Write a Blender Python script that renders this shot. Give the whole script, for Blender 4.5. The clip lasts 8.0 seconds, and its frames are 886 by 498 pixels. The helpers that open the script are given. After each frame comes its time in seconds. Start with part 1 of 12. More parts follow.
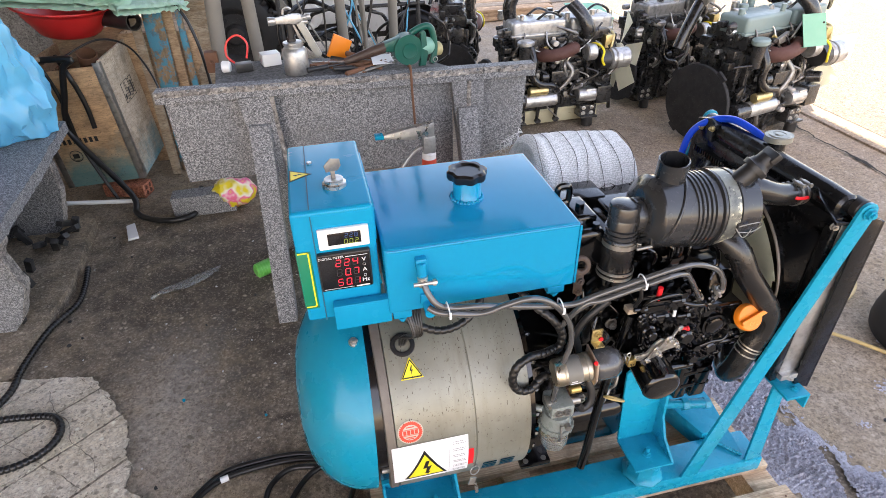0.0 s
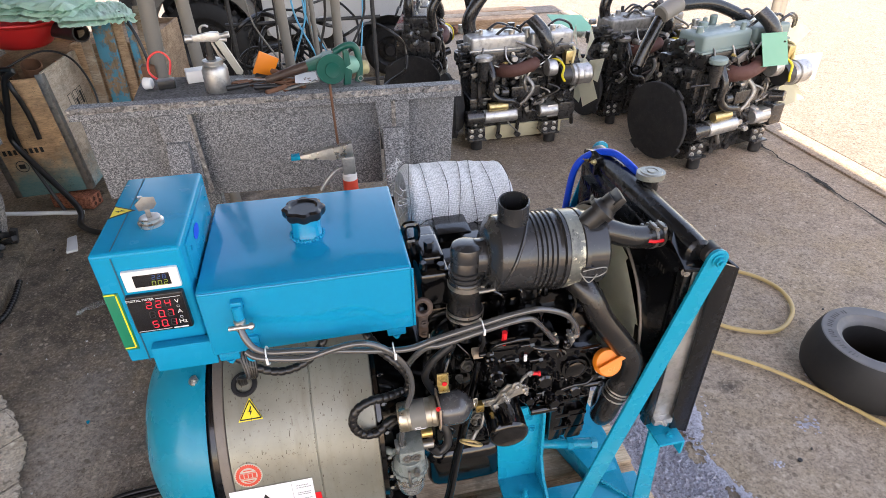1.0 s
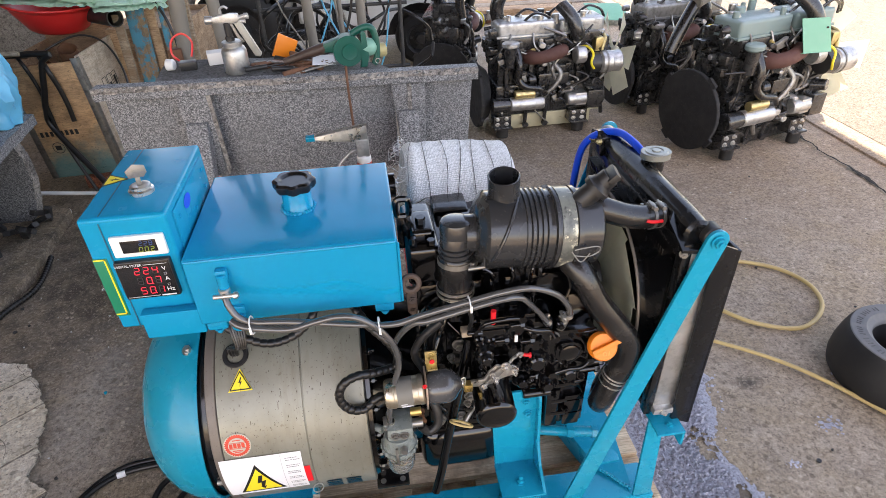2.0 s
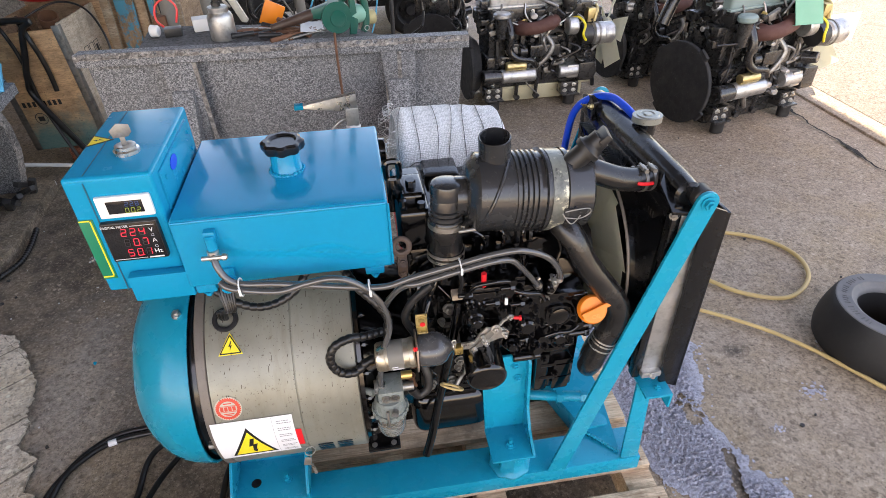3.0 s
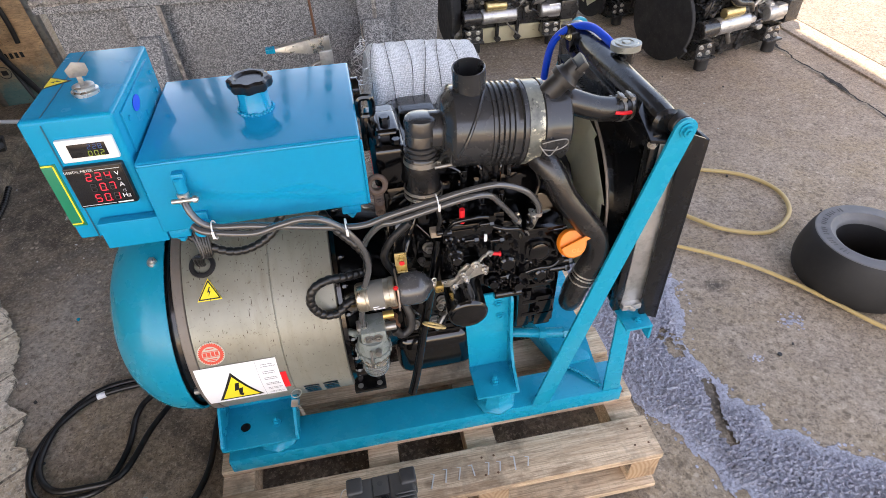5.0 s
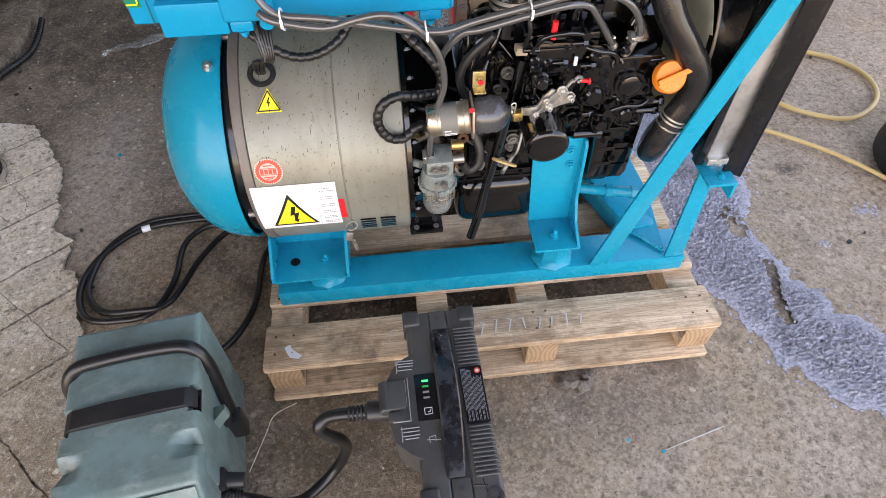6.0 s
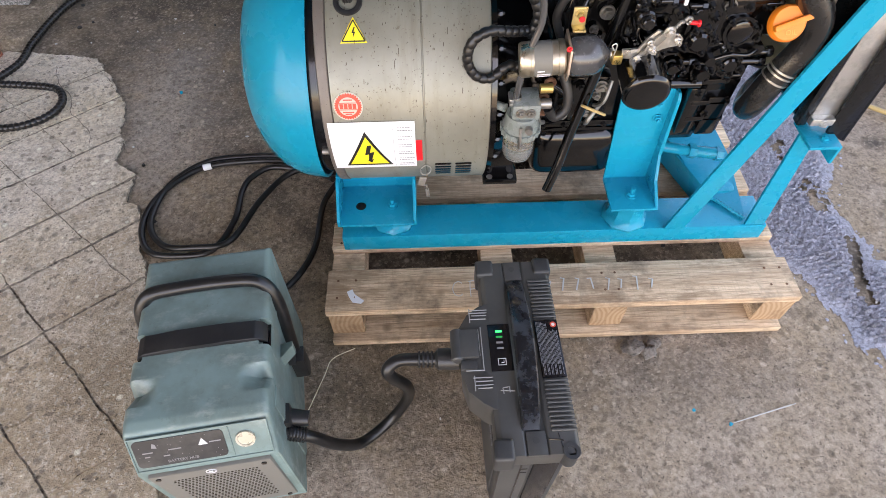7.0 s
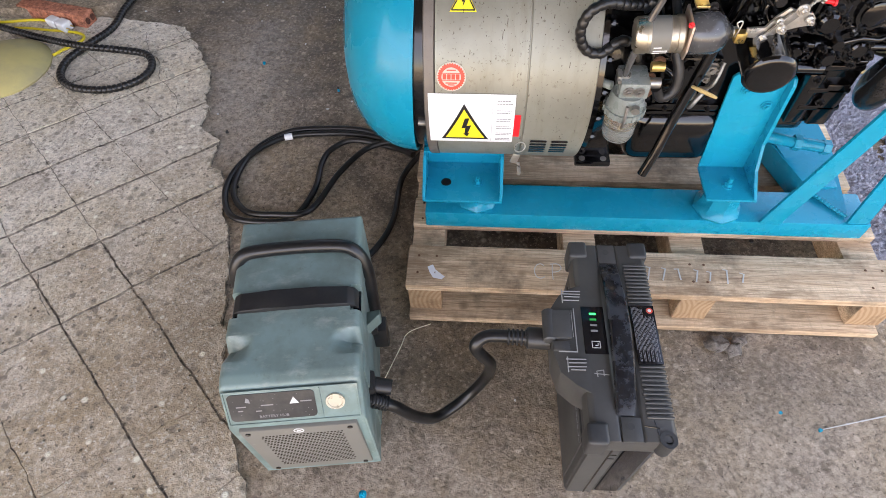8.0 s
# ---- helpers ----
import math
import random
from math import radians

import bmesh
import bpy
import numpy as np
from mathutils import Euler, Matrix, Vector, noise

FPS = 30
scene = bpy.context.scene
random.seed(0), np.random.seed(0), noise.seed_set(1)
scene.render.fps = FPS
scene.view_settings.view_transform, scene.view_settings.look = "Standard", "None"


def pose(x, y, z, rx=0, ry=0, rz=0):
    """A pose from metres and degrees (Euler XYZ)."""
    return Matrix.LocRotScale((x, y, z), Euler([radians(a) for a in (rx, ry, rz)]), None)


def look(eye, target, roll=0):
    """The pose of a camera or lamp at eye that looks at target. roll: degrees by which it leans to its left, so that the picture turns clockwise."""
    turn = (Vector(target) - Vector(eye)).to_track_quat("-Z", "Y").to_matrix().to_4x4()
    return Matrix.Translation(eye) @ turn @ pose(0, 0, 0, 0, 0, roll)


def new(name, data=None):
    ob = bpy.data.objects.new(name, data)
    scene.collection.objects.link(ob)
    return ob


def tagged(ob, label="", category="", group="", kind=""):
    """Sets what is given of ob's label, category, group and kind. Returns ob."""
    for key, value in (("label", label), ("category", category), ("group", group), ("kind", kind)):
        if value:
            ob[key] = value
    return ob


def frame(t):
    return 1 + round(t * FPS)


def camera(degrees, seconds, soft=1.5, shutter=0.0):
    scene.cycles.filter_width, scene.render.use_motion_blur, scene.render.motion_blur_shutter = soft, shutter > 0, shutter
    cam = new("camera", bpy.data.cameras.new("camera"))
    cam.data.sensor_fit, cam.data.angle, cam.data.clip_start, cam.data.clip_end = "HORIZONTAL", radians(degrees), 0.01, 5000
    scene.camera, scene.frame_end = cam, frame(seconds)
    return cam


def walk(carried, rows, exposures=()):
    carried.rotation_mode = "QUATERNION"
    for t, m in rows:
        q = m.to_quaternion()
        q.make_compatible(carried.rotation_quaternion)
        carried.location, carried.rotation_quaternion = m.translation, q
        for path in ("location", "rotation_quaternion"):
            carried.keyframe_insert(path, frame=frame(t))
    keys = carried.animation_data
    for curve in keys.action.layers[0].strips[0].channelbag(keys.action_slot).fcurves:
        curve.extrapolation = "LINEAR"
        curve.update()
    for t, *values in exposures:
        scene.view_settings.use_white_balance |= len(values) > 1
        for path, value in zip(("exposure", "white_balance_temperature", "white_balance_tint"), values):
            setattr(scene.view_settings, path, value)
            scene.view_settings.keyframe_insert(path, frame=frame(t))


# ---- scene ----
cam = camera(74.5, 8.0, 0.7)
PATH = [
    (0, (-0.026, -0.748, 1.499), (0.327, 0.869, 0.376), -1.4),
    (0.5, (0.087, -0.744, 1.527), (0.47, 0.875, 0.417), -1.7),
    (1, (0.302, -0.75, 1.528), (0.631, 0.882, 0.418), -0.9),
    (1.5, (0.387, -0.76, 1.51), (0.585, 0.89, 0.398), -2.2),
    (3, (0.384, -0.782, 1.463), (0.611, 0.812, 0.277), -1.4),
    (3.5, (0.393, -0.787, 1.456), (0.64, 0.779, 0.237), -2.0),
    (4, (0.408, -0.79, 1.455), (0.684, 0.766, 0.229), -1.7),
    (4.2, (0.413, -0.791, 1.457), (0.701, 0.762, 0.231), -1.7),
    (5.3, (0.379, -0.798, 1.393), (0.593, 0.61, -0.012), -2.6),
    (5.5, (0.351, -0.809, 1.344), (0.535, 0.528, -0.133), -2.2),
    (6, (0.299, -0.816, 1.284), (0.435, 0.445, -0.263), -0.4),
    (6.5, (0.258, -0.814, 1.256), (0.336, 0.398, -0.333), -1.1),
    (7, (0.209, -0.816, 1.229), (0.241, 0.367, -0.383), -0.5),
    (7.5, (0.163, -0.823, 1.215), (0.128, 0.34, -0.411), -1.2),
    (8, (0.114, -0.831, 1.204), (0.008, 0.323, -0.426), -2.4),
]
EXPOSURE, KELVIN, TINT = 2.7, 6900, 13
walk(cam, [(t, look(eye, target, roll)) for t, eye, target, roll in PATH], [(t, EXPOSURE + e, KELVIN, TINT) for t, e in ((0, 0.18), (0.5, 0.18), (1, -0.03), (3, 0.0), (5.5, 0.03), (6, 0.26), (6.5, 0.3), (8, 0.28))])

# ---- world and sun ----
world = bpy.data.worlds.new("sky")
scene.world = world
world.use_nodes = True
wn = world.node_tree
sky = wn.nodes.new("ShaderNodeTexSky")
sky.sky_type = "NISHITA"
sky.sun_disc = False
sky.sun_elevation = radians(61)
sky.sun_rotation = radians(203)
wn.nodes["Background"].inputs["Strength"].default_value = 0.15
haze = wn.nodes.new("ShaderNodeMix")  # a hazy, warmer sky
haze.data_type, haze.blend_type = "RGBA", "MULTIPLY"
haze.inputs[0].default_value = 1.0
haze.inputs[7].default_value = (1.0, 0.80, 0.67, 1)
wn.links.new(sky.outputs[0], haze.inputs[6])
wn.links.new(haze.outputs[2], wn.nodes["Background"].inputs["Color"])
sun_data = bpy.data.lights.new("sun", "SUN")
sun_data.energy, sun_data.angle, sun_data.color = 3.2, radians(0.6), (1.0, 0.86, 0.7)
sun = new("sun", sun_data)
sun.matrix_world = look((-1.5, -3.5, 7), (0, 0, 0))

# ---- material helpers ----


class Nodes:
    """A small wrapper that builds one node material."""

    def __init__(self, name):
        self.mat = bpy.data.materials.new(name)
        self.mat.use_nodes = True
        self.tree = self.mat.node_tree
        self.bsdf = self.tree.nodes["Principled BSDF"]
        self.coord = self.tree.nodes.new("ShaderNodeTexCoord").outputs["Object"]

    def node(self, kind, **values):
        n = self.tree.nodes.new(kind)
        for key, value in values.items():
            n.inputs[key].default_value = value
        return n

    def link(self, a, b):
        self.tree.links.new(a, b)

    def noise(self, scale, detail=4.0, rough=0.55, stretch=None):
        n = self.node("ShaderNodeTexNoise", Scale=scale, Detail=detail, Roughness=rough)
        src = self.coord
        if stretch:
            m = self.node("ShaderNodeMapping")
            m.inputs["Scale"].default_value = stretch
            self.link(src, m.inputs["Vector"])
            src = m.outputs[0]
        self.link(src, n.inputs["Vector"])
        return n.outputs["Fac"]

    def cells(self, scale, feature="F1", out="Distance"):
        n = self.tree.nodes.new("ShaderNodeTexVoronoi")
        n.feature = feature
        n.inputs["Scale"].default_value = scale
        self.link(self.coord, n.inputs["Vector"])
        return n.outputs[out]

    def ramp(self, fac, stops):
        n = self.tree.nodes.new("ShaderNodeValToRGB")
        e = n.color_ramp.elements
        while len(e) < len(stops):
            e.new(0.5)
        for el, (pos, col) in zip(e, stops):
            el.position = pos
            if not hasattr(col, "__len__"):
                col = (col, col, col)
            el.color = (*col, 1)
        self.link(fac, n.inputs[0])
        return n.outputs[0]

    def mix(self, fac, a, b, how="MIX"):
        n = self.tree.nodes.new("ShaderNodeMix")
        n.data_type, n.blend_type = "RGBA", how
        if hasattr(fac, "is_output"):
            self.link(fac, n.inputs[0])
        else:
            n.inputs[0].default_value = fac
        for sock, v in ((n.inputs[6], a), (n.inputs[7], b)):
            if hasattr(v, "is_output"):
                self.link(v, sock)
            else:
                sock.default_value = (*v, 1)
        return n.outputs[2]

    def done(self, color, rough=0.5, metal=0.0, bump=None, strength=0.2, dist=0.002, coat=0.0, spec=0.5):
        b = self.bsdf
        for sock, v in ((b.inputs["Base Color"], color), (b.inputs["Roughness"], rough)):
            if hasattr(v, "is_output"):
                self.link(v, sock)
            elif hasattr(v, "__len__"):
                sock.default_value = (*v, 1)
            else:
                sock.default_value = v
        b.inputs["Metallic"].default_value = metal
        b.inputs["Coat Weight"].default_value = coat
        b.inputs["Coat Roughness"].default_value = 0.08
        b.inputs["Specular IOR Level"].default_value = spec
        if bump is not None:
            n = self.node("ShaderNodeBump", Strength=strength, Distance=dist)
            self.link(bump, n.inputs["Height"])
            self.link(n.outputs[0], b.inputs["Normal"])
        return self.mat


def paint(name, col, rough=0.3, dirt=0.25, coat=0.3, dust=(0.25, 0.23, 0.2), scale=9.0, metal=0.0, spec=0.5):
    """Sprayed or brushed paint with faint waviness, dust and scuffs."""
    n = Nodes(name)
    big = n.ramp(n.noise(scale, 5, 0.6), [(0.45, 0.0), (0.75, dirt)])
    fine = n.ramp(n.noise(scale * 14, 3, 0.6), [(0.62, 0.0), (0.72, dirt * 0.8)])
    c = n.mix(big, col, tuple(0.75 * a + 0.25 * b for a, b in zip(col, dust)))
    c = n.mix(fine, c, dust)
    r = n.ramp(n.noise(scale * 2.5, 4, 0.6), [(0.3, max(rough - 0.08, 0.03)), (0.7, rough + 0.15)])
    return n.done(c, r, metal, n.noise(scale * 5, 2, 0.5), 0.12, 0.0015, coat, spec)


def metal(name, col, rough=0.35, wear=0.4, dark=(0.05, 0.045, 0.04), scale=25.0):
    n = Nodes(name)
    f = n.ramp(n.noise(scale, 5, 0.65), [(0.48, 0.0), (0.75, wear)])
    c = n.mix(f, col, dark)
    r = n.ramp(n.noise(scale * 2, 3), [(0.3, max(rough - 0.1, 0.05)), (0.7, rough + 0.2)])
    return n.done(c, r, 0.9, n.noise(scale * 6, 2), 0.12, 0.001)


def rubber(name, col=(0.012, 0.012, 0.013), rough=0.45, dust=0.1):
    n = Nodes(name)
    f = n.ramp(n.noise(22, 5, 0.65), [(0.45, 0.0), (0.8, dust)])
    c = n.mix(f, col, (0.2, 0.185, 0.165))
    return n.done(c, rough, 0.0, n.noise(180, 3), 0.15, 0.0006)


def braid(name):
    """Smooth hose rubber with a fine cloth braid just showing through."""
    n = Nodes(name)
    weave = n.cells(330)
    c = n.mix(n.ramp(weave, [(0.3, 0.0), (0.6, 0.5)]), (0.007, 0.007, 0.008), (0.022, 0.021, 0.02))
    c = n.mix(n.ramp(n.noise(20, 5, 0.65), [(0.5, 0.0), (0.75, 0.25)]), c, (0.09, 0.085, 0.075))
    return n.done(c, n.ramp(n.noise(15, 4), [(0.3, 0.14), (0.7, 0.32)]), 0.0, weave, 0.25, 0.0008, 0.2)


def grimy(name, col, dark, pale):
    """Moulded plastic, handled and rubbed: dark grime clouds, pale scuffs, fine grain."""
    n = Nodes(name)
    c = n.mix(n.ramp(n.noise(9, 6, 0.65), [(0.42, 0.0), (0.66, 0.85)]), col, dark)
    c = n.mix(n.ramp(n.noise(16, 7, 0.7, (1, 2, 1)), [(0.54, 0.0), (0.72, 0.6)]), c, pale)
    c = n.mix(n.ramp(n.noise(70, 4, 0.7), [(0.6, 0.0), (0.72, 0.5)]), c, dark)
    c = n.mix(n.ramp(n.noise(120, 3, 0.7, (1, 8, 1)), [(0.68, 0.0), (0.74, 0.6)]), c, pale)
    return n.done(c, n.ramp(n.noise(14, 5), [(0.35, 0.34), (0.65, 0.55)]), 0.0, n.noise(240, 3), 0.15, 0.0006)


def plastic(name, col, rough=0.45, dirt=0.3, grain=220):
    n = Nodes(name)
    f = n.ramp(n.noise(10, 6, 0.65), [(0.42, 0.0), (0.78, dirt)])
    c = n.mix(f, col, tuple(0.45 * a + 0.55 * b for a, b in zip(col, (0.2, 0.19, 0.165))))
    scr = n.ramp(n.noise(60, 4, 0.7, (1, 9, 1)), [(0.66, 0.0), (0.74, dirt * 0.7)])
    c = n.mix(scr, c, tuple(min(1, 1.5 * a + 0.05) for a in col))
    return n.done(c, rough, 0.0, n.noise(grain, 2), 0.1, 0.0006)


def wood(name, light, dark, stretch=(2.2, 22, 22), stain=0.5, stain_col=(0.09, 0.07, 0.055), saw=0.0):
    n = Nodes(name)
    info = n.tree.nodes.new("ShaderNodeObjectInfo")
    shift = n.node("ShaderNodeVectorMath")
    shift.operation = "ADD"
    n.link(n.coord, shift.inputs[0])
    mul = n.node("ShaderNodeMath")
    mul.operation = "MULTIPLY"
    mul.inputs[1].default_value = 37.0
    n.link(info.outputs["Random"], mul.inputs[0])
    n.link(mul.outputs[0], shift.inputs[1])
    n.coord = shift.outputs[0]
    grain = n.noise(3.0, 6, 0.7, stretch)
    fine = n.noise(14.0, 4, 0.7, stretch)
    c = n.ramp(grain, [(0.3, dark), (0.5, tuple((a + b) / 2 for a, b in zip(light, dark))), (0.68, light)])
    c = n.mix(n.ramp(fine, [(0.36, 0.75), (0.53, 0.0)]), c, tuple(0.6 * a for a in dark))
    c = n.mix(n.ramp(n.noise(5, 6, 0.7), [(0.53, 0.0), (0.7, stain)]), c, stain_col)
    c = n.mix(n.ramp(n.noise(2.2, 7, 0.7, (1, 5, 5)), [(0.52, 0.0), (0.66, 0.3)]), c, (0.30, 0.22, 0.15))
    c = n.mix(n.ramp(n.noise(8, 4, 0.6, (26, 0.7, 1)), [(0.52, 0.0), (0.68, saw)]), c, tuple(0.5 * (a + b) * 0.62 for a, b in zip(light, dark)))  # saw marks
    knot = n.cells(6.0)
    c = n.mix(n.ramp(knot, [(0.03, 0.8), (0.06, 0.45), (0.09, 0.0)]), c, tuple(0.42 * a for a in dark))
    c = n.mix(n.ramp(n.noise(60, 4, 0.7, (1, 4, 4)), [(0.62, 0.0), (0.72, 0.5)]), c, stain_col)
    c = n.mix(n.ramp(n.noise(3.2, 7, 0.72, (1, 3, 3)), [(0.52, 0.0), (0.62, 0.65)]), c, (0.20, 0.12, 0.065))
    c = n.mix(n.ramp(info.outputs["Random"], [(0.0, 0.0), (1.0, 0.18)]), c, tuple(0.5 * a for a in light))
    return n.done(c, 0.75, 0.0, fine, 0.35, 0.002, spec=0.25)


def emitter(name, col, power):
    m = bpy.data.materials.new(name)
    m.use_nodes = True
    b = m.node_tree.nodes["Principled BSDF"]
    b.inputs["Base Color"].default_value = (0.01, 0.01, 0.01, 1)
    b.inputs["Emission Color"].default_value = (*col, 1)
    b.inputs["Emission Strength"].default_value = power
    return m


def clear(name, tint=(0.9, 0.92, 0.9), rough=0.08, ior=1.45):
    m = bpy.data.materials.new(name)
    m.use_nodes = True
    b = m.node_tree.nodes["Principled BSDF"]
    b.inputs["Base Color"].default_value = (*tint, 1)
    b.inputs["Roughness"].default_value = rough
    b.inputs["IOR"].default_value = ior
    b.inputs["Transmission Weight"].default_value = 0.9
    return m


def concrete(name, light, mid, dark, stain=0.6, pits=True, spots=(), flecks=0.35, pit_size=0.13, clots=0.85, pitted=0.45, chips=1.0, warm=0.0, gravel=0.0):
    """Worn concrete: cloudy tone, aggregate grain, clustered pits and named spots of stain, painted shade and light (x,
    y, rx, ry, amount, colour).
    """
    n = Nodes(name)
    big = n.noise(1.3, 8, 0.66)
    med = n.noise(8, 9, 0.74)
    fine = n.noise(85, 5, 0.75)
    c = n.ramp(med, [(0.32, dark), (0.5, mid), (0.68, light)])
    c = n.mix(n.ramp(big, [(0.42, 0.0), (0.62, stain)]), c, tuple(0.5 * (a + b) for a, b in zip(dark, mid)))
    if warm:
        tan = (mid[0] * 1.0, mid[1] * 0.93, mid[2] * 0.72)
        c = n.mix(n.ramp(n.noise(2.6, 7, 0.7), [(0.44, 0.0), (0.6, warm)]), c, tan)
        c = n.mix(n.ramp(n.noise(5.5, 6, 0.72), [(0.55, 0.0), (0.68, 0.45)]), c, tuple(1.18 * a for a in mid))
        c = n.mix(n.ramp(n.noise(21, 6, 0.75), [(0.54, 0.0), (0.68, 0.5)]), c, (dark[0], dark[1] * 0.95, dark[2] * 0.8))
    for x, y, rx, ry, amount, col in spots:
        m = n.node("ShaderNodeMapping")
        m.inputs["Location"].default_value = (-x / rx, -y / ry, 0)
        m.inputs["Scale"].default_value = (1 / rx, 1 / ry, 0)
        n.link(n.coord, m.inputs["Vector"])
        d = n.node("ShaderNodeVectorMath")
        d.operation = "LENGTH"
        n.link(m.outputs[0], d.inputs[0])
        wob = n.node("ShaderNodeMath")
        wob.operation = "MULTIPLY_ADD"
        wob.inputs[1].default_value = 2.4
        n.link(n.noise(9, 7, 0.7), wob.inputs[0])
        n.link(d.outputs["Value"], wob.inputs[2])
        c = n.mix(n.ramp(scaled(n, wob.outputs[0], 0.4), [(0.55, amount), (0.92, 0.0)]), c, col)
    grain = n.tree.nodes.new("ShaderNodeTexVoronoi")
    grain.inputs["Scale"].default_value = 150
    n.link(n.coord, grain.inputs["Vector"])
    sep = n.tree.nodes.new("ShaderNodeSeparateColor")
    n.link(grain.outputs["Color"], sep.inputs[0])
    c = n.mix(n.ramp(sep.outputs[0], [(0.0, flecks), (0.3, 0.0)]), c, tuple(0.35 * a for a in dark))
    clot = n.noise(62, 6, 0.72)
    c = n.mix(n.ramp(clot, [(0.36, clots), (0.5, 0.0)]), c, tuple(0.5 * a for a in dark))
    c = n.mix(n.ramp(clot, [(0.56, 0.0), (0.7, 0.3)]), c, light)
    c = n.mix(n.ramp(sep.outputs[1], [(0.8, 0.0), (1.0, flecks)]), c, tuple(min(1, 1.35 * a) for a in light))
    c = n.mix(n.ramp(fine, [(0.36, 0.5), (0.52, 0.0)]), c, tuple(0.4 * a for a in dark))
    c = n.mix(n.ramp(fine, [(0.56, 0.0), (0.74, 0.45)]), c, tuple(min(1, 1.4 * a) for a in light))
    speck = n.noise(130, 3, 0.6)
    c = n.mix(n.ramp(speck, [(0.3, 0.85), (0.38, 0.0)]), c, tuple(0.3 * a for a in dark))
    c = n.mix(n.ramp(speck, [(0.64, 0.0), (0.7, 0.6)]), c, tuple(min(1, 1.3 * a) for a in light))
    chip = n.noise(44, 2, 0.5)
    c = n.mix(n.ramp(chip, [(0.655, 0.0), (0.68, 0.75 * chips)]), c, tuple(0.45 * a for a in dark))
    big_chip = n.noise(17, 3, 0.55)
    c = n.mix(n.ramp(big_chip, [(0.70, 0.0), (0.72, 0.6 * chips)]), c, tuple(0.6 * a for a in dark))
    if gravel:
        st = n.tree.nodes.new("ShaderNodeTexVoronoi")
        st.inputs["Scale"].default_value = 34
        n.link(n.coord, st.inputs["Vector"])
        pick = n.tree.nodes.new("ShaderNodeSeparateColor")
        n.link(st.outputs["Color"], pick.inputs[0])
        stone = n.mix(1.0, n.ramp(pick.outputs[0], [(0.78, 0.0), (0.8, 1.0)]), n.ramp(st.outputs["Distance"], [(0.2, gravel), (0.36, 0.0)]), "MULTIPLY")
        c = n.mix(stone, c, tuple(0.45 * a for a in dark))
        pale = n.mix(1.0, n.ramp(pick.outputs[1], [(0.88, 0.0), (0.9, 1.0)]), n.ramp(st.outputs["Distance"], [(0.16, gravel), (0.3, 0.0)]), "MULTIPLY")
        c = n.mix(pale, c, tuple(min(1, 1.25 * a) for a in light))
    h = fine
    if pits:
        mask = n.ramp(n.noise(5, 3), [(pitted, 0.0), (pitted + 0.12, 0.85)])
        hole = n.ramp(n.cells(42), [(pit_size * 0.6, 1.0), (pit_size * 1.25, 0.0)])
        both = n.mix(1.0, mask, hole, "MULTIPLY")
        c = n.mix(both, c, tuple(0.3 * a for a in dark))
        oil = n.ramp(n.noise(2.9, 7, 0.7), [(0.6, 0.0), (0.68, 0.5)])
        c = n.mix(oil, c, tuple(0.55 * a for a in dark))
        add = n.node("ShaderNodeMath")
        add.operation = "ADD"
        n.link(fine, add.inputs[0])
        n.link(n.noise(26, 5, 0.7), add.inputs[1])
        dig = n.node("ShaderNodeMath")
        dig.operation = "SUBTRACT"
        n.link(add.outputs[0], dig.inputs[0])
        n.link(both, dig.inputs[1])
        h = dig.outputs[0]
    return n.done(c, n.ramp(med, [(0.3, 0.6), (0.7, 0.88)]), 0.0, h, 1.0, 0.007, spec=0.3)


def scaled(n, value, k):
    m = n.node("ShaderNodeMath")
    m.operation = "MULTIPLY"
    m.inputs[1].default_value = k
    n.link(value, m.inputs[0])
    return m.outputs[0]


def granite(name):
    n = Nodes(name)
    g = n.tree.nodes.new("ShaderNodeTexVoronoi")
    g.inputs["Scale"].default_value = 300
    n.link(n.coord, g.inputs["Vector"])
    grain = n.tree.nodes.new("ShaderNodeSeparateColor")
    n.link(g.outputs["Color"], grain.inputs[0])
    c = n.ramp(grain.outputs[0], [(0.0, (0.045, 0.046, 0.05)), (0.3, (0.13, 0.135, 0.14)), (0.62, (0.22, 0.225, 0.235)), (0.9, (0.42, 0.42, 0.42))])
    dust = n.ramp(n.noise(3.5, 6, 0.62), [(0.4, 0.1), (0.75, 0.6)])
    c = n.mix(dust, c, (0.16, 0.158, 0.155))
    return n.done(c, 0.6, 0.0, n.noise(90, 3), 0.25, 0.002, spec=0.3)


def cloth(name, col, dark, scale=260):
    n = Nodes(name)
    w = n.mix(0.5, n.noise(scale, 2, 0.6, (1, 0.2, 0.2)), n.noise(scale, 2, 0.6, (0.2, 1, 1)))
    c = n.ramp(w, [(0.4, dark), (0.56, col)])
    c = n.mix(n.ramp(n.noise(9, 5), [(0.5, 0.0), (0.8, 0.3)]), c, (0.35, 0.32, 0.28))
    return n.done(c, 0.9, 0.0, w, 1.0, 0.004, spec=0.15)


def enamel(name, col, rough, lump, strength):
    """Thick enamel over rough castings: glossy, with lumps, runs and a little dust."""
    n = Nodes(name)
    c = n.mix(n.ramp(n.noise(34, 5, 0.65), [(0.58, 0.0), (0.8, 0.07)]), col, (0.075, 0.07, 0.062))
    r = n.ramp(n.noise(48, 4, 0.6), [(0.3, max(rough - 0.06, 0.04)), (0.7, rough + 0.06)])
    h = n.mix(0.35, n.noise(lump, 2, 0.5), n.noise(lump * 3.4, 2, 0.5))
    return n.done(c, r, 0.0, h, strength, 0.004, 0.85, 0.22)


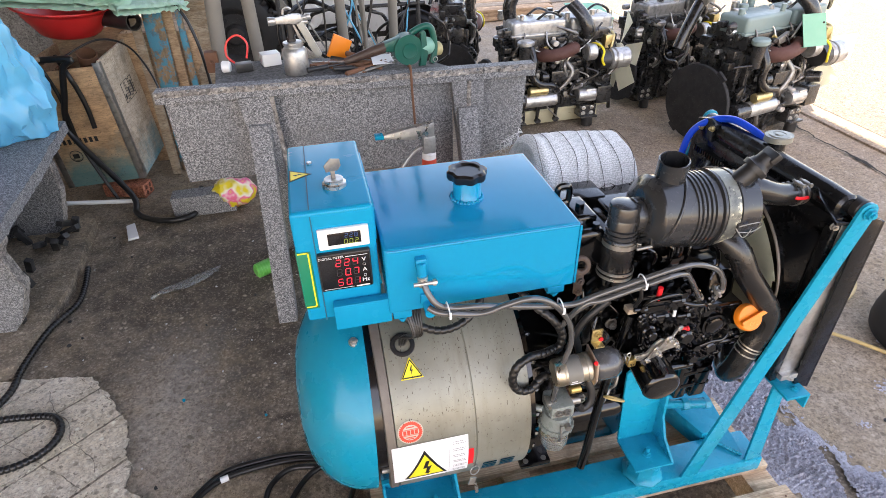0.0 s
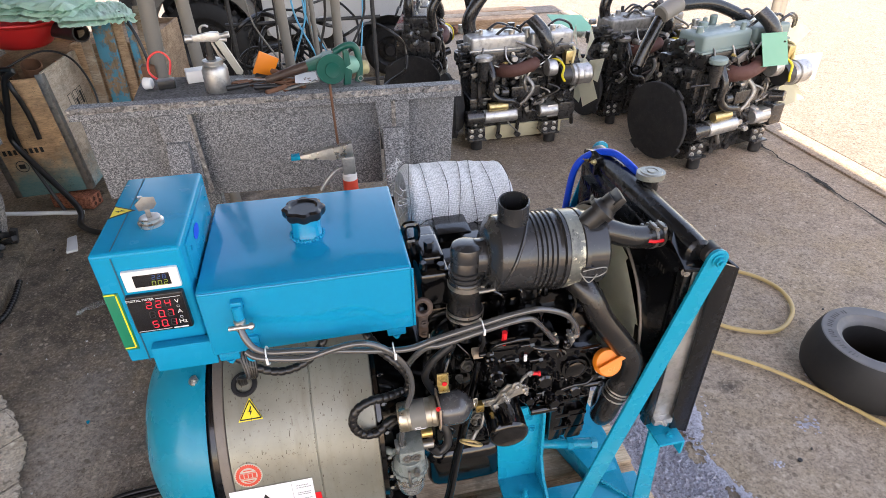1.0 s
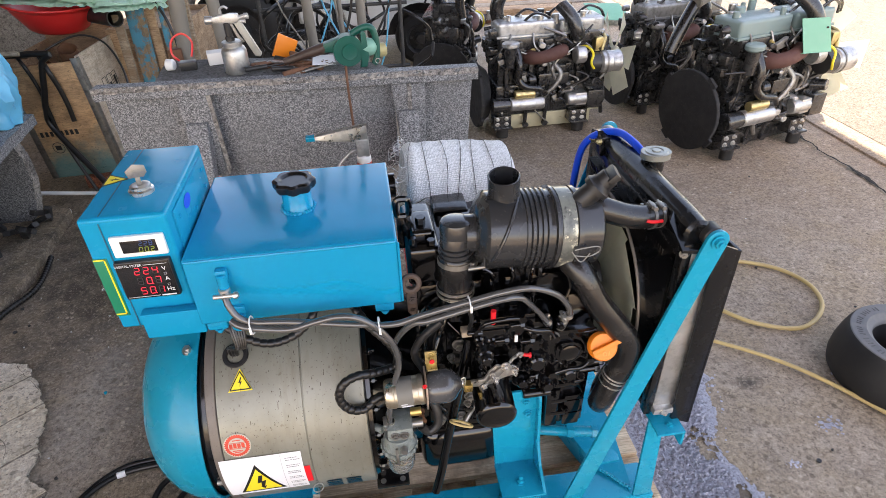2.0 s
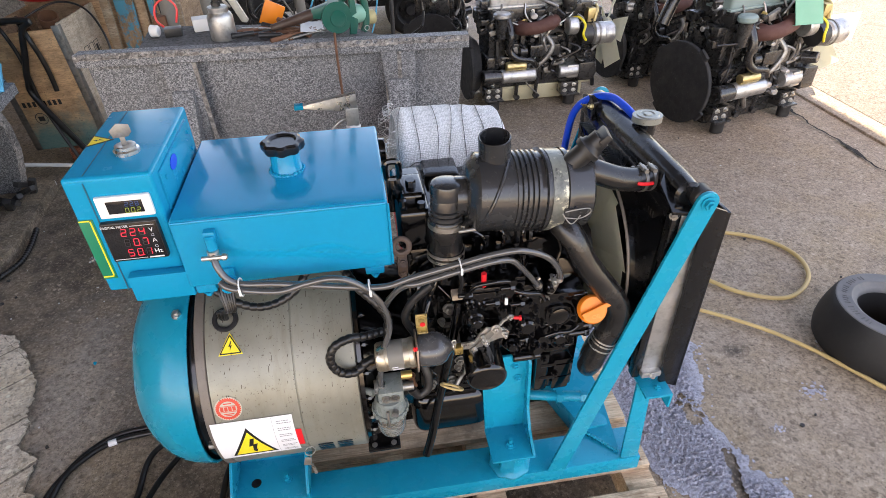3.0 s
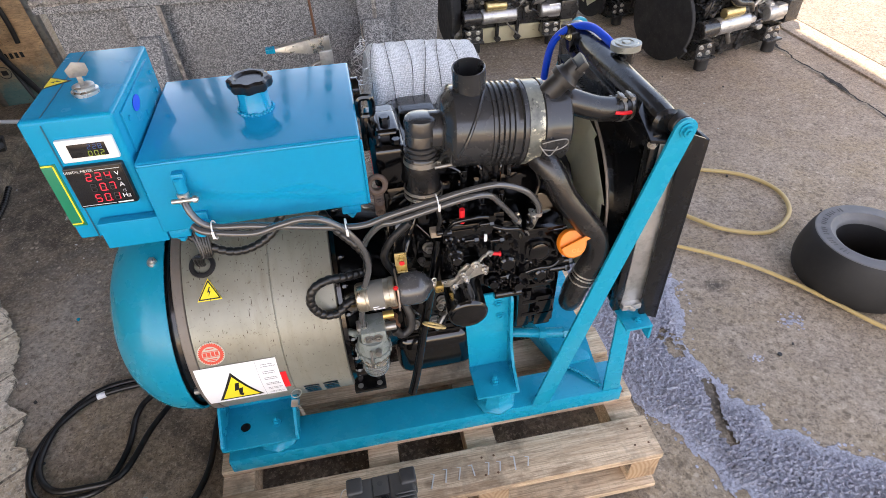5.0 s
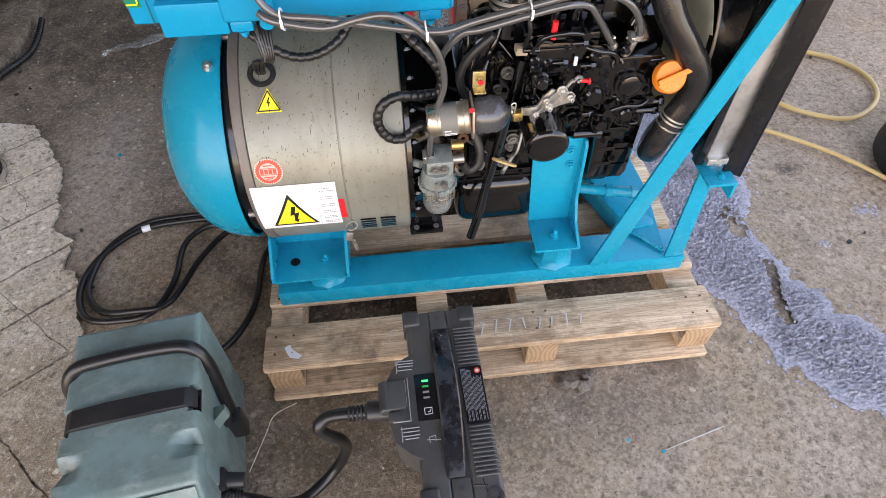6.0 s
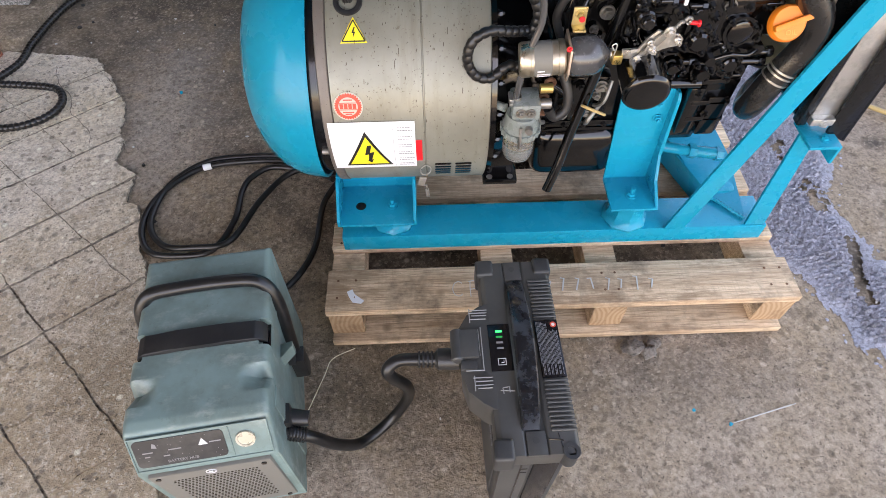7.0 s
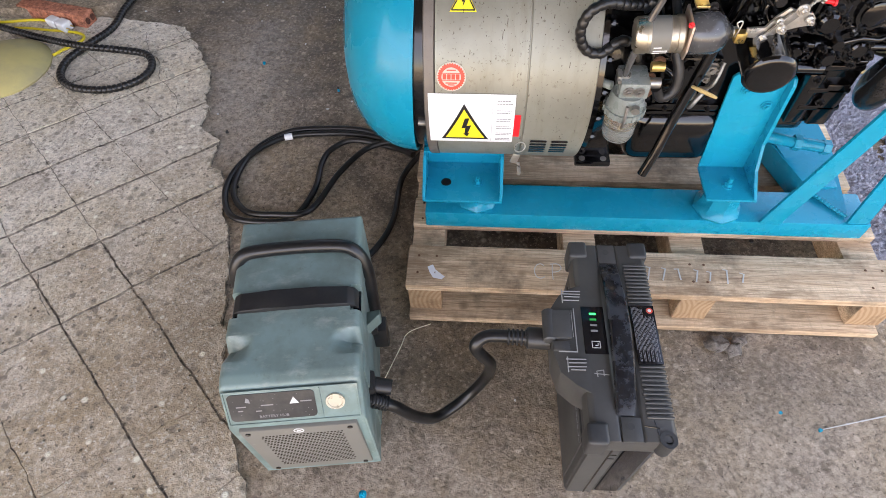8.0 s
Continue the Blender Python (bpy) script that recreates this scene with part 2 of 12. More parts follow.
def sheer(name, col):
    """Milky nylon that lets some light through."""
    n = Nodes(name)
    c = n.mix(n.ramp(n.noise(14, 5, 0.65), [(0.5, 0.0), (0.8, 0.35)]), col, tuple(0.6 * a for a in col))
    m = n.done(c, 0.4, 0.0, n.noise(90, 2), 0.08, 0.0006)
    back = n.node("ShaderNodeBsdfTranslucent")
    n.link(c, back.inputs["Color"])
    both = n.node("ShaderNodeMixShader")
    both.inputs[0].default_value = 0.55
    n.link(n.bsdf.outputs[0], both.inputs[1])
    n.link(back.outputs[0], both.inputs[2])
    n.link(both.outputs[0], n.tree.nodes["Material Output"].inputs["Surface"])
    return m


def greasy(name):
    """Black grip polished by hands in cloudy patches."""
    n = Nodes(name)
    f = n.noise(26, 6, 0.7)
    c = n.mix(n.ramp(f, [(0.45, 0.0), (0.62, 0.8)]), (0.006, 0.007, 0.010), (0.045, 0.052, 0.062))
    return n.done(c, n.ramp(f, [(0.4, 0.08), (0.6, 0.4)]), 0.0, n.noise(60, 3), 0.15, 0.001, 0.5)


def drum_paint(name):
    """Champagne paint on rolled steel: faint vertical streaks, grime clouds and small rust blooms."""
    n = Nodes(name)
    c = n.ramp(n.noise(3.2, 6, 0.62), [(0.36, (0.210, 0.203, 0.165)), (0.52, (0.265, 0.26, 0.216)), (0.68, (0.305, 0.30, 0.258))])
    c = n.mix(n.ramp(n.noise(26, 6, 0.7, (1, 0.14, 0.14)), [(0.5, 0.0), (0.74, 0.55)]), c, (0.165, 0.145, 0.098))
    c = n.mix(n.ramp(n.noise(70, 4, 0.7), [(0.62, 0.0), (0.74, 0.7)]), c, (0.10, 0.08, 0.05))
    c = n.mix(n.ramp(n.noise(170, 2, 0.6), [(0.66, 0.0), (0.72, 0.55)]), c, (0.06, 0.05, 0.035))
    r = n.ramp(n.noise(9, 5, 0.6), [(0.3, 0.34), (0.7, 0.55)])
    return n.done(c, r, 0.35, n.noise(42, 3, 0.55), 0.14, 0.0014, 0.06, 0.4)


def worn_foil(name):
    """Grey-green printed band, rubbed through to pale metal in patches."""
    n = Nodes(name)
    c = n.mix(n.ramp(n.noise(9, 6, 0.7), [(0.42, 0.0), (0.6, 0.9)]), (0.085, 0.09, 0.085), (0.24, 0.25, 0.21))
    c = n.mix(n.ramp(n.noise(42, 5, 0.75), [(0.56, 0.0), (0.64, 0.9)]), c, (0.62, 0.6, 0.46))
    c = n.mix(n.ramp(n.noise(60, 3, 0.7), [(0.6, 0.0), (0.7, 0.8)]), c, (0.03, 0.03, 0.03))
    return n.done(c, 0.3, 0.15, n.noise(120, 3), 0.15, 0.0006, 0.15)


def knit(name):
    """White glass-fibre cloth with a small regular mesh of stitches."""
    n = Nodes(name)
    st = n.node("ShaderNodeTexVoronoi")
    st.inputs["Scale"].default_value = 290.0
    st.inputs["Randomness"].default_value = 0.45
    n.link(n.coord, st.inputs["Vector"])
    both = n.ramp(st.outputs["Distance"], [(0.15, 1.0), (0.62, 0.0)])
    c = n.ramp(both, [(0.0, (0.58, 0.59, 0.58)), (0.2, (0.78, 0.78, 0.77)), (0.6, (0.9, 0.9, 0.89))])
    c = n.mix(n.ramp(n.noise(11, 5, 0.65), [(0.5, 0.0), (0.8, 0.3)]), c, (0.55, 0.53, 0.48))
    return n.done(c, 0.9, 0.0, both, 0.5, 0.0016, spec=0.15)


def stained_ply(name, light, dark, teal, height):
    """Old plywood with teal paint left along its foot, oil stains and scuffs."""
    n = Nodes(name)
    c = n.ramp(n.noise(3.0, 6, 0.7, (3, 3, 14)), [(0.3, dark), (0.68, light)])
    c = n.mix(n.ramp(n.noise(14, 5, 0.7, (3, 3, 14)), [(0.36, 0.6), (0.52, 0.0)]), c, tuple(0.6 * a for a in dark))
    c = n.mix(n.ramp(n.noise(4.5, 6, 0.7), [(0.5, 0.0), (0.64, 0.5)]), c, (0.14, 0.105, 0.07))
    z = n.tree.nodes.new("ShaderNodeSeparateXYZ")
    n.link(n.coord, z.inputs[0])
    wob = n.node("ShaderNodeMath")
    wob.operation = "MULTIPLY_ADD"
    wob.inputs[1].default_value = 0.5
    n.link(n.noise(6, 7, 0.7), wob.inputs[0])
    n.link(z.outputs[2], wob.inputs[2])
    c = n.mix(n.ramp(wob.outputs[0], [(height + 0.14, 0.85), (height + 0.34, 0.0)]), c, teal)
    c = n.mix(n.ramp(n.noise(75, 4, 0.7), [(0.6, 0.0), (0.7, 0.6)]), c, (0.06, 0.045, 0.035))
    return n.done(c, 0.75, 0.0, n.noise(60, 3), 0.3, 0.002, spec=0.25)


def flaking(name, col, ground):
    """Paint flaked off a board in hard-edged patches, with grime on both."""
    n = Nodes(name)
    wood_c = n.ramp(n.noise(6, 6, 0.7, (6, 6, 1)), [(0.35, tuple(0.5 * a for a in ground)), (0.65, ground)])
    c = n.mix(n.ramp(n.noise(5, 7, 0.72), [(0.48, 0.0), (0.53, 0.9)]), wood_c, col)
    c = n.mix(n.ramp(n.noise(24, 6, 0.7), [(0.5, 0.0), (0.72, 0.7)]), c, (0.09, 0.08, 0.065))
    return n.done(c, 0.7, 0.0, n.noise(40, 3), 0.3, 0.002, spec=0.25)


TANK_BLUE = paint("tank_blue_paint", (0.0, 0.255, 0.465), 0.06, 0.04, 0.06, (0.0, 0.22, 0.38), scale=6, spec=0.3)
BOX_BLUE = paint("box_blue_paint", (0.0, 0.26, 0.465), 0.16, 0.04, 0.05, (0.0, 0.22, 0.38), scale=7, spec=0.13)
FRAME_BLUE = paint("frame_blue_paint", (0.0, 0.285, 0.44), 0.24, 0.2, 0.14, (0.015, 0.17, 0.24), scale=8, spec=0.3)
DOME_BLUE = paint("dome_blue_paint", (0.0, 0.235, 0.365), 0.24, 0.10, 0.12, (0.02, 0.18, 0.27), scale=5, spec=0.3)
ENGINE_BLACK = enamel("engine_black_enamel", (0.0022, 0.0022, 0.0027), 0.10, 60, 0.22)
CAST_BLACK = enamel("cast_iron_black", (0.005, 0.005, 0.0055), 0.2, 80, 0.3)
CLEANER_BLACK = paint("air_cleaner_black", (0.024, 0.025, 0.027), 0.2, 0.3, 0.35, (0.12, 0.115, 0.105), scale=9, spec=0.45)
RAD_BLACK = paint("radiator_black", (0.005, 0.0055, 0.0065), 0.2, 0.06, 0.25, (0.12, 0.11, 0.1), scale=14, spec=0.35)
ALT_STEEL = drum_paint("champagne_steel_paint")
FLANGE_IRON = paint("bare_flange_iron", (0.17, 0.148, 0.128), 0.5, 0.8, 0.0, (0.06, 0.05, 0.045), scale=24, metal=0.35)
STEEL = metal("zinc_steel", (0.62, 0.6, 0.56), 0.3, 0.45)
ALUMINIUM = metal("cast_aluminium", (0.55, 0.55, 0.54), 0.42, 0.5)
DULL_STEEL = metal("dull_steel", (0.33, 0.32, 0.3), 0.45, 0.6)
BRASS = metal("brass", (0.6, 0.43, 0.15), 0.35, 0.4)
YELLOW_ZINC = metal("yellow_zinc", (0.62, 0.5, 0.24), 0.35, 0.4)
RUST = paint("rusty_iron", (0.16, 0.075, 0.04), 0.75, 0.6, 0.0, (0.05, 0.03, 0.02), scale=30)
RUST_RED = paint("red_brown_manifold", (0.10, 0.042, 0.032), 0.7, 0.7, 0.0, (0.03, 0.02, 0.016), scale=25)
RUST_DARK = paint("dark_rusted_iron", (0.075, 0.05, 0.038), 0.6, 0.6, 0.0, (0.03, 0.022, 0.018), scale=40)
RUBBER = rubber("black_rubber")
HOSE_RUBBER = braid("braided_hose_rubber")
CABLE_BLACK = rubber("cable_black", (0.009, 0.009, 0.0095), 0.32, 0.08)
TYRE = rubber("tyre_rubber", (0.009, 0.009, 0.0095), 0.6, 0.04)
TYRE_GREY = rubber("worn_grey_rubber", (0.12, 0.12, 0.121), 0.6, 0.6)
TYRE_MARK = rubber("moulded_grey_rubber", (0.07, 0.07, 0.072), 0.6, 0.5)
FUEL_HOSE = paint("grey_fuel_hose", (0.062, 0.062, 0.062), 0.08, 0.12, 0.9, (0.25, 0.24, 0.22), scale=20, spec=0.6)
DUSTY_BOOT = paint("dusty_clear_boot", (0.05, 0.051, 0.054), 0.18, 0.5, 0.4, (0.3, 0.3, 0.3), scale=18)
SOLENOID = metal("aged_plated_solenoid", (0.5, 0.45, 0.36), 0.3, 0.6, (0.2, 0.15, 0.09))
CAP_TIN = paint("dull_tin_cap", (0.3, 0.31, 0.28), 0.35, 0.6, 0.1, (0.1, 0.1, 0.09), scale=40, metal=0.6)
FLANGE_PINK = metal("pinkish_plated_flange", (0.6, 0.5, 0.42), 0.4, 0.4)
WORN_LABEL = worn_foil("worn_foil_label")
BLACK_PLASTIC = plastic("black_plastic", (0.016, 0.016, 0.017), 0.38, 0.2)
GREY_PLASTIC = plastic("battery_grey_plastic", (0.055, 0.055, 0.053), 0.4, 0.35)
GRIP_BLACK = greasy("worn_black_grip")
DARK_PLASTIC = plastic("battery_dark_plastic", (0.034, 0.035, 0.036), 0.45, 0.45)
GREEN_PLASTIC = grimy("hub_green_plastic", (0.168, 0.238, 0.226), (0.105, 0.135, 0.12), (0.34, 0.37, 0.33))
LABEL_DARK = plastic("scratched_dark_label", (0.02, 0.022, 0.026), 0.3, 0.7)
FAINT_CHALK = plastic("faint_chalk", (0.34, 0.34, 0.33), 0.9, 0.4)
FILTER_CAST = paint("greenish_cast_filter", (0.2, 0.225, 0.21), 0.25, 0.5, 0.4, (0.4, 0.4, 0.37), scale=22)
HUB_GREY = plastic("hub_front_grey", (0.165, 0.158, 0.138), 0.55, 0.4)
ORANGE_PLASTIC = plastic("orange_cap_plastic", (0.82, 0.23, 0.012), 0.4, 0.12)
CAP_PRINT = plastic("cap_moulded_print", (0.9, 0.36, 0.06), 0.4, 0.1)
RED_PLASTIC = plastic("red_plastic", (0.72, 0.03, 0.03), 0.3, 0.15)
RED_MARK = plastic("red_paint_mark", (0.75, 0.012, 0.02), 0.5, 0.05)
WHITE_PLASTIC = plastic("white_plastic", (0.75, 0.75, 0.74), 0.4, 0.12)
BUTTON_METAL = paint("dull_champagne_button", (0.5, 0.47, 0.38), 0.3, 0.2, 0.1, scale=30, metal=0.3)
SUMP_CREAM = paint("cream_plated_sump", (0.5, 0.46, 0.32), 0.35, 0.4, 0.2, (0.2, 0.17, 0.1), scale=12, metal=0.2)
CREAM = sheer("cream_fan_plastic", (0.88, 0.86, 0.72))
FAN_GREY = sheer("fan_pale_plastic", (0.82, 0.82, 0.70))
SPRAY_GRIP = paint("pale_cast_grip", (0.34, 0.34, 0.31), 0.45, 0.6, 0.1, (0.1, 0.095, 0.08), scale=30, metal=0.4)
NOZZLE_BROWN = plastic("dark_brown_nozzle", (0.045, 0.022, 0.015), 0.5, 0.4)
TOOL_GREEN = plastic("blower_green_plastic", (0.0, 0.085, 0.06), 0.4, 0.25)
TEAL_PLASTIC = plastic("pale_green_plastic", (0.18, 0.38, 0.3), 0.5, 0.3)
BLUE_SLEEVE = plastic("blue_split_sleeve", (0.0, 0.07, 0.72), 0.4, 0.1)
YELLOW_HOSE = plastic("yellow_air_hose", (0.50, 0.37, 0.15), 0.45, 0.5)
YELLOW_STICKER = plastic("yellow_sticker", (0.82, 0.68, 0.03), 0.4, 0.05)
WHITE_STICKER = plastic("white_sticker", (0.78, 0.78, 0.8), 0.4, 0.05)
LEAD_GREY = plastic("grey_lead_sleeve", (0.055, 0.055, 0.058), 0.35, 0.3)
SEAL_CREAM = plastic("seal_cream_paper", (0.5, 0.46, 0.38), 0.5, 0.4)
SPECK_BROWN = paint("dried_brown_dirt", (0.07, 0.055, 0.035), 0.7, 0.4, 0.0, (0.03, 0.025, 0.02), scale=40)
BLACK_INK = plastic("black_ink", (0.012, 0.012, 0.012), 0.5, 0.05)
GREY_INK = plastic("grey_ink", (0.22, 0.22, 0.23), 0.6, 0.05)
WHITE_INK = plastic("white_ink", (0.7, 0.7, 0.7), 0.5, 0.1)
RED_INK = plastic("red_ink", (0.6, 0.06, 0.03), 0.5, 0.05)
GREEN_STICKER = plastic("green_sticker", (0.0, 0.19, 0.1), 0.35, 0.08)
CHALK = plastic("chalk_white", (0.6, 0.6, 0.58), 0.9, 0.35)
CLEAR_BOWL = clear("clear_bowl", (0.93, 0.95, 0.92), 0.03)
CLEAR_FILM = clear("clear_plastic_film", (0.8, 0.82, 0.8), 0.25, 1.2)
FUEL = clear("diesel_fuel", (0.75, 0.5, 0.18), 0.02, 1.4)
LED_RED = emitter("red_digits", (1.0, 0.02, 0.05), 0.28)
LED_BLUE = emitter("blue_digits", (0.1, 0.3, 1.0), 0.05)
LED_YELLOW = emitter("yellow_digits", (0.6, 0.75, 0.08), 0.1)
LED_GREEN = emitter("green_leds", (0.02, 1.0, 0.2), 0.35)
DIM_GREEN = emitter("dim_green_leds", (0.02, 1.0, 0.2), 0.05)
DIM_DIGIT = plastic("unlit_digits", (0.028, 0.025, 0.028), 0.3, 0.0)
SCREEN_BLACK = plastic("screen_black", (0.008, 0.008, 0.01), 0.15, 0.05)
PALLET_WOOD = wood("pallet_pine", (0.88, 0.71, 0.50), (0.46, 0.30, 0.18), (1.2, 22, 22), 1.0, saw=0.35)
n = Nodes("pine_end_grain")
rings = n.node("ShaderNodeTexWave")
rings.wave_type, rings.rings_direction = "RINGS", "Y"
rings.inputs["Scale"].default_value = 30.0
rings.inputs["Distortion"].default_value = 2.5
shift = n.node("ShaderNodeMapping")
shift.inputs["Location"].default_value = (-0.1, 0, -0.05)
wrap = n.node("ShaderNodeVectorMath")
wrap.operation = "MODULO"
wrap.inputs[1].default_value = (0.2, 9.0, 9.0)
n.link(n.coord, wrap.inputs[0])
n.link(wrap.outputs[0], shift.inputs["Vector"])
n.link(shift.outputs[0], rings.inputs["Vector"])
c = n.ramp(rings.outputs["Fac"], [(0.2, (0.44, 0.305, 0.185)), (0.8, (0.35, 0.23, 0.135))])
c = n.mix(n.ramp(n.noise(22, 5, 0.7), [(0.5, 0.0), (0.7, 0.6)]), c, (0.16, 0.10, 0.06))
END_GRAIN = n.done(c, 0.8, 0.0, n.noise(120, 3), 0.3, 0.001, spec=0.2)
CRATE_WOOD = wood("old_plywood", (0.6, 0.42, 0.26), (0.3, 0.19, 0.11), (3, 3, 14), 0.5)
PALE_WOOD = wood("pale_old_board", (0.46, 0.385, 0.29), (0.25, 0.19, 0.13), (3, 3, 14), 0.35)
BLUE_WOOD = flaking("flaking_blue_board", (0.05, 0.27, 0.40), (0.36, 0.25, 0.15))
BENCH_GREY = concrete("grey_bench_surface", (0.2, 0.2, 0.2), (0.15, 0.15, 0.152), (0.09, 0.09, 0.09), 0.3, False)
CRACK_DARK = rubber("crack_shadow_dirt", (0.014, 0.012, 0.01), 0.95, 0.03)
# Dark brown for oil marks, and for roof shade painted on the left floor.
OIL = (0.05, 0.043, 0.035)
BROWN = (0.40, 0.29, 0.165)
# Paler tone that paints daylight from the open right side into the floor.
DAYLIGHT_TONE = (0.56, 0.475, 0.38)
PALE_GREY = (0.50, 0.455, 0.405)
# Spot at (-0.5, 1.5): oil stain widened to carry the shade under the roof.
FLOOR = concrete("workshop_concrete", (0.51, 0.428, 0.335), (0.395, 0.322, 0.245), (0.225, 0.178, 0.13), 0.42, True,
                 ((1.9, 0.2, 1.2, 1.2, 0.2, DAYLIGHT_TONE), (0.95, -0.45, 0.55, 0.35, 0.3, DAYLIGHT_TONE), (0.1, -0.3, 0.3, 0.22, 0.5, OIL), (-0.25, 0.22, 0.3, 0.28, 0.22, OIL), (0.7, -0.28, 0.5, 0.12, 0.3, OIL), (1.55, 0.44, 0.06, 0.03, 0.9, OIL),
                  # The near-black spot at (0.5, 0.22) paints the shade beneath the pallet.
                  (1.3, 0.0, 0.05, 0.16, 0.9, OIL), (-0.5, 1.5, 1.15, 1.05, 0.9, OIL), (0.3, 0.3, 0.6, 0.42, 0.6, OIL), (-0.2, 0.78, 0.10, 0.05, 0.9, OIL), (-0.28, 0.60, 0.05, 0.025, 0.9, OIL), (-0.22, 1.0, 0.16, 0.10, 0.7, OIL), (-0.62, 0.66, 0.22, 0.5, 0.6, PALE_GREY), (-0.33, 0.8, 0.3, 0.4, 0.5, OIL), (1.2, 2.6, 1.4, 0.8, 0.4, OIL), (0.5, 0.22, 0.62, 0.45, 0.95, (0.022, 0.02, 0.018)), (2.1, 1.9, 1.3, 0.9, 0.55, (0.27, 0.2, 0.145))), 0.28, 0.08, 0.45, 0.52, chips=0.6, warm=0.6, gravel=0.55)
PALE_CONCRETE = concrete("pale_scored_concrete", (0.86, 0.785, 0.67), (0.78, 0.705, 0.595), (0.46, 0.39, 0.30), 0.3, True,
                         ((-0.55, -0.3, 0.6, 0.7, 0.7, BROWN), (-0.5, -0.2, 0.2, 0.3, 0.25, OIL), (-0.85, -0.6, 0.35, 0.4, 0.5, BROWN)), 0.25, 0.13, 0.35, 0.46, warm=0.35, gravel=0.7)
GROOVE_DIRT = concrete("groove_dirt", (0.52, 0.46, 0.38), (0.31, 0.265, 0.21), (0.10, 0.085, 0.07), 0.3, False)
YARD = concrete("yard_dusty_concrete", (0.27, 0.238, 0.205), (0.21, 0.185, 0.16), (0.135, 0.118, 0.10), 0.35)
GRANITE = granite("grey_granite")
ROUGH_STONE = concrete("broken_granite_edge", (0.60, 0.56, 0.50), (0.36, 0.33, 0.30), (0.12, 0.115, 0.11), 0.2)
BRICK = concrete("clay_brick", (0.62, 0.27, 0.16), (0.52, 0.2, 0.12), (0.36, 0.13, 0.08), 0.2)
GLASS_CLOTH = knit("white_heat_wrap")
THREAD = cloth("dark_thread", (0.10, 0.10, 0.10), (0.04, 0.04, 0.04))
GREEN_TARP = plastic("green_tarpaulin", (0.66, 0.88, 0.75), 0.3, 0.3)
BLUE_BAG = plastic("blue_plastic_bag", (0.10, 0.43, 0.68), 0.3, 0.45)
BOTTLE_GREEN = plastic("green_bottle", (0.12, 0.45, 0.08), 0.3, 0.1)
YELLOW_DOME = plastic("yellow_dome_plastic", (0.46, 0.4, 0.17), 0.45, 0.95)
WHITE_PAINT = paint("white_vehicle_paint", (0.62, 0.62, 0.6), 0.35, 0.35, 0.3, scale=5)
RED_PAINT = paint("red_vehicle_paint", (0.55, 0.02, 0.025), 0.35, 0.3, 0.3, scale=5)
# Black iron with dust flecks, its base lifted to imitate backlight haze.
CAST_HAZED = paint("hazed_cast_iron", (0.017, 0.0172, 0.018), 0.26, 0.45, 0.35, (0.17, 0.155, 0.13), scale=20)
MATT_BLACK = paint("matt_black_plate", (0.012, 0.012, 0.013), 0.75, 0.3, 0.0, scale=10)
SEAM_BLUE = paint("shaded_seam_blue", (0.004, 0.09, 0.15), 0.5, 0.3, 0.0, scale=10)
HOLE_SHADE = concrete("shaded_hole_clay", (0.2, 0.08, 0.05), (0.13, 0.05, 0.032), (0.07, 0.03, 0.02), 0.2, False)
CAP_BLACK = plastic("gloss_black_cap", (0.007, 0.007, 0.008), 0.22, 0.06)
CRATE_DARK = stained_ply("stained_plywood", (0.74, 0.48, 0.265), (0.44, 0.27, 0.14), (0.055, 0.20, 0.22), 0.16)
CRATE_SIDE = stained_ply("weathered_crate_side", (0.70, 0.61, 0.485), (0.47, 0.375, 0.275), (0.05, 0.32, 0.42), 0.08)
CHASSIS = paint("dark_chassis", (0.025, 0.025, 0.026), 0.55, 0.5, 0.0, scale=10)
POLE_GREY = paint("grey_pipe_paint", (0.19, 0.178, 0.155), 0.5, 0.6, 0.1, scale=8)
GREEN_ENGINE = paint("grey_green_engine_paint", (0.2, 0.27, 0.26), 0.4, 0.4, 0.2, scale=14)
LIGHT_GREEN = paint("light_green_plate", (0.14, 0.36, 0.24), 0.45, 0.2, 0.1, scale=10)
WALL_PAINT = concrete("dusty_wall", (0.35, 0.33, 0.3), (0.28, 0.26, 0.23), (0.18, 0.165, 0.15), 0.3)
ROOF_METAL = paint("weathered_roof_sheet", (0.1, 0.1, 0.1), 0.6, 0.4, 0.0, scale=3)

# ---- mesh helpers ----
I4 = Matrix()


def V(*a):
    return Vector(a if len(a) > 1 else a[0])


def frame_to(p0, p1):
    """Matrix whose z axis runs from p0 towards p1, with its origin at p0."""
    p0, p1 = V(p0), V(p1)
    return Matrix.Translation(p0) @ (p1 - p0).to_track_quat("Z", "Y").to_matrix().to_4x4()


def box(bm, lo, hi, bev=0.0, m=I4, seg=2):
    lo, hi = V(lo), V(hi)
    c, s = (lo + hi) / 2, hi - lo
    r = bmesh.ops.create_cube(bm, size=1, matrix=m @ Matrix.Translation(c) @ Matrix.Diagonal((*s, 1)))
    if bev:
        edges = list({e for v in r["verts"] for e in v.link_edges})
        bmesh.ops.bevel(bm, geom=edges, offset=min(bev, min(abs(a) for a in s) * 0.45), segments=seg, affect="EDGES", profile=0.6)
    return bm


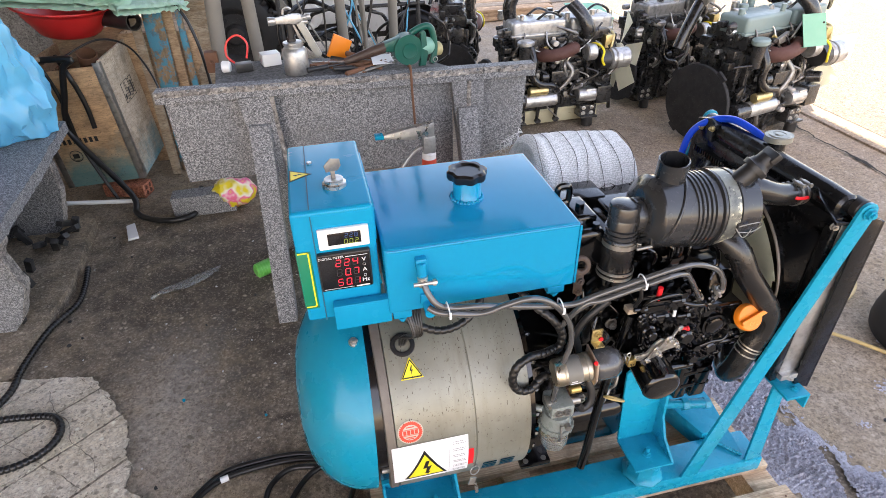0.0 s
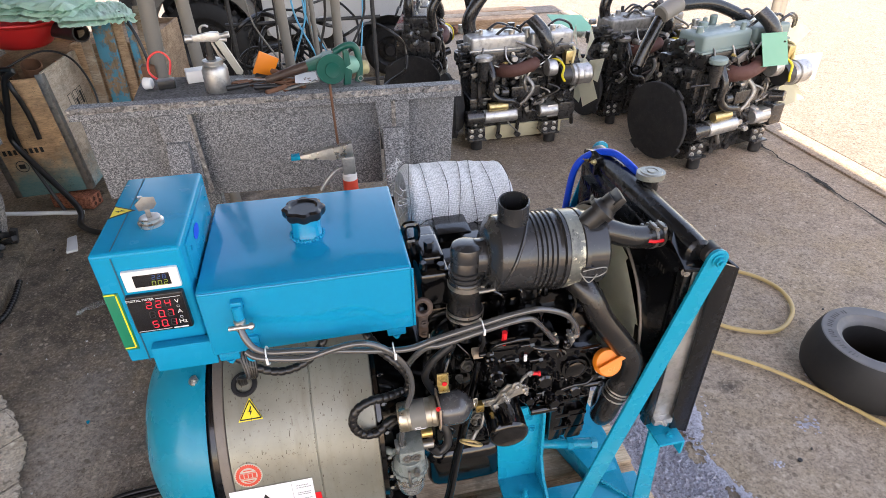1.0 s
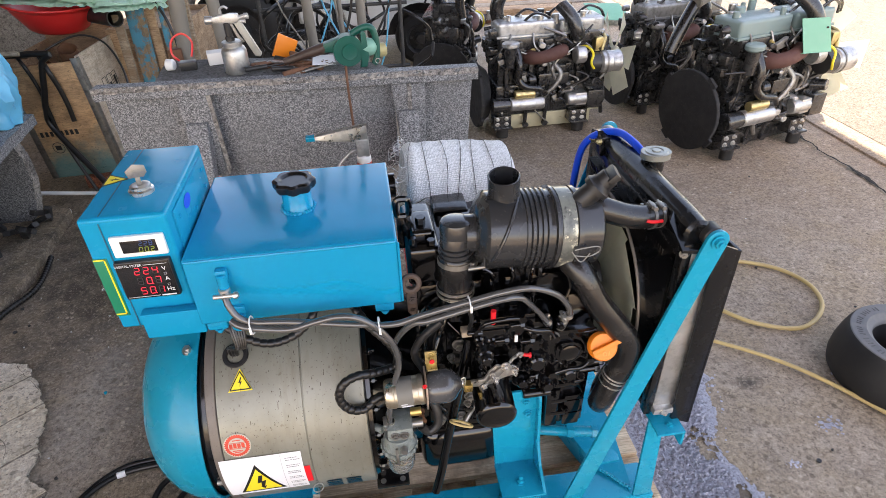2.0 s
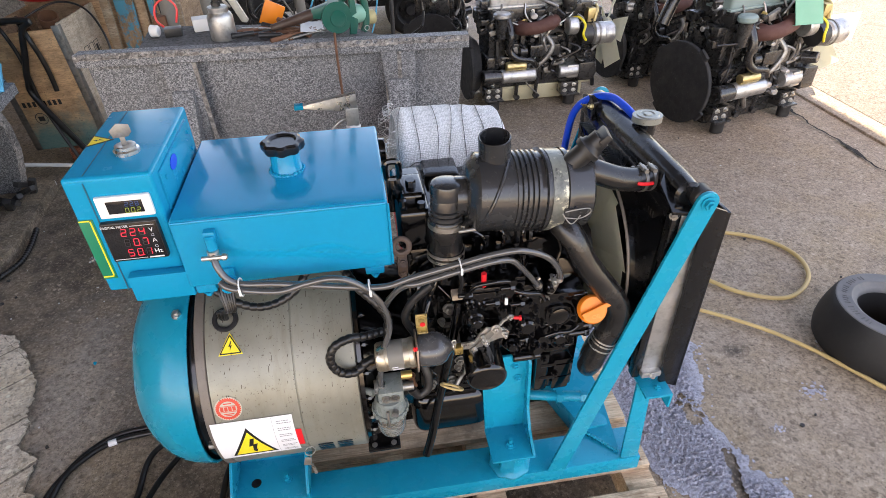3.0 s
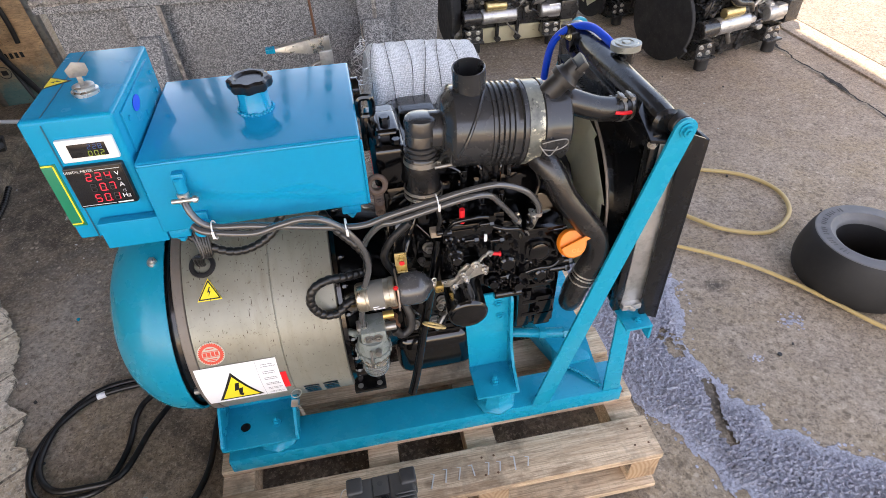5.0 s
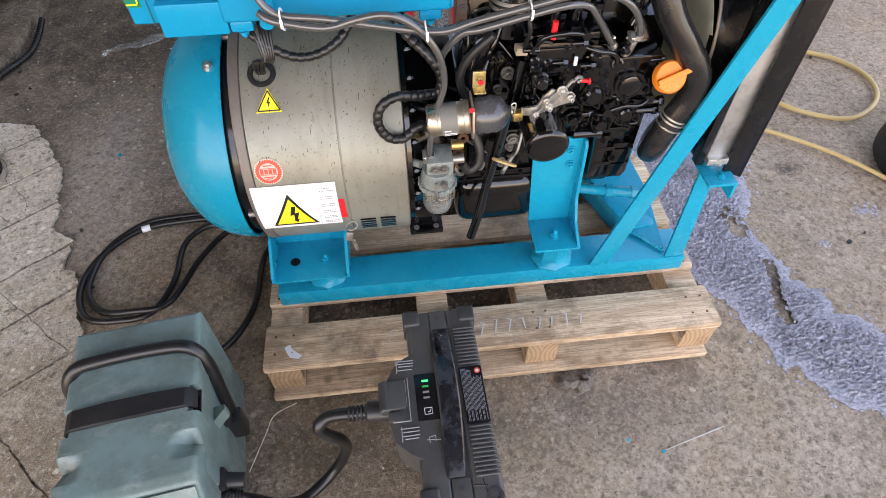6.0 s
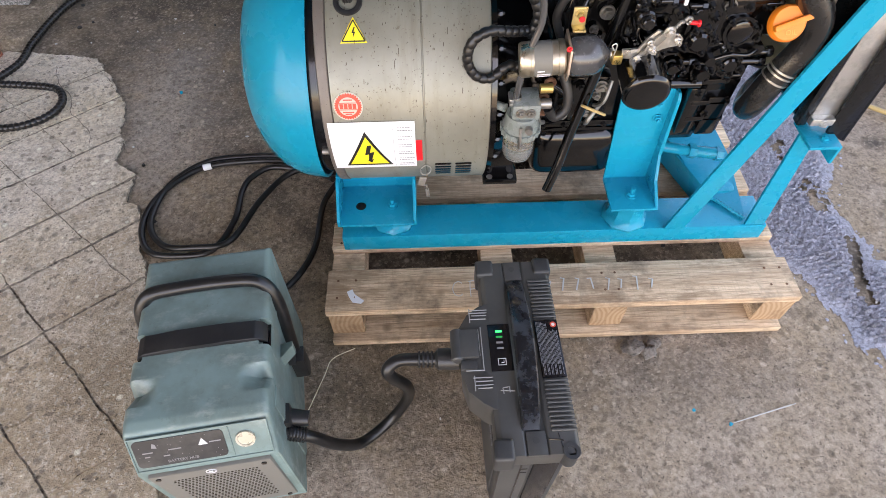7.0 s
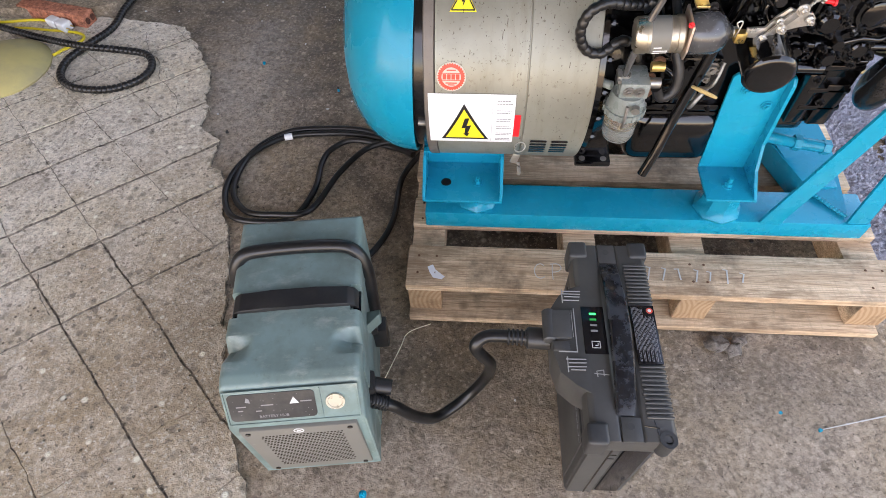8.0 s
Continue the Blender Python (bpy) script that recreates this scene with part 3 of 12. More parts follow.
def lathe(bm, profile, p0, p1, seg=28, m=I4):
    """Turn (distance along, radius) pairs round the line from p0 to p1; radius 0 closes an end."""
    f = m @ frame_to(p0, p1)
    rings = []
    for h, r in profile:
        if r <= 1e-6:
            rings.append([bm.verts.new(f @ V(0, 0, h))])
        else:
            rings.append([bm.verts.new(f @ V(r * math.cos(2 * math.pi * i / seg), r * math.sin(2 * math.pi * i / seg), h)) for i in range(seg)])
    for a, b in zip(rings, rings[1:]):
        for i in range(seg):
            j = (i + 1) % seg
            if len(a) == 1 and len(b) == 1:
                continue
            if len(a) == 1:
                bm.faces.new((a[0], b[j], b[i]))
            elif len(b) == 1:
                bm.faces.new((a[i], a[j], b[0]))
            else:
                bm.faces.new((a[i], a[j], b[j], b[i]))
    return bm


def cyl(bm, p0, p1, r, r2=None, seg=20, bev=0.0, m=I4):
    r2 = r if r2 is None else r2
    h = (V(p1) - V(p0)).length
    if bev:
        prof = [(0, 0), (0, r - bev), (bev, r), (h - bev, r2), (h, r2 - bev), (h, 0)]
    else:
        prof = [(0, 0), (0, r), (h, r2), (h, 0)]
    return lathe(bm, prof, p0, p1, seg, m)


def pipe(bm, p0, p1, r, wall=0.003, seg=24, m=I4):
    """A tube that is open at both ends."""
    h = (V(p1) - V(p0)).length
    return lathe(bm, [(0, r - wall), (0, r), (h, r), (h, r - wall), (0, r - wall)], p0, p1, seg, m)


def smooth_path(pts, n=6):
    pts = [V(p) for p in pts]
    out = []
    for i in range(len(pts) - 1):
        a, b = pts[max(i - 1, 0)], pts[i]
        c, d = pts[i + 1], pts[min(i + 2, len(pts) - 1)]
        for k in range(n):
            t = k / n
            out.append(0.5 * (2 * b + (c - a) * t + (2 * a - 5 * b + 4 * c - d) * t * t + (3 * b - a - 3 * c + d) * t ** 3))
    out.append(pts[-1])
    return out


def tube(bm, pts, r, seg=10, n=6, ridges=0.0, pitch=0.0, m=I4, caps=True):
    """Sweep a round section along a smooth line; with a pitch it is ribbed like wrapped or corrugated hose."""
    line = smooth_path(pts, n) if n > 1 else [V(p) for p in pts]
    if pitch:
        dense, left = [line[0]], 0.0
        for a, b in zip(line, line[1:]):
            length = (b - a).length
            t = pitch / 4 - left
            while t < length:
                dense.append(a.lerp(b, t / length))
                t += pitch / 4
            left = length - (t - pitch / 4)
        line = dense
    up = V(0, 0, 1)
    rings, side = [], None
    for i, p in enumerate(line):
        d = (line[min(i + 1, len(line) - 1)] - line[max(i - 1, 0)]).normalized()
        if side is None:
            side = d.cross(up if abs(d.z) < 0.9 else V(1, 0, 0)).normalized()
        side = (side - d * side.dot(d)).normalized()
        other = d.cross(side)
        rr = r
        if pitch:
            rr = r * (1 - ridges) if i % 4 == 3 else r
        rings.append([bm.verts.new(m @ (p + rr * (math.cos(2 * math.pi * k / seg) * side + math.sin(2 * math.pi * k / seg) * other))) for k in range(seg)])
    for a, b in zip(rings, rings[1:]):
        for k in range(seg):
            j = (k + 1) % seg
            bm.faces.new((a[k], a[j], b[j], b[k]))
    if caps:
        bm.faces.new(rings[0][::-1])
        bm.faces.new(rings[-1])
    return bm


def prism(bm, pts, depth, bev=0.0, m=I4):
    """Extrude a flat outline (3D points) along the vector depth."""
    lo = [bm.verts.new(m @ V(p)) for p in pts]
    hi = [bm.verts.new(m @ (V(p) + V(depth))) for p in pts]
    k = len(pts)
    fs = [bm.faces.new(lo), bm.faces.new(hi[::-1])]
    for i in range(k):
        j = (i + 1) % k
        fs.append(bm.faces.new((lo[i], hi[i], hi[j], lo[j])))
    if bev:
        edges = list({e for f in fs for e in f.edges})
        bmesh.ops.bevel(bm, geom=edges, offset=bev, segments=2, affect="EDGES", profile=0.6)
    return bm


def torus(bm, c, axis, R, r, seg=28, sub=10, m=I4):
    f = m @ frame_to(c, V(c) + V(axis))
    rings = []
    for i in range(seg):
        a = 2 * math.pi * i / seg
        rings.append([bm.verts.new(f @ V((R + r * math.cos(2 * math.pi * k / sub)) * math.cos(a), (R + r * math.cos(2 * math.pi * k / sub)) * math.sin(a), r * math.sin(2 * math.pi * k / sub))) for k in range(sub)])
    for i in range(seg):
        a, b = rings[i], rings[(i + 1) % seg]
        for k in range(sub):
            j = (k + 1) % sub
            bm.faces.new((a[k], b[k], b[j], a[j]))
    return bm


def bolt(bm, p, d, r=0.007, h=0.006, m=I4):
    """Hexagon head on a washer, standing on p and looking along d."""
    p, d = V(p), V(d).normalized()
    cyl(bm, p, p + d * h * 0.25, r * 1.35, seg=14, m=m)
    cyl(bm, p + d * h * 0.2, p + d * h, r, seg=6, m=m)
    cyl(bm, p + d * h, p + d * h * 1.5, r * 0.5, seg=10, m=m)
    return bm


def clamp(bm, p0, p1, r, m=I4):
    """Worm-drive hose clamp round the line from p0 to p1."""
    pipe(bm, p0, p1, r, 0.0015, 22, m)
    f = frame_to(p0, p1)
    h = (V(p1) - V(p0)).length
    box(bm, (r - 0.001, -0.011, -0.001), (r + 0.007, 0.009, h + 0.001), 0.001, m @ f)
    cyl(bm, f @ V(r + 0.004, -0.018, h / 2), f @ V(r + 0.004, 0.012, h / 2), 0.0035, seg=8, m=m)
    return bm


def mesh_of(name, bm, material, smooth=True, angle=38):
    me = bpy.data.meshes.new(name)
    bmesh.ops.recalc_face_normals(bm, faces=bm.faces)
    bm.to_mesh(me)
    bm.free()
    me.materials.append(material)
    if smooth:
        me.polygons.foreach_set("use_smooth", [True] * len(me.polygons))
        me.set_sharp_from_angle(angle=radians(angle))
    me.update()
    return me


def part(name, bm, material, parent=None, label="", smooth=True):
    ob = new(name, mesh_of(name, bm, material, smooth))
    if parent is not None:
        ob.parent = parent
        if parent.name in BASES:
            ob.matrix_parent_inverse = BASES[parent.name].inverted()
    if label:
        ob["label"] = label
    return ob


BASES = {}  # things whose parts are built in world coordinates


def B():
    return bmesh.new()


def thing(name, label, category, group="", kind="", at=(0, 0, 0), m=None, base=None):
    """An Empty that carries parts: built in its own frame (m), or, with a base, in world coordinates."""
    ob = new(name)
    if base is not None:
        m = Matrix.Translation(base)
        BASES[ob.name] = m
    ob.empty_display_size = 0.05
    ob.matrix_world = m if m is not None else Matrix.Translation(at)
    return tagged(ob, label, category, group, kind)


def solid(name, bm, material, label, category, group="", kind="", m=None, smooth=True):
    """A thing that is a single mesh."""
    ob = part(name, bm, material, None, "", smooth)
    if m is not None:
        ob.matrix_world = m
    return tagged(ob, label, category, group, kind)


def words(text, size, m, material, parent, name="lettering", extrude=0.0003):
    """Raised or printed lettering, turned into a mesh, lying in the plane of m (x along the line, z out of it)."""
    cu = bpy.data.curves.new(name, "FONT")
    cu.body, cu.size, cu.extrude, cu.align_x, cu.align_y = text, size, extrude, "CENTER", "CENTER"
    cu.resolution_u = 2
    tmp = bpy.data.objects.new(name, cu)
    me = bpy.data.meshes.new_from_object(tmp)
    bpy.data.objects.remove(tmp)
    bpy.data.curves.remove(cu)
    me.name = name
    me.materials.clear()
    me.materials.append(material)
    ob = new(name, me)
    ob.parent = parent
    if parent.name in BASES:
        ob.matrix_parent_inverse = BASES[parent.name].inverted()
    ob.matrix_basis = m
    return ob


def wall_face(x, y, z, rx=90, rz=0):
    """Plane of a sign: x along the sign, z out of its face. rx 90 faces -y."""
    return pose(x, y, z, rx, 0, rz)

# ---- the large structure ----


def clip_convex(poly, cell):
    """The piece of an outline (x, y) that lies inside a convex anticlockwise cell."""
    out = poly
    for (ax, ay), (bx, by) in zip(cell, cell[1:] + cell[:1]):
        src, out = out, []
        for (px, py), (qx, qy) in zip(src, src[1:] + src[:1]):
            dp = (bx - ax) * (py - ay) - (by - ay) * (px - ax)
            dq = (bx - ax) * (qy - ay) - (by - ay) * (qx - ax)
            if dp >= 0:
                out.append((px, py))
            if (dp >= 0) != (dq >= 0):
                t = dp / (dp - dq)
                out.append((px + t * (qx - px), py + t * (qy - py)))
        if len(out) < 3:
            return []
    return out


# ground: one uneven sheet, finer near the machine
bm = B()
xs = [-400, -60, -15, -6, -3.5] + [-2.5 + 0.07 * i for i in range(83)] + [4.2, 6, 10, 20, 60, 400]
ys = [-400, -60, -15, -5, -2.5] + [-1.4 + 0.07 * i for i in range(83)] + [5.2, 7, 12, 25, 60, 400]


def ground_z(x, y):
    near = math.exp(-((x - 0.5) / 3.5) ** 2 - ((y - 0.8) / 3.5) ** 2)
    return near * (0.006 * noise.noise(V(x * 2.3, y * 2.3, 0.3)) + 0.003 * noise.noise(V(x * 7, y * 7, 2.1))) - 0.006


grid = [[bm.verts.new((x, y, ground_z(x, y))) for x in xs] for y in ys]
for j in range(len(ys) - 1):
    for i in range(len(xs) - 1):
        bm.faces.new((grid[j][i], grid[j][i + 1], grid[j + 1][i + 1], grid[j + 1][i]))
ground = solid("ground", bm, FLOOR, "stained grey-brown concrete workshop floor with oil marks, painted shade and daylight", "floor", kind="structure")

# sunlit yard outside the roof edge: a dusty slab that lies a little proud, with a pale kerb strip
bm = B()
yard_pts = [(3.34, -40), (60, -40), (60, 60), (-40, 60), (-40, 6.2), (3.34, 6.2)]
lo = [bm.verts.new((x, y, 0.006)) for x, y in yard_pts]
hi = [bm.verts.new((x, y, -0.03)) for x, y in yard_pts]
bm.faces.new(lo)
for i in range(len(lo)):
    j = (i + 1) % len(lo)
    bm.faces.new((lo[i], lo[j], hi[j], hi[i]))
solid("yard_ground", bm, YARD, "bright dusty yard in full sun beyond the shed", "yard", kind="structure")
bm = B()
box(bm, (3.16, -12, -0.03), (3.33, 6.2, 0.008), 0.004)
solid("trim_strip", bm, FLOOR, "pale concrete strip along the shed edge", "kerb", kind="structure")

# dark open joint in the floor
bm = B()
rng = random.Random(5)
left, right = [], []
for i in range(241):
    y = -2.0 + i * 0.0275
    x = 2.955 + 0.035 * noise.noise(V(y * 2.2, 0.4, 0)) + 0.022 * noise.noise(V(y * 9, 1.4, 0)) + 0.012 * noise.noise(V(y * 26, 3.3, 0))
    w = 0.005 + 0.014 * max(0, 0.3 + noise.noise(V(y * 5.1, 7.7, 0))) + 0.004 * noise.noise(V(y * 31, 2.2, 0))
    left.append(bm.verts.new((x - w, y, 0.0035)))
    right.append(bm.verts.new((x + w, y, 0.0035)))
for i in range(240):
    bm.faces.new((left[i], right[i], right[i + 1], left[i + 1]))
solid("floor_crack", bm, CRACK_DARK, "long dark crack in the concrete floor", "crack", kind="structure")

# pale scored concrete, broken off along its edge
def rough_edge(pts, step=0.011, low=0.013, high=0.006, seed=0.0):
    """A closed outline whose edge wanders at two scales."""
    out = []
    for a, b in zip(pts, pts[1:] + pts[:1]):
        d = V(b[0] - a[0], b[1] - a[1], 0)
        k = max(1, int(d.length / step))
        for i in range(k):
            x, y = a[0] + d.x * i / k, a[1] + d.y * i / k
            w = low * noise.noise(V(x * 22, y * 22, seed)) + high * noise.noise(V(x * 90, y * 90, seed + 3))
            v = low * noise.noise(V(x * 22, y * 22, seed + 7)) + high * noise.noise(V(x * 90, y * 90, seed + 11))
            out.append((x + w, y + v))
    return out


outline = [(-1.75, 1.02), (-1.5, -2.2), (-0.1, -2.2), (-0.30, -0.62), (-0.42, -0.38), (-0.50, -0.05), (-0.54, 0.072), (-0.564, 0.128), (-0.576, 0.199), (-0.598, 0.251),
           (-0.648, 0.281), (-0.645, 0.326), (-0.653, 0.384), (-0.722, 0.442), (-0.718, 0.505), (-0.747, 0.583), (-0.762, 0.694), (-0.845, 0.812), (-0.925, 0.939), (-1.15, 0.985)]
outline = rough_edge(outline)[::-1]
scored = thing("scored_floor_patch", "pale scored concrete patch with dirty grooves and a broken edge", "floor", kind="structure", base=(-0.9, 0.2, 0))
bm = B()
prism(bm, [(x, y, -0.012) for x, y in outline], (0, 0, 0.0145))
part("groove_bed", bm, GROOVE_DIRT, scored, "dirt in the grooves", smooth=False)
rng = random.Random(9)
ca, sa = math.cos(radians(37.5)), math.sin(radians(37.5))
rows = [(-2.0, 0.001)] + [(0.335 - 0.19 * k, 0.0008) for k in range(8, 0, -1)] + [(0.335, 0.0042), (0.525, 0.0054), (0.688, 0.006), (0.883, 0.006), (1.064, 0.0052), (1.235, 0.0046), (1.41, 0.0028), (1.6, 0.001), (1.8, 0.001), (2.4, 0.001)]


def joint(k, v):
    """Cross joints: they lean a little against the rows."""
    u = {-1: -0.18 + 0.1 * (1.21 - v), 0: -0.455 + 0.22 * (1.21 - v), 1: -0.601 + 0.19 * (1.21 - v), 2: -0.765 + 0.134 * (1.21 - v), 3: -0.95 + 0.15 * (1.21 - v)}
    return u[k] if k in u else (u[3] - 0.19 * (k - 3) if k > 3 else 0.6)


for (v0, w0), (v1, w1) in zip(rows, rows[1:]):
    for k in range(-1, 12):
        if k in (0, 1) and v1 < 0.9 - 0.55 * k:
            continue
        right = k - 1
        while right in (0, 1) and v1 < 0.9 - 0.55 * right:
            right -= 1
        jw = 0.0024 if (k in (2, 3) and v0 < 0.5) else 0.0012
        jr = 0.0024 if (right in (2, 3) and v0 < 0.5) else 0.0012
        cell = [(joint(k, v0) + jw, v0 + w0), (joint(right, v0) - jr, v0 + w0), (joint(right, v1) - jr, v1 - w1), (joint(k, v1) + jw, v1 - w1)]
        if cell[1][0] - cell[0][0] < 0.02 or cell[2][0] - cell[3][0] < 0.02:
            continue
        piece = clip_convex(outline, [(ca * u - sa * v, sa * u + ca * v) for u, v in cell])
        if len(piece) < 3:
            continue
        area = 0.5 * abs(sum(a[0] * b[1] - b[0] * a[1] for a, b in zip(piece, piece[1:] + piece[:1])))
        if area < 0.0004:
            continue
        piece = rough_edge(piece, 0.011, 0.005, 0.0035, 5.0)
        bm = B()
        z = 0.006 + rng.uniform(-0.0008, 0.0008)
        top = [bm.verts.new((x, y, z)) for x, y in piece]
        rim = [bm.verts.new((x, y, z - 0.0075)) for x, y in piece]
        try:
            bm.faces.new(top)
        except ValueError:
            bm.free()
            continue
        for a in range(len(top)):
            b = (a + 1) % len(top)
            bm.faces.new((top[a], rim[a], rim[b], top[b]))
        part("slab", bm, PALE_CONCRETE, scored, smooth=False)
# thin wandering cracks across the pale patch
for k, pts in enumerate((((-1.056, 0.903), (-1.012, 0.808), (-0.946, 0.733), (-0.921, 0.661), (-0.847, 0.58), (-0.816, 0.515)), ((-0.97, -0.1), (-0.93, -0.17), (-0.885, -0.215)))):
    line = smooth_path([V(*p, 0.0078) for p in pts], 14)
    bm = B()
    vs = []
    for i, p in enumerate(line):
        d = (line[min(i + 1, len(line) - 1)] - line[max(i - 1, 0)]).normalized()
        p = p + V(0.006 * noise.noise(p * 40), 0.006 * noise.noise(p * 43), 0)
        w = 0.0006 + 0.0012 * max(0, 0.4 + noise.noise(p * 60))
        vs.append((bm.verts.new(p + V(-d.y, d.x, 0) * w), bm.verts.new(p - V(-d.y, d.x, 0) * w)))
    for a, b in zip(vs, vs[1:]):
        bm.faces.new((a[0], a[1], b[1], b[0]))
    part("thin_crack", bm, GROOVE_DIRT, scored, smooth=False)

# rough wet spill, a crust of its own over the floor
spill = rough_edge([(1.10, 0.95), (1.04, 0.55), (1.05, 0.3), (1.05, 0.1), (1.10, 0.0), (1.14, -0.08), (1.20, -0.22), (1.30, -0.36), (1.45, -0.47), (1.75, -0.55),
                (1.95, -0.4), (1.7, -0.26), (1.56, -0.20), (1.43, -0.10), (1.36, 0.02), (1.34, 0.14), (1.33, 0.24), (1.38, 0.36), (1.42, 0.5), (1.36, 0.62), (1.5, 0.98), (1.3, 1.05)], 0.01, 0.03, 0.014, 8.0)


def inside(poly, x, y):
    hit = False
    for (ax, ay), (bx, by) in zip(poly, poly[1:] + poly[:1]):
        if (ay > y) != (by > y) and x < (bx - ax) * (y - ay) / (by - ay) + ax:
            hit = not hit
    return hit


def edge_distance(poly, x, y):
    best = 9.0
    for (ax, ay), (bx, by) in zip(poly, poly[1:] + poly[:1]):
        dx, dy = bx - ax, by - ay
        t = max(0, min(1, ((x - ax) * dx + (y - ay) * dy) / (dx * dx + dy * dy + 1e-12)))
        best = min(best, math.hypot(ax + t * dx - x, ay + t * dy - y))
    return best


bm = B()
step = 0.004
cols, rows = int(1.0 / step), int(1.66 / step)
verts = {}
for j in range(rows + 1):
    for i in range(cols + 1):
        x, y = 1.02 + i * step, -0.58 + j * step
        if inside(spill, x, y):
            d = min(1, edge_distance(spill, x, y) / 0.05)
            bare = noise.noise(V(x * 9, y * 6, 9)) + 0.5 * noise.noise(V(x * 40, y * 40, 2))
            gash = abs(x - 1.29 - 0.02 * math.sin(y * 18)) + 0.012 * noise.noise(V(x * 60, y * 60, 6))
            if bare > 0.62 or bare > 0.2 + 2.6 * d or (gash < 0.012 and -0.12 < y < 0.09) or (gash < 0.008 and 0.18 < y < 0.25):
                continue
            lumps = 0.5 + 0.4 * noise.noise(V(x * 48, y * 70, 1.7)) + 1.1 * noise.noise(V(x * 120, y * 175, 4.0))
            z = ground_z(x, y) + 0.0012 + d * (0.001 + 0.0105 * max(0, lumps))
            verts[i, j] = bm.verts.new((x, y, z))
for (i, j), v in list(verts.items()):
    q = [verts.get(k) for k in ((i, j), (i + 1, j), (i + 1, j + 1), (i, j + 1))]
    if None not in q:
        bm.faces.new(q)
n = Nodes("wet_blue_grey_crust")
c = n.ramp(n.noise(120, 8, 0.85), [(0.36, (0.10, 0.095, 0.10)), (0.44, (0.36, 0.36, 0.41)), (0.53, (0.57, 0.575, 0.67)), (0.68, (0.80, 0.81, 0.90))])
c = n.mix(n.ramp(n.noise(7, 6, 0.7), [(0.56, 0.0), (0.7, 0.6)]), c, (0.2, 0.185, 0.175))
SPILL = n.done(c, n.ramp(n.noise(9, 4), [(0.35, 0.2), (0.65, 0.5)]), 0.0, n.noise(120, 8, 0.85), 1.0, 0.012)
solid("wet_spill", bm, SPILL, "bluish wet spill drying into a rough crust on the floor", "spill", kind="stuff")
bm = B()
for cx, cy, r, seed in ((1.40, 0.49, 0.07, 1), (1.70, 0.237, 0.05, 2), (1.50, 0.127, 0.025, 3), (1.86, 0.42, 0.05, 5)):
    rng = random.Random(seed)
    for q in range(26):
        d, w = r * rng.random() ** 0.6, rng.uniform(0, 6.283)
        s = r * rng.uniform(0.06, 0.3) * (1.2 - d / r)
        px, py = cx + d * math.cos(w), cy + 0.8 * d * math.sin(w)
        bmesh.ops.create_icosphere(bm, subdivisions=2, radius=s, matrix=Matrix.Translation((px, py, ground_z(px, py))) @ Matrix.Diagonal((rng.uniform(0.7, 1.3), 1, 0.12, 1)))
rng = random.Random(31)
for q in range(420):
    ax, ay = spill[rng.randrange(len(spill))]
    px, py = ax + rng.gauss(0, 0.016), ay + rng.gauss(0, 0.016)
    s = rng.uniform(0.0015, 0.0055)
    bmesh.ops.create_icosphere(bm, subdivisions=1, radius=s, matrix=Matrix.Translation((px, py, ground_z(px, py) + 0.0005)) @ Matrix.Diagonal((rng.uniform(0.7, 1.6), rng.uniform(0.7, 1.6), 0.35, 1)))
solid("spill_blots", bm, SPILL, "small bluish blots beside the spill", "spill", kind="stuff")

# small litter and dark stains on the floor
bm = B()
rng = random.Random(21)
for i in range(95):
    if i < 45:
        x, y = rng.uniform(-1.2, 0.1), rng.uniform(0.5, 2.1)
    else:
        x, y = rng.uniform(-1.0, 2.6), rng.uniform(-0.7, 2.2)
    s = rng.uniform(0.0015, 0.0045)
    m = pose(x, y, ground_z(x, y) + 0.006, rng.uniform(-10, 10), rng.uniform(-10, 10), rng.uniform(0, 360))
    prism(bm, [(s * rng.uniform(0.4, 1.8) * math.cos(k), s * rng.uniform(0.4, 1.0) * math.sin(k), -0.002) for k in (0, 1.1, 2.2, 3.4, 4.6, 5.5)], (0, 0, 0.003), 0, m)
solid("floor_litter", bm, CHALK, "scattered pale chips and shreds on the floor", "litter", kind="stuff")
bm = B()
for i in range(60):
    x, y = rng.uniform(-1.1, 2.4), rng.uniform(-0.7, 2.0)
    s = rng.uniform(0.003, 0.009)
    m = pose(x, y, ground_z(x, y) + 0.006, 0, 0, rng.uniform(0, 360))
    prism(bm, [(s * rng.uniform(0.6, 1.2) * math.cos(k), s * rng.uniform(0.6, 1.2) * math.sin(k), -0.003) for k in (0, 1, 2, 3, 4, 5)], (0, 0, 0.005), 0, m)
solid("floor_grit", bm, CHASSIS, "dark crumbs and grit on the floor", "litter", kind="stuff")

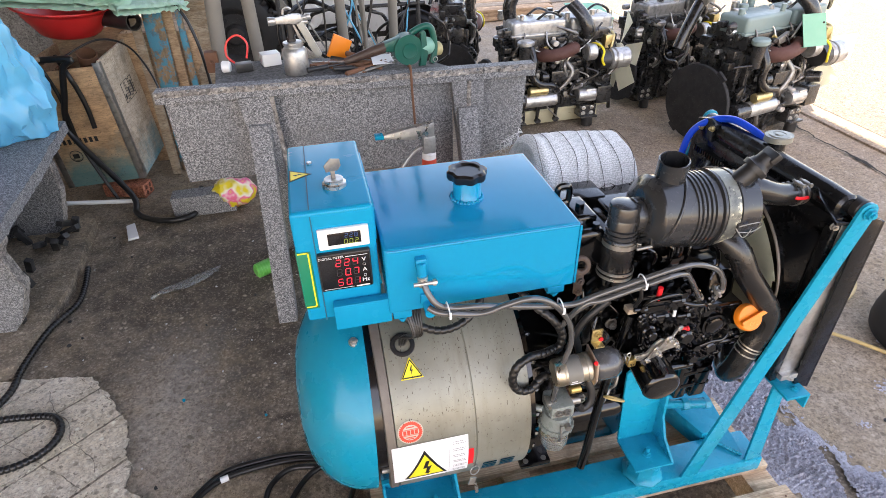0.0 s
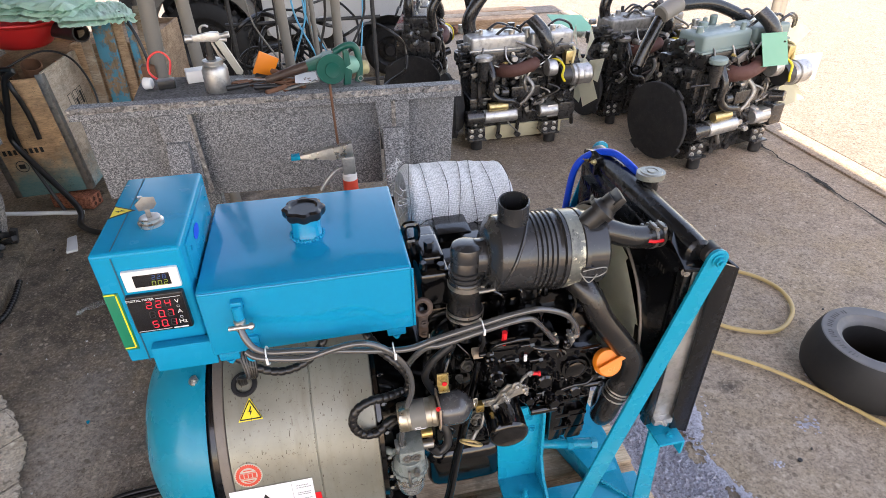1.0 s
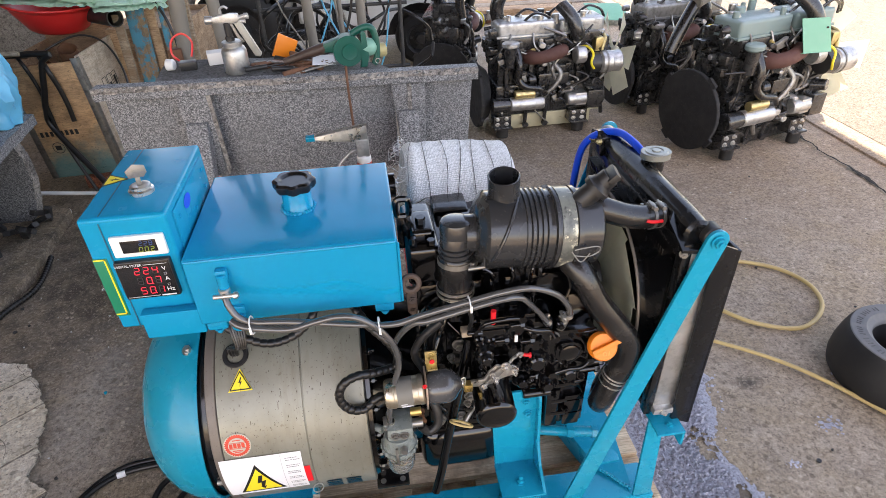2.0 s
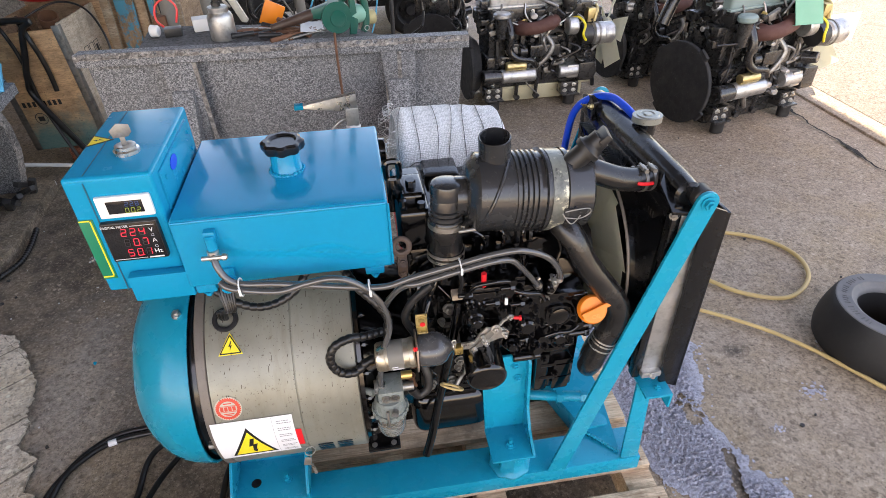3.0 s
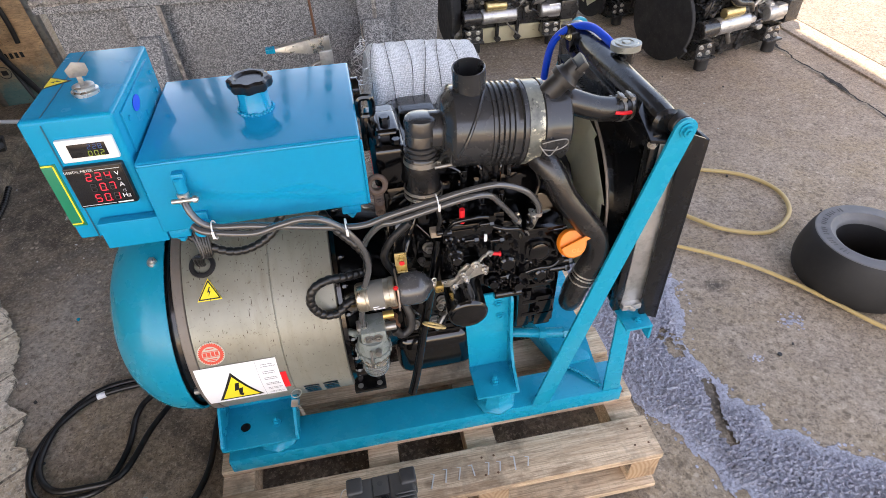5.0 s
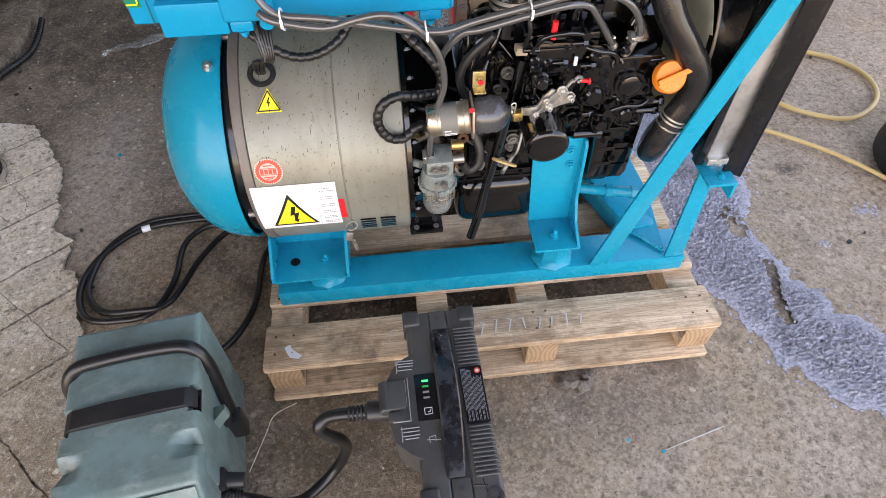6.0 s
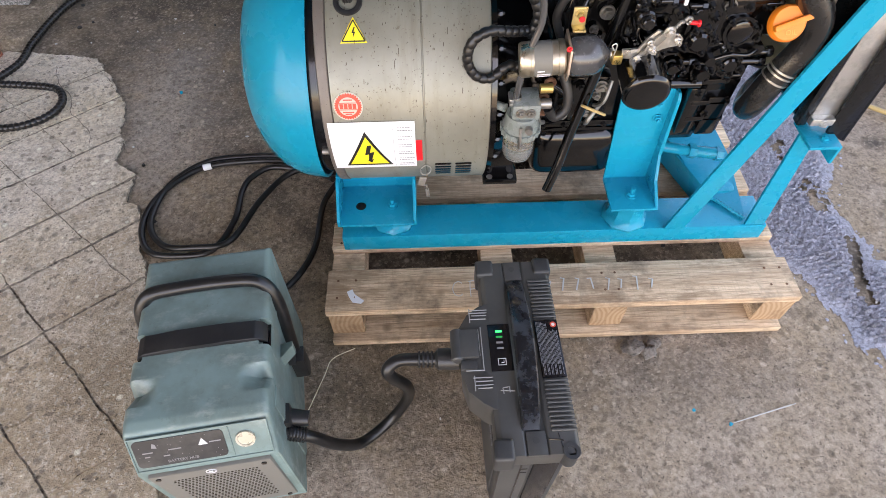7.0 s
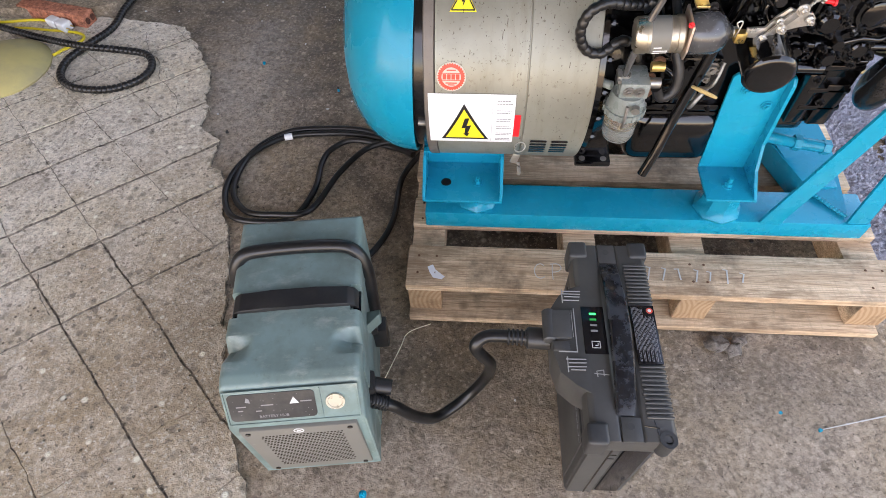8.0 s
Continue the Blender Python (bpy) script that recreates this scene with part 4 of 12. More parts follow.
# scratched line, flecks of blue paint and a lump of broken concrete by the pallet
bm = B()
for k in range(14):
    a = V(0.832, -0.40, 0.0) + V(0.0113, 0.0028, 0) * k
    w = 0.0005 + 0.0011 * rng.random()
    prism(bm, [(a.x, a.y - w, ground_z(a.x, a.y) + 0.002), (a.x + 0.012, a.y - w + 0.003, ground_z(a.x, a.y) + 0.002), (a.x + 0.012, a.y + w + 0.003, ground_z(a.x, a.y) + 0.002), (a.x, a.y + w, ground_z(a.x, a.y) + 0.002)], (0, 0, 0.001))
solid("floor_scratch", bm, CHALK, "pale scratched line on the floor", "scratch", kind="structure")
bm = B()
for x, y, s in ((0.832, -0.402, 0.004), (0.762, -0.369, 0.003), (-0.33, 0.62, 0.005), (-0.6, 0.75, 0.006)):
    prism(bm, [(x + s * rng.uniform(0.5, 1.3) * math.cos(k), y + s * rng.uniform(0.5, 1.3) * math.sin(k), -0.001) for k in (0, 0.9, 1.8, 2.7, 3.6, 4.5, 5.4)], (0, 0, 0.006))
solid("paint_flecks", bm, FRAME_BLUE, "flecks of blue paint dropped on the floor", "paint", kind="stuff")
bm = B()
for cx, cy, s in ((0.665, -0.212, 0.03), (0.70, -0.228, 0.022), (0.715, -0.205, 0.018)):
    bmesh.ops.create_icosphere(bm, subdivisions=3, radius=s, matrix=Matrix.Translation((cx, cy, 0.0)) @ Matrix.Diagonal((1, 0.7, 0.45, 1)))
for v in bm.verts:
    v.co += V(0.35, 0.3, 0.35) * 0.02 * noise.noise(v.co * 55)
solid("concrete_chunk", bm, YARD, "crumbled pale lump of mortar beside the pallet", "rubble", smooth=False)

# roof over the shed, and two added walls that hold back light
bm = B()
for i in range(37):
    x0 = -3.62 + i * 0.16
    prism(bm, [(x0, -5.0, 4.3), (x0 + 0.08, -5.0, 4.34), (x0 + 0.16, -5.0, 4.3), (x0 + 0.16, -5.0, 4.29), (x0 + 0.08, -5.0, 4.33), (x0, -5.0, 4.29)], (0, 9.4, 0))
solid("ceiling", bm, ROOF_METAL, "corrugated metal shed roof", "roof", kind="structure", smooth=False)
# Out of view; its length sets how much light comes in from the left.
bm = B()
box(bm, (-3.8, -2.2, 0), (-3.6, 3.6, 4.28))
solid("added_wall_west", bm, WALL_PAINT, "unseen wall added to hold back light from the west", "wall", kind="structure")
# Added to close off the bright outside behind the crates.
bm = B()
box(bm, (-3.6, 3.7, -0.01), (-1.38, 3.9, 4.28))
solid("added_wall_north", bm, WALL_PAINT, "wall added to keep the space behind the crates dark", "wall", kind="structure")

# ---- the pallet ----
TOP = 0.122
pallet = thing("wooden_pallet", "rough pine shipping pallet with chalk marks under the generator", "pallet", base=(0.49, 0.18, 0))
for x0, x1 in ((-0.03, 0.045), (0.32, 0.395), (0.565, 0.64), (0.945, 1.02)):
    bm = B()
    box(bm, (x0, -0.162, 0.02), (x1, 0.56, TOP - 0.021), 0.003)
    part("stringer", bm, PALLET_WOOD, pallet)
    bm = B()
    box(bm, (x0 + 0.001, -0.1635, 0.021), (x1 - 0.001, -0.1622, TOP - 0.022), 0.0004)
    part("end_grain", bm, END_GRAIN, pallet, "sawn end with growth rings")
for i, (y0, y1) in enumerate(((-0.165, -0.055), (0.006, 0.086), (0.155, 0.25), (0.325, 0.42), (0.47, 0.57))):
    bm = B()
    box(bm, (-0.034 + 0.003 * (i % 2), y0, TOP - 0.021), (1.024 - 0.004 * (i % 3), y1, TOP - 0.0005 * i), 0.003)
    part("deck_board", bm, PALLET_WOOD, pallet)
for y0, y1 in ((-0.185, -0.085), (0.15, 0.25), (0.47, 0.57)):
    bm = B()
    box(bm, (-0.03, y0, 0.001), (1.015, y1, 0.02), 0.002)
    part("bottom_board", bm, PALLET_WOOD, pallet)
for x0 in (-0.01, 0.03, 0.345, 0.375, 0.59, 0.62, 0.965, 1.0):
    for y in (-0.13, -0.085, 0.022, 0.07):
        bm = B()
        cyl(bm, (x0, y, TOP - 0.002), (x0 + 0.001, y, TOP + 0.001), 0.0028, seg=8)
        part("nail_head", bm, RUST, pallet)
bm = B()
prism(bm, [(0.012, -0.115, TOP + 0.0004), (0.024, -0.109, TOP + 0.0004), (0.03, -0.122, TOP + 0.0004), (0.052, -0.14, TOP + 0.0004), (0.045, -0.147, TOP + 0.0004), (0.026, -0.143, TOP + 0.0004), (0.018, -0.13, TOP + 0.0004)], (0, 0, 0.0008))
part("white_scrap", bm, WHITE_STICKER, pallet, "torn scrap of white paper stuck to the board")
bm = B()
tube(bm, [(0.262 + 0.013 * math.cos(radians(a)), -0.116 + 0.019 * math.sin(radians(a)), TOP + 0.0004) for a in range(50, 320, 20)], 0.0010, 6, 2)
part("chalk_letter", bm, CHALK, pallet)
bm = B()
tube(bm, [(0.289, -0.137, TOP + 0.0004), (0.288, -0.115, TOP + 0.0004), (0.289, -0.096, TOP + 0.0004)], 0.0010, 6, 2)
tube(bm, [(0.284, -0.097, TOP + 0.0004), (0.300, -0.096, TOP + 0.0004), (0.308, -0.105, TOP + 0.0004), (0.302, -0.115, TOP + 0.0004), (0.289, -0.118, TOP + 0.0004)], 0.0010, 6, 4)
part("chalk_letter", bm, CHALK, pallet)
rng = random.Random(2)
for i in range(8):
    x = 0.462 + i * 0.034 + rng.uniform(-0.003, 0.003)
    h = rng.uniform(0.012, 0.019)
    m = pose(x, -0.115 + rng.uniform(-0.006, 0.006), TOP + 0.0006, 0, 0, rng.uniform(-22, 4))
    bm = B()
    box(bm, (-0.0016, -h, 0), (0.0016, h, 0.0005), 0, m)
    box(bm, (-0.009, h - 0.002, 0), (0.0, h, 0.0004), 0, m)
    part("chalk_bar", bm, CHALK, pallet)

# ---- the generator set ----
gen = thing("generator_set", "blue-framed diesel generator set with a black engine, on a pallet", "generator", base=(0.48, 0.245, TOP))


def rails():
    for name, y0, y1 in (("base_rail", 0.0, 0.092), ("base_rail", 0.398, 0.49)):
        bm = B()
        box(bm, (0, y0, TOP + 0.001), (0.982, y1, TOP + 0.05), 0.004)
        part(name, bm, FRAME_BLUE, gen)
    bm = B()
    prism(bm, [(0.862, 0.093, 0.128), (0.93, 0.093, 0.128), (0.945, 0.2, 0.128), (0.945, 0.397, 0.128), (0.80, 0.397, 0.128), (0.805, 0.27, 0.128)], (0, 0, 0.062), 0.003)
    part("cross_beam", bm, FRAME_BLUE, gen)
    bm = B()
    prism(bm, [(0.868, 0.088, TOP + 0.052), (0.932, 0.018, TOP + 0.052), (0.946, 0.2, TOP + 0.072), (0.94, 0.33, TOP + 0.072), (0.81, 0.27, TOP + 0.072)], (0, 0, 0.006))
    plate = part("gusset_plate", bm, FRAME_BLUE, gen)
    bm = B()
    tube(bm, [(0.868, 0.088, TOP + 0.056), (0.888, 0.068, TOP + 0.057), (0.91, 0.042, TOP + 0.056), (0.932, 0.018, TOP + 0.056)], 0.0045, 8, 5, 0.3, 0.008)
    part("weld_bead", bm, FRAME_BLUE, plate, "lumpy painted weld")
    # rear cross tie below the alternator
    bm = B()
    box(bm, (0.02, 0.093, 0.128), (0.09, 0.397, 0.168), 0.004)
    part("cross_beam", bm, FRAME_BLUE, gen)
    # uprights that carry the radiator
    for y0, y1 in ((0.002, 0.009), (0.481, 0.488)):
        bm = B()
        prism(bm, [(0.929, y0, TOP + 0.051), (0.974, y0, TOP + 0.051), (0.958, y0, 0.448), (0.922, y0, 0.448)], (0, y1 - y0, 0), 0.0015)
        part("upright", bm, FRAME_BLUE, gen)
        bm = B()
        box(bm, (0.922, y0 - 0.042, 0.449), (0.984, y0 + 0.035, 0.456), 0.002)
        box(bm, (0.978, y0 - 0.042, 0.412), (0.984, y0 + 0.035, 0.449), 0.002)
        bolt(bm, (0.958, y0 - 0.02, 0.456), (0, 0, 1), 0.007)
        part("bracket", bm, FRAME_BLUE, gen)
    # diagonal flat-bar struts
    for y, sgn in ((-0.0035, -1), (0.4935, 1)):
        bm = B()
        a, b, w = V(0.757, y, TOP + 0.052), V(0.958, y, 0.922), 0.021
        d = (b - a).normalized()
        s = V(d.z, 0, -d.x)
        pts = [a + s * w * 0.6 + V(0.012, 0, 0), b + s * w]
        pts += [b + d * w * math.sin(k * math.pi / 8) + s * w * math.cos(k * math.pi / 8) for k in range(1, 8)]
        pts += [b - s * w, a - s * w * 0.95]
        prism(bm, [p - V(0, 0.003, 0) for p in pts], (0, 0.007, 0), 0.0012)
        strut = part("strut", bm, FRAME_BLUE, gen)
        bm = B()
        bolt(bm, (b.x, y + sgn * 0.0045, b.z), (0, sgn, 0), 0.010, 0.009)
        part("bolt", bm, FRAME_BLUE, strut)
        bm = B()
        for k in range(6):
            bmesh.ops.create_icosphere(bm, subdivisions=1, radius=0.006, matrix=Matrix.Translation((0.745 + k * 0.0085, y + 0.004, TOP + 0.053)))
        part("weld_bead", bm, FRAME_BLUE, strut, "lumpy painted weld")


def engine_mounts():
    # engine foot, front and back
    for y, sgn in ((0.04, 1), (0.45, -1)):
        yb = y + sgn * 0.05
        bm = B()
        ya = y - sgn * 0.046
        box(bm, (0.600, min(ya, yb), 0.244), (0.704, max(ya, yb), 0.251), 0.002)
        lo, hi = min(yb, yb + sgn * 0.007), max(yb, yb + sgn * 0.007)
        prism(bm, [(0.602, lo, 0.246), (0.700, lo, 0.246), (0.697, lo, 0.488), (0.690, lo, 0.497), (0.596, lo, 0.497), (0.588, lo, 0.488)], (0, hi - lo, 0), 0.0015)
        prism(bm, [(0.697, yb, 0.25), (0.697, ya, 0.25), (0.697, yb - sgn * 0.045, 0.285), (0.695, yb - sgn * 0.022, 0.34), (0.692, yb - sgn * 0.020, 0.485), (0.692, yb - sgn * 0.012, 0.497), (0.692, yb, 0.497)], (0.007, 0, 0), 0.0015)
        br = part("mount_bracket", bm, FRAME_BLUE, gen)
        bm = B()
        bolt(bm, (0.652, y - sgn * 0.006, 0.251), (0, 0, 1), 0.009, 0.011)
        cyl(bm, (0.652, y - sgn * 0.006, 0.25), (0.652, y - sgn * 0.006, 0.275), 0.005, seg=12)
        part("bolt", bm, FRAME_BLUE, br)
        for bx, bz in ((0.622, 0.462), (0.668, 0.465), (0.674, 0.425)):
            bm = B()
            bolt(bm, (bx, yb - sgn * 0.001, bz), (0, -sgn, 0), 0.008, 0.007)
            part("bolt", bm, FRAME_BLUE, br)
        bm = B()
        lathe(bm, [(0, 0), (0, 0.052), (0.006, 0.053), (0.012, 0.048), (0.030, 0.041), (0.052, 0.040), (0.066, 0.043), (0.070, 0.040), (0.070, 0)], (0.655, y, TOP + 0.051), (0.655, y, 0.4), 8)
        part("rubber_mount", bm, FRAME_BLUE, gen, "painted-over rubber mount")
    # alternator feet
    for y0, sgn in ((0.004, 1), (0.486, -1)):
        bm = B()
        ya, yb = y0, y0 + sgn * 0.125
        lo, hi = min(ya, yb), max(ya, yb)
        box(bm, (0.0, lo, 0.204), (0.168, hi, 0.211), 0.002)
        box(bm, (0.0, min(yb, yb - sgn * 0.007), 0.206), (0.168, max(yb, yb - sgn * 0.007), 0.279), 0.002)
        foot = part("alternator_foot", bm, FRAME_BLUE, gen)
        for x in (-0.004, 0.166):
            bm = B()
            prism(bm, [(x, ya, 0.206), (x, yb, 0.206), (x, yb, 0.283), (x, ya + sgn * 0.07, 0.279), (x, ya, 0.225)], (0.007, 0, 0), 0.0015)
            part("foot_cheek", bm, FRAME_BLUE, foot)
        bm = B()
        box(bm, (-0.004, min(ya + sgn * 0.08, yb), 0.276), (0.173, max(ya + sgn * 0.08, yb), 0.283), 0.002)
        part("foot_top", bm, FRAME_BLUE, foot)
        bm = B()
        bolt(bm, (0.118, y0 + sgn * 0.055, 0.211), (0, 0, 1), 0.009, 0.011)
        cyl(bm, (0.118, y0 + sgn * 0.055, 0.21), (0.118, y0 + sgn * 0.055, 0.232), 0.005, seg=12)
        part("bolt", bm, FRAME_BLUE, foot)
        bm = B()
        cyl(bm, (0.046, y0 + sgn * 0.055, 0.2115), (0.046, y0 + sgn * 0.055, 0.2118), 0.0115, seg=20)
        part("bolt_hole", bm, SCREEN_BLACK, foot, "open dark bolt hole")
        for bx in (0.02, 0.15):
            bm = B()
            box(bm, (bx - 0.008, y0 + sgn * 0.1 - 0.006, 0.283), (bx + 0.008, y0 + sgn * 0.1 + 0.006, 0.290), 0.002)
            part("weld_tab", bm, FRAME_BLUE, foot)
        bm = B()
        lathe(bm, [(0, 0), (0, 0.05), (0.006, 0.051), (0.012, 0.046), (0.03, 0.040), (0.03, 0)], (0.118, y0 + sgn * 0.045, TOP + 0.051), (0.118, y0 + sgn * 0.045, 0.4), 8)
        part("rubber_mount", bm, FRAME_BLUE, gen, "painted-over rubber mount")


AY, AZ = 0.245, 0.465


def on_drum(x, ang, r):
    """A point on the alternator drum; ang 0 faces the front, 90 is the top."""
    a = radians(ang)
    return V(x, AY - r * math.cos(a), AZ + r * math.sin(a))


def curved_patch(bm, x0, x1, a0, a1, r, th=0.0006, n=14):
    """A sticker bent round the drum."""
    rows = []
    for i in range(n + 1):
        a = a0 + (a1 - a0) * i / n
        rows.append([bm.verts.new(on_drum(x, a, r + th)) for x in (x0, x1)])
    for p, q in zip(rows, rows[1:]):
        bm.faces.new((p[0], p[1], q[1], q[0]))
    return bm


def drum_shape(bm, pts, r):
    """A flat outline (x, degrees) laid on the drum, in strips so that it follows the curve."""
    area = sum(a[0] * b[1] - b[0] * a[1] for a, b in zip(pts, pts[1:] + pts[:1]))
    pts = pts if area > 0 else pts[::-1]
    a = math.floor(min(p[1] for p in pts))
    while a < max(p[1] for p in pts):
        piece = clip_convex(pts, [(-9, a), (9, a), (9, a + 1.5), (-9, a + 1.5)])
        if len(piece) > 2:
            bm.faces.new([bm.verts.new(on_drum(x, b, r)) for x, b in piece])
        a += 1.5
    return bm


def sticker_bars(bm, x0, x1, a0, a1, rows, seed, R, lift):
    """Short print bars in rows on the drum, broken like small type."""
    rng = random.Random(seed)
    for i in range(rows):
        a = a0 + (a1 - a0) * (i + 0.5) / rows
        x = x0
        end = x1 - rng.uniform(0, 0.2) * (x1 - x0)
        while x < end - 0.002:
            w = rng.uniform(0.0025, 0.006)
            curved_patch(bm, x, min(x + w, end), a - 0.22, a + 0.22, R, lift, 1)
            x += w + 0.0009
    return bm


def alternator():
    R = 0.245
    bm = B()
    lathe(bm, [(0, 0), (0, R), (0.1625, R), (0.1635, R - 0.002), (0.1655, R - 0.002), (0.1665, R + 0.001), (0.284, R + 0.001), (0.286, R - 0.003), (0.286, 0)], (0.035, AY, AZ), (1, AY, AZ), 96)
    drum = part("alternator_drum", bm, ALT_STEEL, gen, "champagne painted steel alternator drum spotted with dirt")
    bm = B()
    lathe(bm, [(0, 0), (0, R - 0.002), (0.002, R + 0.001), (0.0185, R + 0.001), (0.0205, R - 0.002), (0.0205, 0)], (0.0135, AY, AZ), (1, AY, AZ), 96)
    part("end_flange", bm, FLANGE_IRON, gen, "bare worn iron flange ring")
    bm = B()
    lathe(bm, [(0, R - 0.06), (0, R - 0.018), (0.028, R - 0.018), (0.028, R - 0.06)], (-0.014, AY, AZ), (1, AY, AZ), 48)
    part("end_bell_core", bm, SCREEN_BLACK, gen)
    # pressed end cover with a thin turned rim
    bm = B()
    D = 0.239
    dome = [(0.002, D - 0.004), (0.0025, D + 0.001), (0.0, D + 0.002), (-0.006, D + 0.001)]
    for k in range(1, 22):
        a = k / 22 * math.pi / 2
        dome.append((-0.008 - 0.144 * math.sin(a), D * math.cos(a) ** 0.7))
    dome.append((-0.152, 0.0))
    hang = Matrix.Translation((-0.011, AY, AZ)) @ pose(0, 0, 0, 0, 2.2, 0) @ Matrix.Translation((0, -AY, -AZ))  # the cover sits a little out of true
    lathe(bm, dome, (0, AY, AZ), (1, AY, AZ), 80, hang)
    cover = part("end_cover", bm, DOME_BLUE, gen, "glossy blue domed end cover")
    for ang in (65.5, 130, 220):
        bm = B()
        p = hang @ on_drum(-0.018, ang, D - 0.003)
        bolt(bm, p, p - V(p.x, AY, AZ), 0.0085, 0.010)
        part("bolt", bm, STEEL, cover, "zinc cover bolt")
    for ang in (-10, 85, 200):
        bm = B()
        p = on_drum(0.012, ang, R - 0.016)
        cyl(bm, p - V(0.014, 0, 0), p + V(0.004, 0, 0), 0.007, seg=12)
        part("cover_spacer", bm, DULL_STEEL, cover)
    # grommet with a bundle of leads
    d = (on_drum(0, 59.6, 1) - V(0, AY, AZ)).normalized()
    p = on_drum(0.0745, 59.6, R)
    bm = B()
    lathe(bm, [(-0.004, 0.0), (-0.004, 0.014), (0.0035, 0.0165), (0.0045, 0.019), (0.0035, 0.0245), (0.0, 0.0255)], p, p + d, 32)
    part("grommet", bm, RUBBER, drum, "black rubber cable grommet")
    for k in range(6):
        bm = B()
        o = V(0.0035 * (k - 2.5), 0.003 * (k % 2), 0)
        tube(bm, [p + o * 0.6, p + d * 0.014 + o * 0.7, p + d * 0.034 + o + V(0.006, 0, 0.006), V(0.092 + 0.0035 * k, 0.088, 0.725), V(0.086 + 0.005 * k, 0.102, 0.760), V(0.074 + 0.008 * k, 0.13, 0.79)], 0.0028, 8, 6)
        part("lead_wire", bm, LEAD_GREY if k == 1 else CABLE_BLACK, drum)
    # warning label
    bm = B()
    curved_patch(bm, 0.0215, 0.181, -18.2, 10.8, R, 0.0024)
    label = part("warning_label", bm, WHITE_STICKER, drum, "white high-voltage warning label")
    bm = B()
    drum_shape(bm, [(0.0435, -15.8), (0.0875, 6.2), (0.1355, -15.8)], R + 0.0030)
    part("warning_triangle", bm, BLACK_INK, label)
    bm = B()
    drum_shape(bm, [(0.0515, -14.4), (0.0877, 3.4), (0.1275, -14.4)], R + 0.0036)
    part("warning_triangle", bm, YELLOW_STICKER, label)
    bm = B()
    drum_shape(bm, [(0.0890, -1.5), (0.0825, -7.6), (0.0905, -7.0), (0.0885, -11.2), (0.0855, -11.0), (0.0935, -13.4), (0.0985, -10.4), (0.0945, -10.8), (0.1015, -5.4), (0.0925, -6.0), (0.0975, -1.2)], R + 0.0042)
    part("lightning_mark", bm, BLACK_INK, label)
    bm = B()
    curved_patch(bm, 0.1395, 0.1400, -17.4, 10.4, R, 0.0029, 12)
    for a0, a1 in ((5.6, 8.4), (1.0, 3.6), (-3.6, -1.0), (-8.0, -5.6), (-12.4, -10.0), (-16.6, -14.2)):
        sticker_bars(bm, 0.148, 0.178, a1, a0, 2, int(a0 * 10) + 300, R, 0.0030)
    part("print_bar", bm, GREY_INK, label)
    bm = B()
    curved_patch(bm, 0.181, 0.193, -13.5, 0.5, R, 0.0018, 8)
    part("red_tag", bm, RED_MARK, drum)
    # yellow hazard triangle
    bm = B()
    drum_shape(bm, [(0.0595, 43.0), (0.0828, 53.2), (0.1060, 43.0)], R + 0.0016)
    tri = part("hazard_sticker", bm, YELLOW_STICKER, drum, "yellow electric hazard triangle")
    bm = B()
    for a, b in (((0.0630, 43.7), (0.0828, 51.9)), ((0.0828, 51.9), (0.1026, 43.7)), ((0.1026, 43.7), (0.0630, 43.7))):
        pa, pb = on_drum(*a, R + 0.0024), on_drum(*b, R + 0.0024)
        tube(bm, [pa, pb], 0.0011, 6, 1)
    drum_shape(bm, [(0.0838, 49.2), (0.0795, 46.8), (0.0828, 46.8), (0.0815, 44.9), (0.0862, 47.3), (0.0832, 47.3), (0.0858, 49.2)], R + 0.0024)
    part("hazard_outline", bm, BLACK_INK, tri)
    # toothed red seal
    cx, ca = 0.0640, 18.0

    def disc(r, teeth=0.0, k=64):
        return [(cx + (r + (teeth if i % 2 else 0)) * math.cos(i / k * 6.2832), ca + math.degrees((r + (teeth if i % 2 else 0)) * math.sin(i / k * 6.2832) / R)) for i in range(k)]
    bm = B()
    drum_shape(bm, disc(0.0262), R + 0.0014)
    seal = part("round_seal", bm, SEAL_CREAM, drum, "round quality seal with a red toothed ring")
    bm = B()
    drum_shape(bm, disc(0.0225, 0.0024), R + 0.0020)
    part("toothed_ring", bm, RED_INK, seal)
    bm = B()
    drum_shape(bm, disc(0.0172), R + 0.0026)
    part("seal_field", bm, SEAL_CREAM, seal)
    bm = B()
    for k in range(4):
        x0 = cx - 0.0150 + k * 0.0078
        curved_patch(bm, x0, x0 + 0.0062, ca - 0.9, ca + 1.3, R, 0.0032, 2)
    curved_patch(bm, cx - 0.0165, cx + 0.0165, ca + 1.5, ca + 1.8, R, 0.0032, 1)
    curved_patch(bm, cx - 0.0165, cx + 0.0165, ca - 1.4, ca - 1.1, R, 0.0032, 1)
    for a, w in ((2.9, 0.008), (-2.4, 0.010), (-3.2, 0.006)):
        curved_patch(bm, cx - w, cx + w, ca + a - 0.25, ca + a + 0.25, R, 0.0032, 1)
    part("print_bar", bm, RED_INK, seal)
    # slotted vents low on the engine side, punched in two columns
    for row in range(5):
        for col in range(2):
            bm = B()
            x0 = 0.216 + col * 0.041
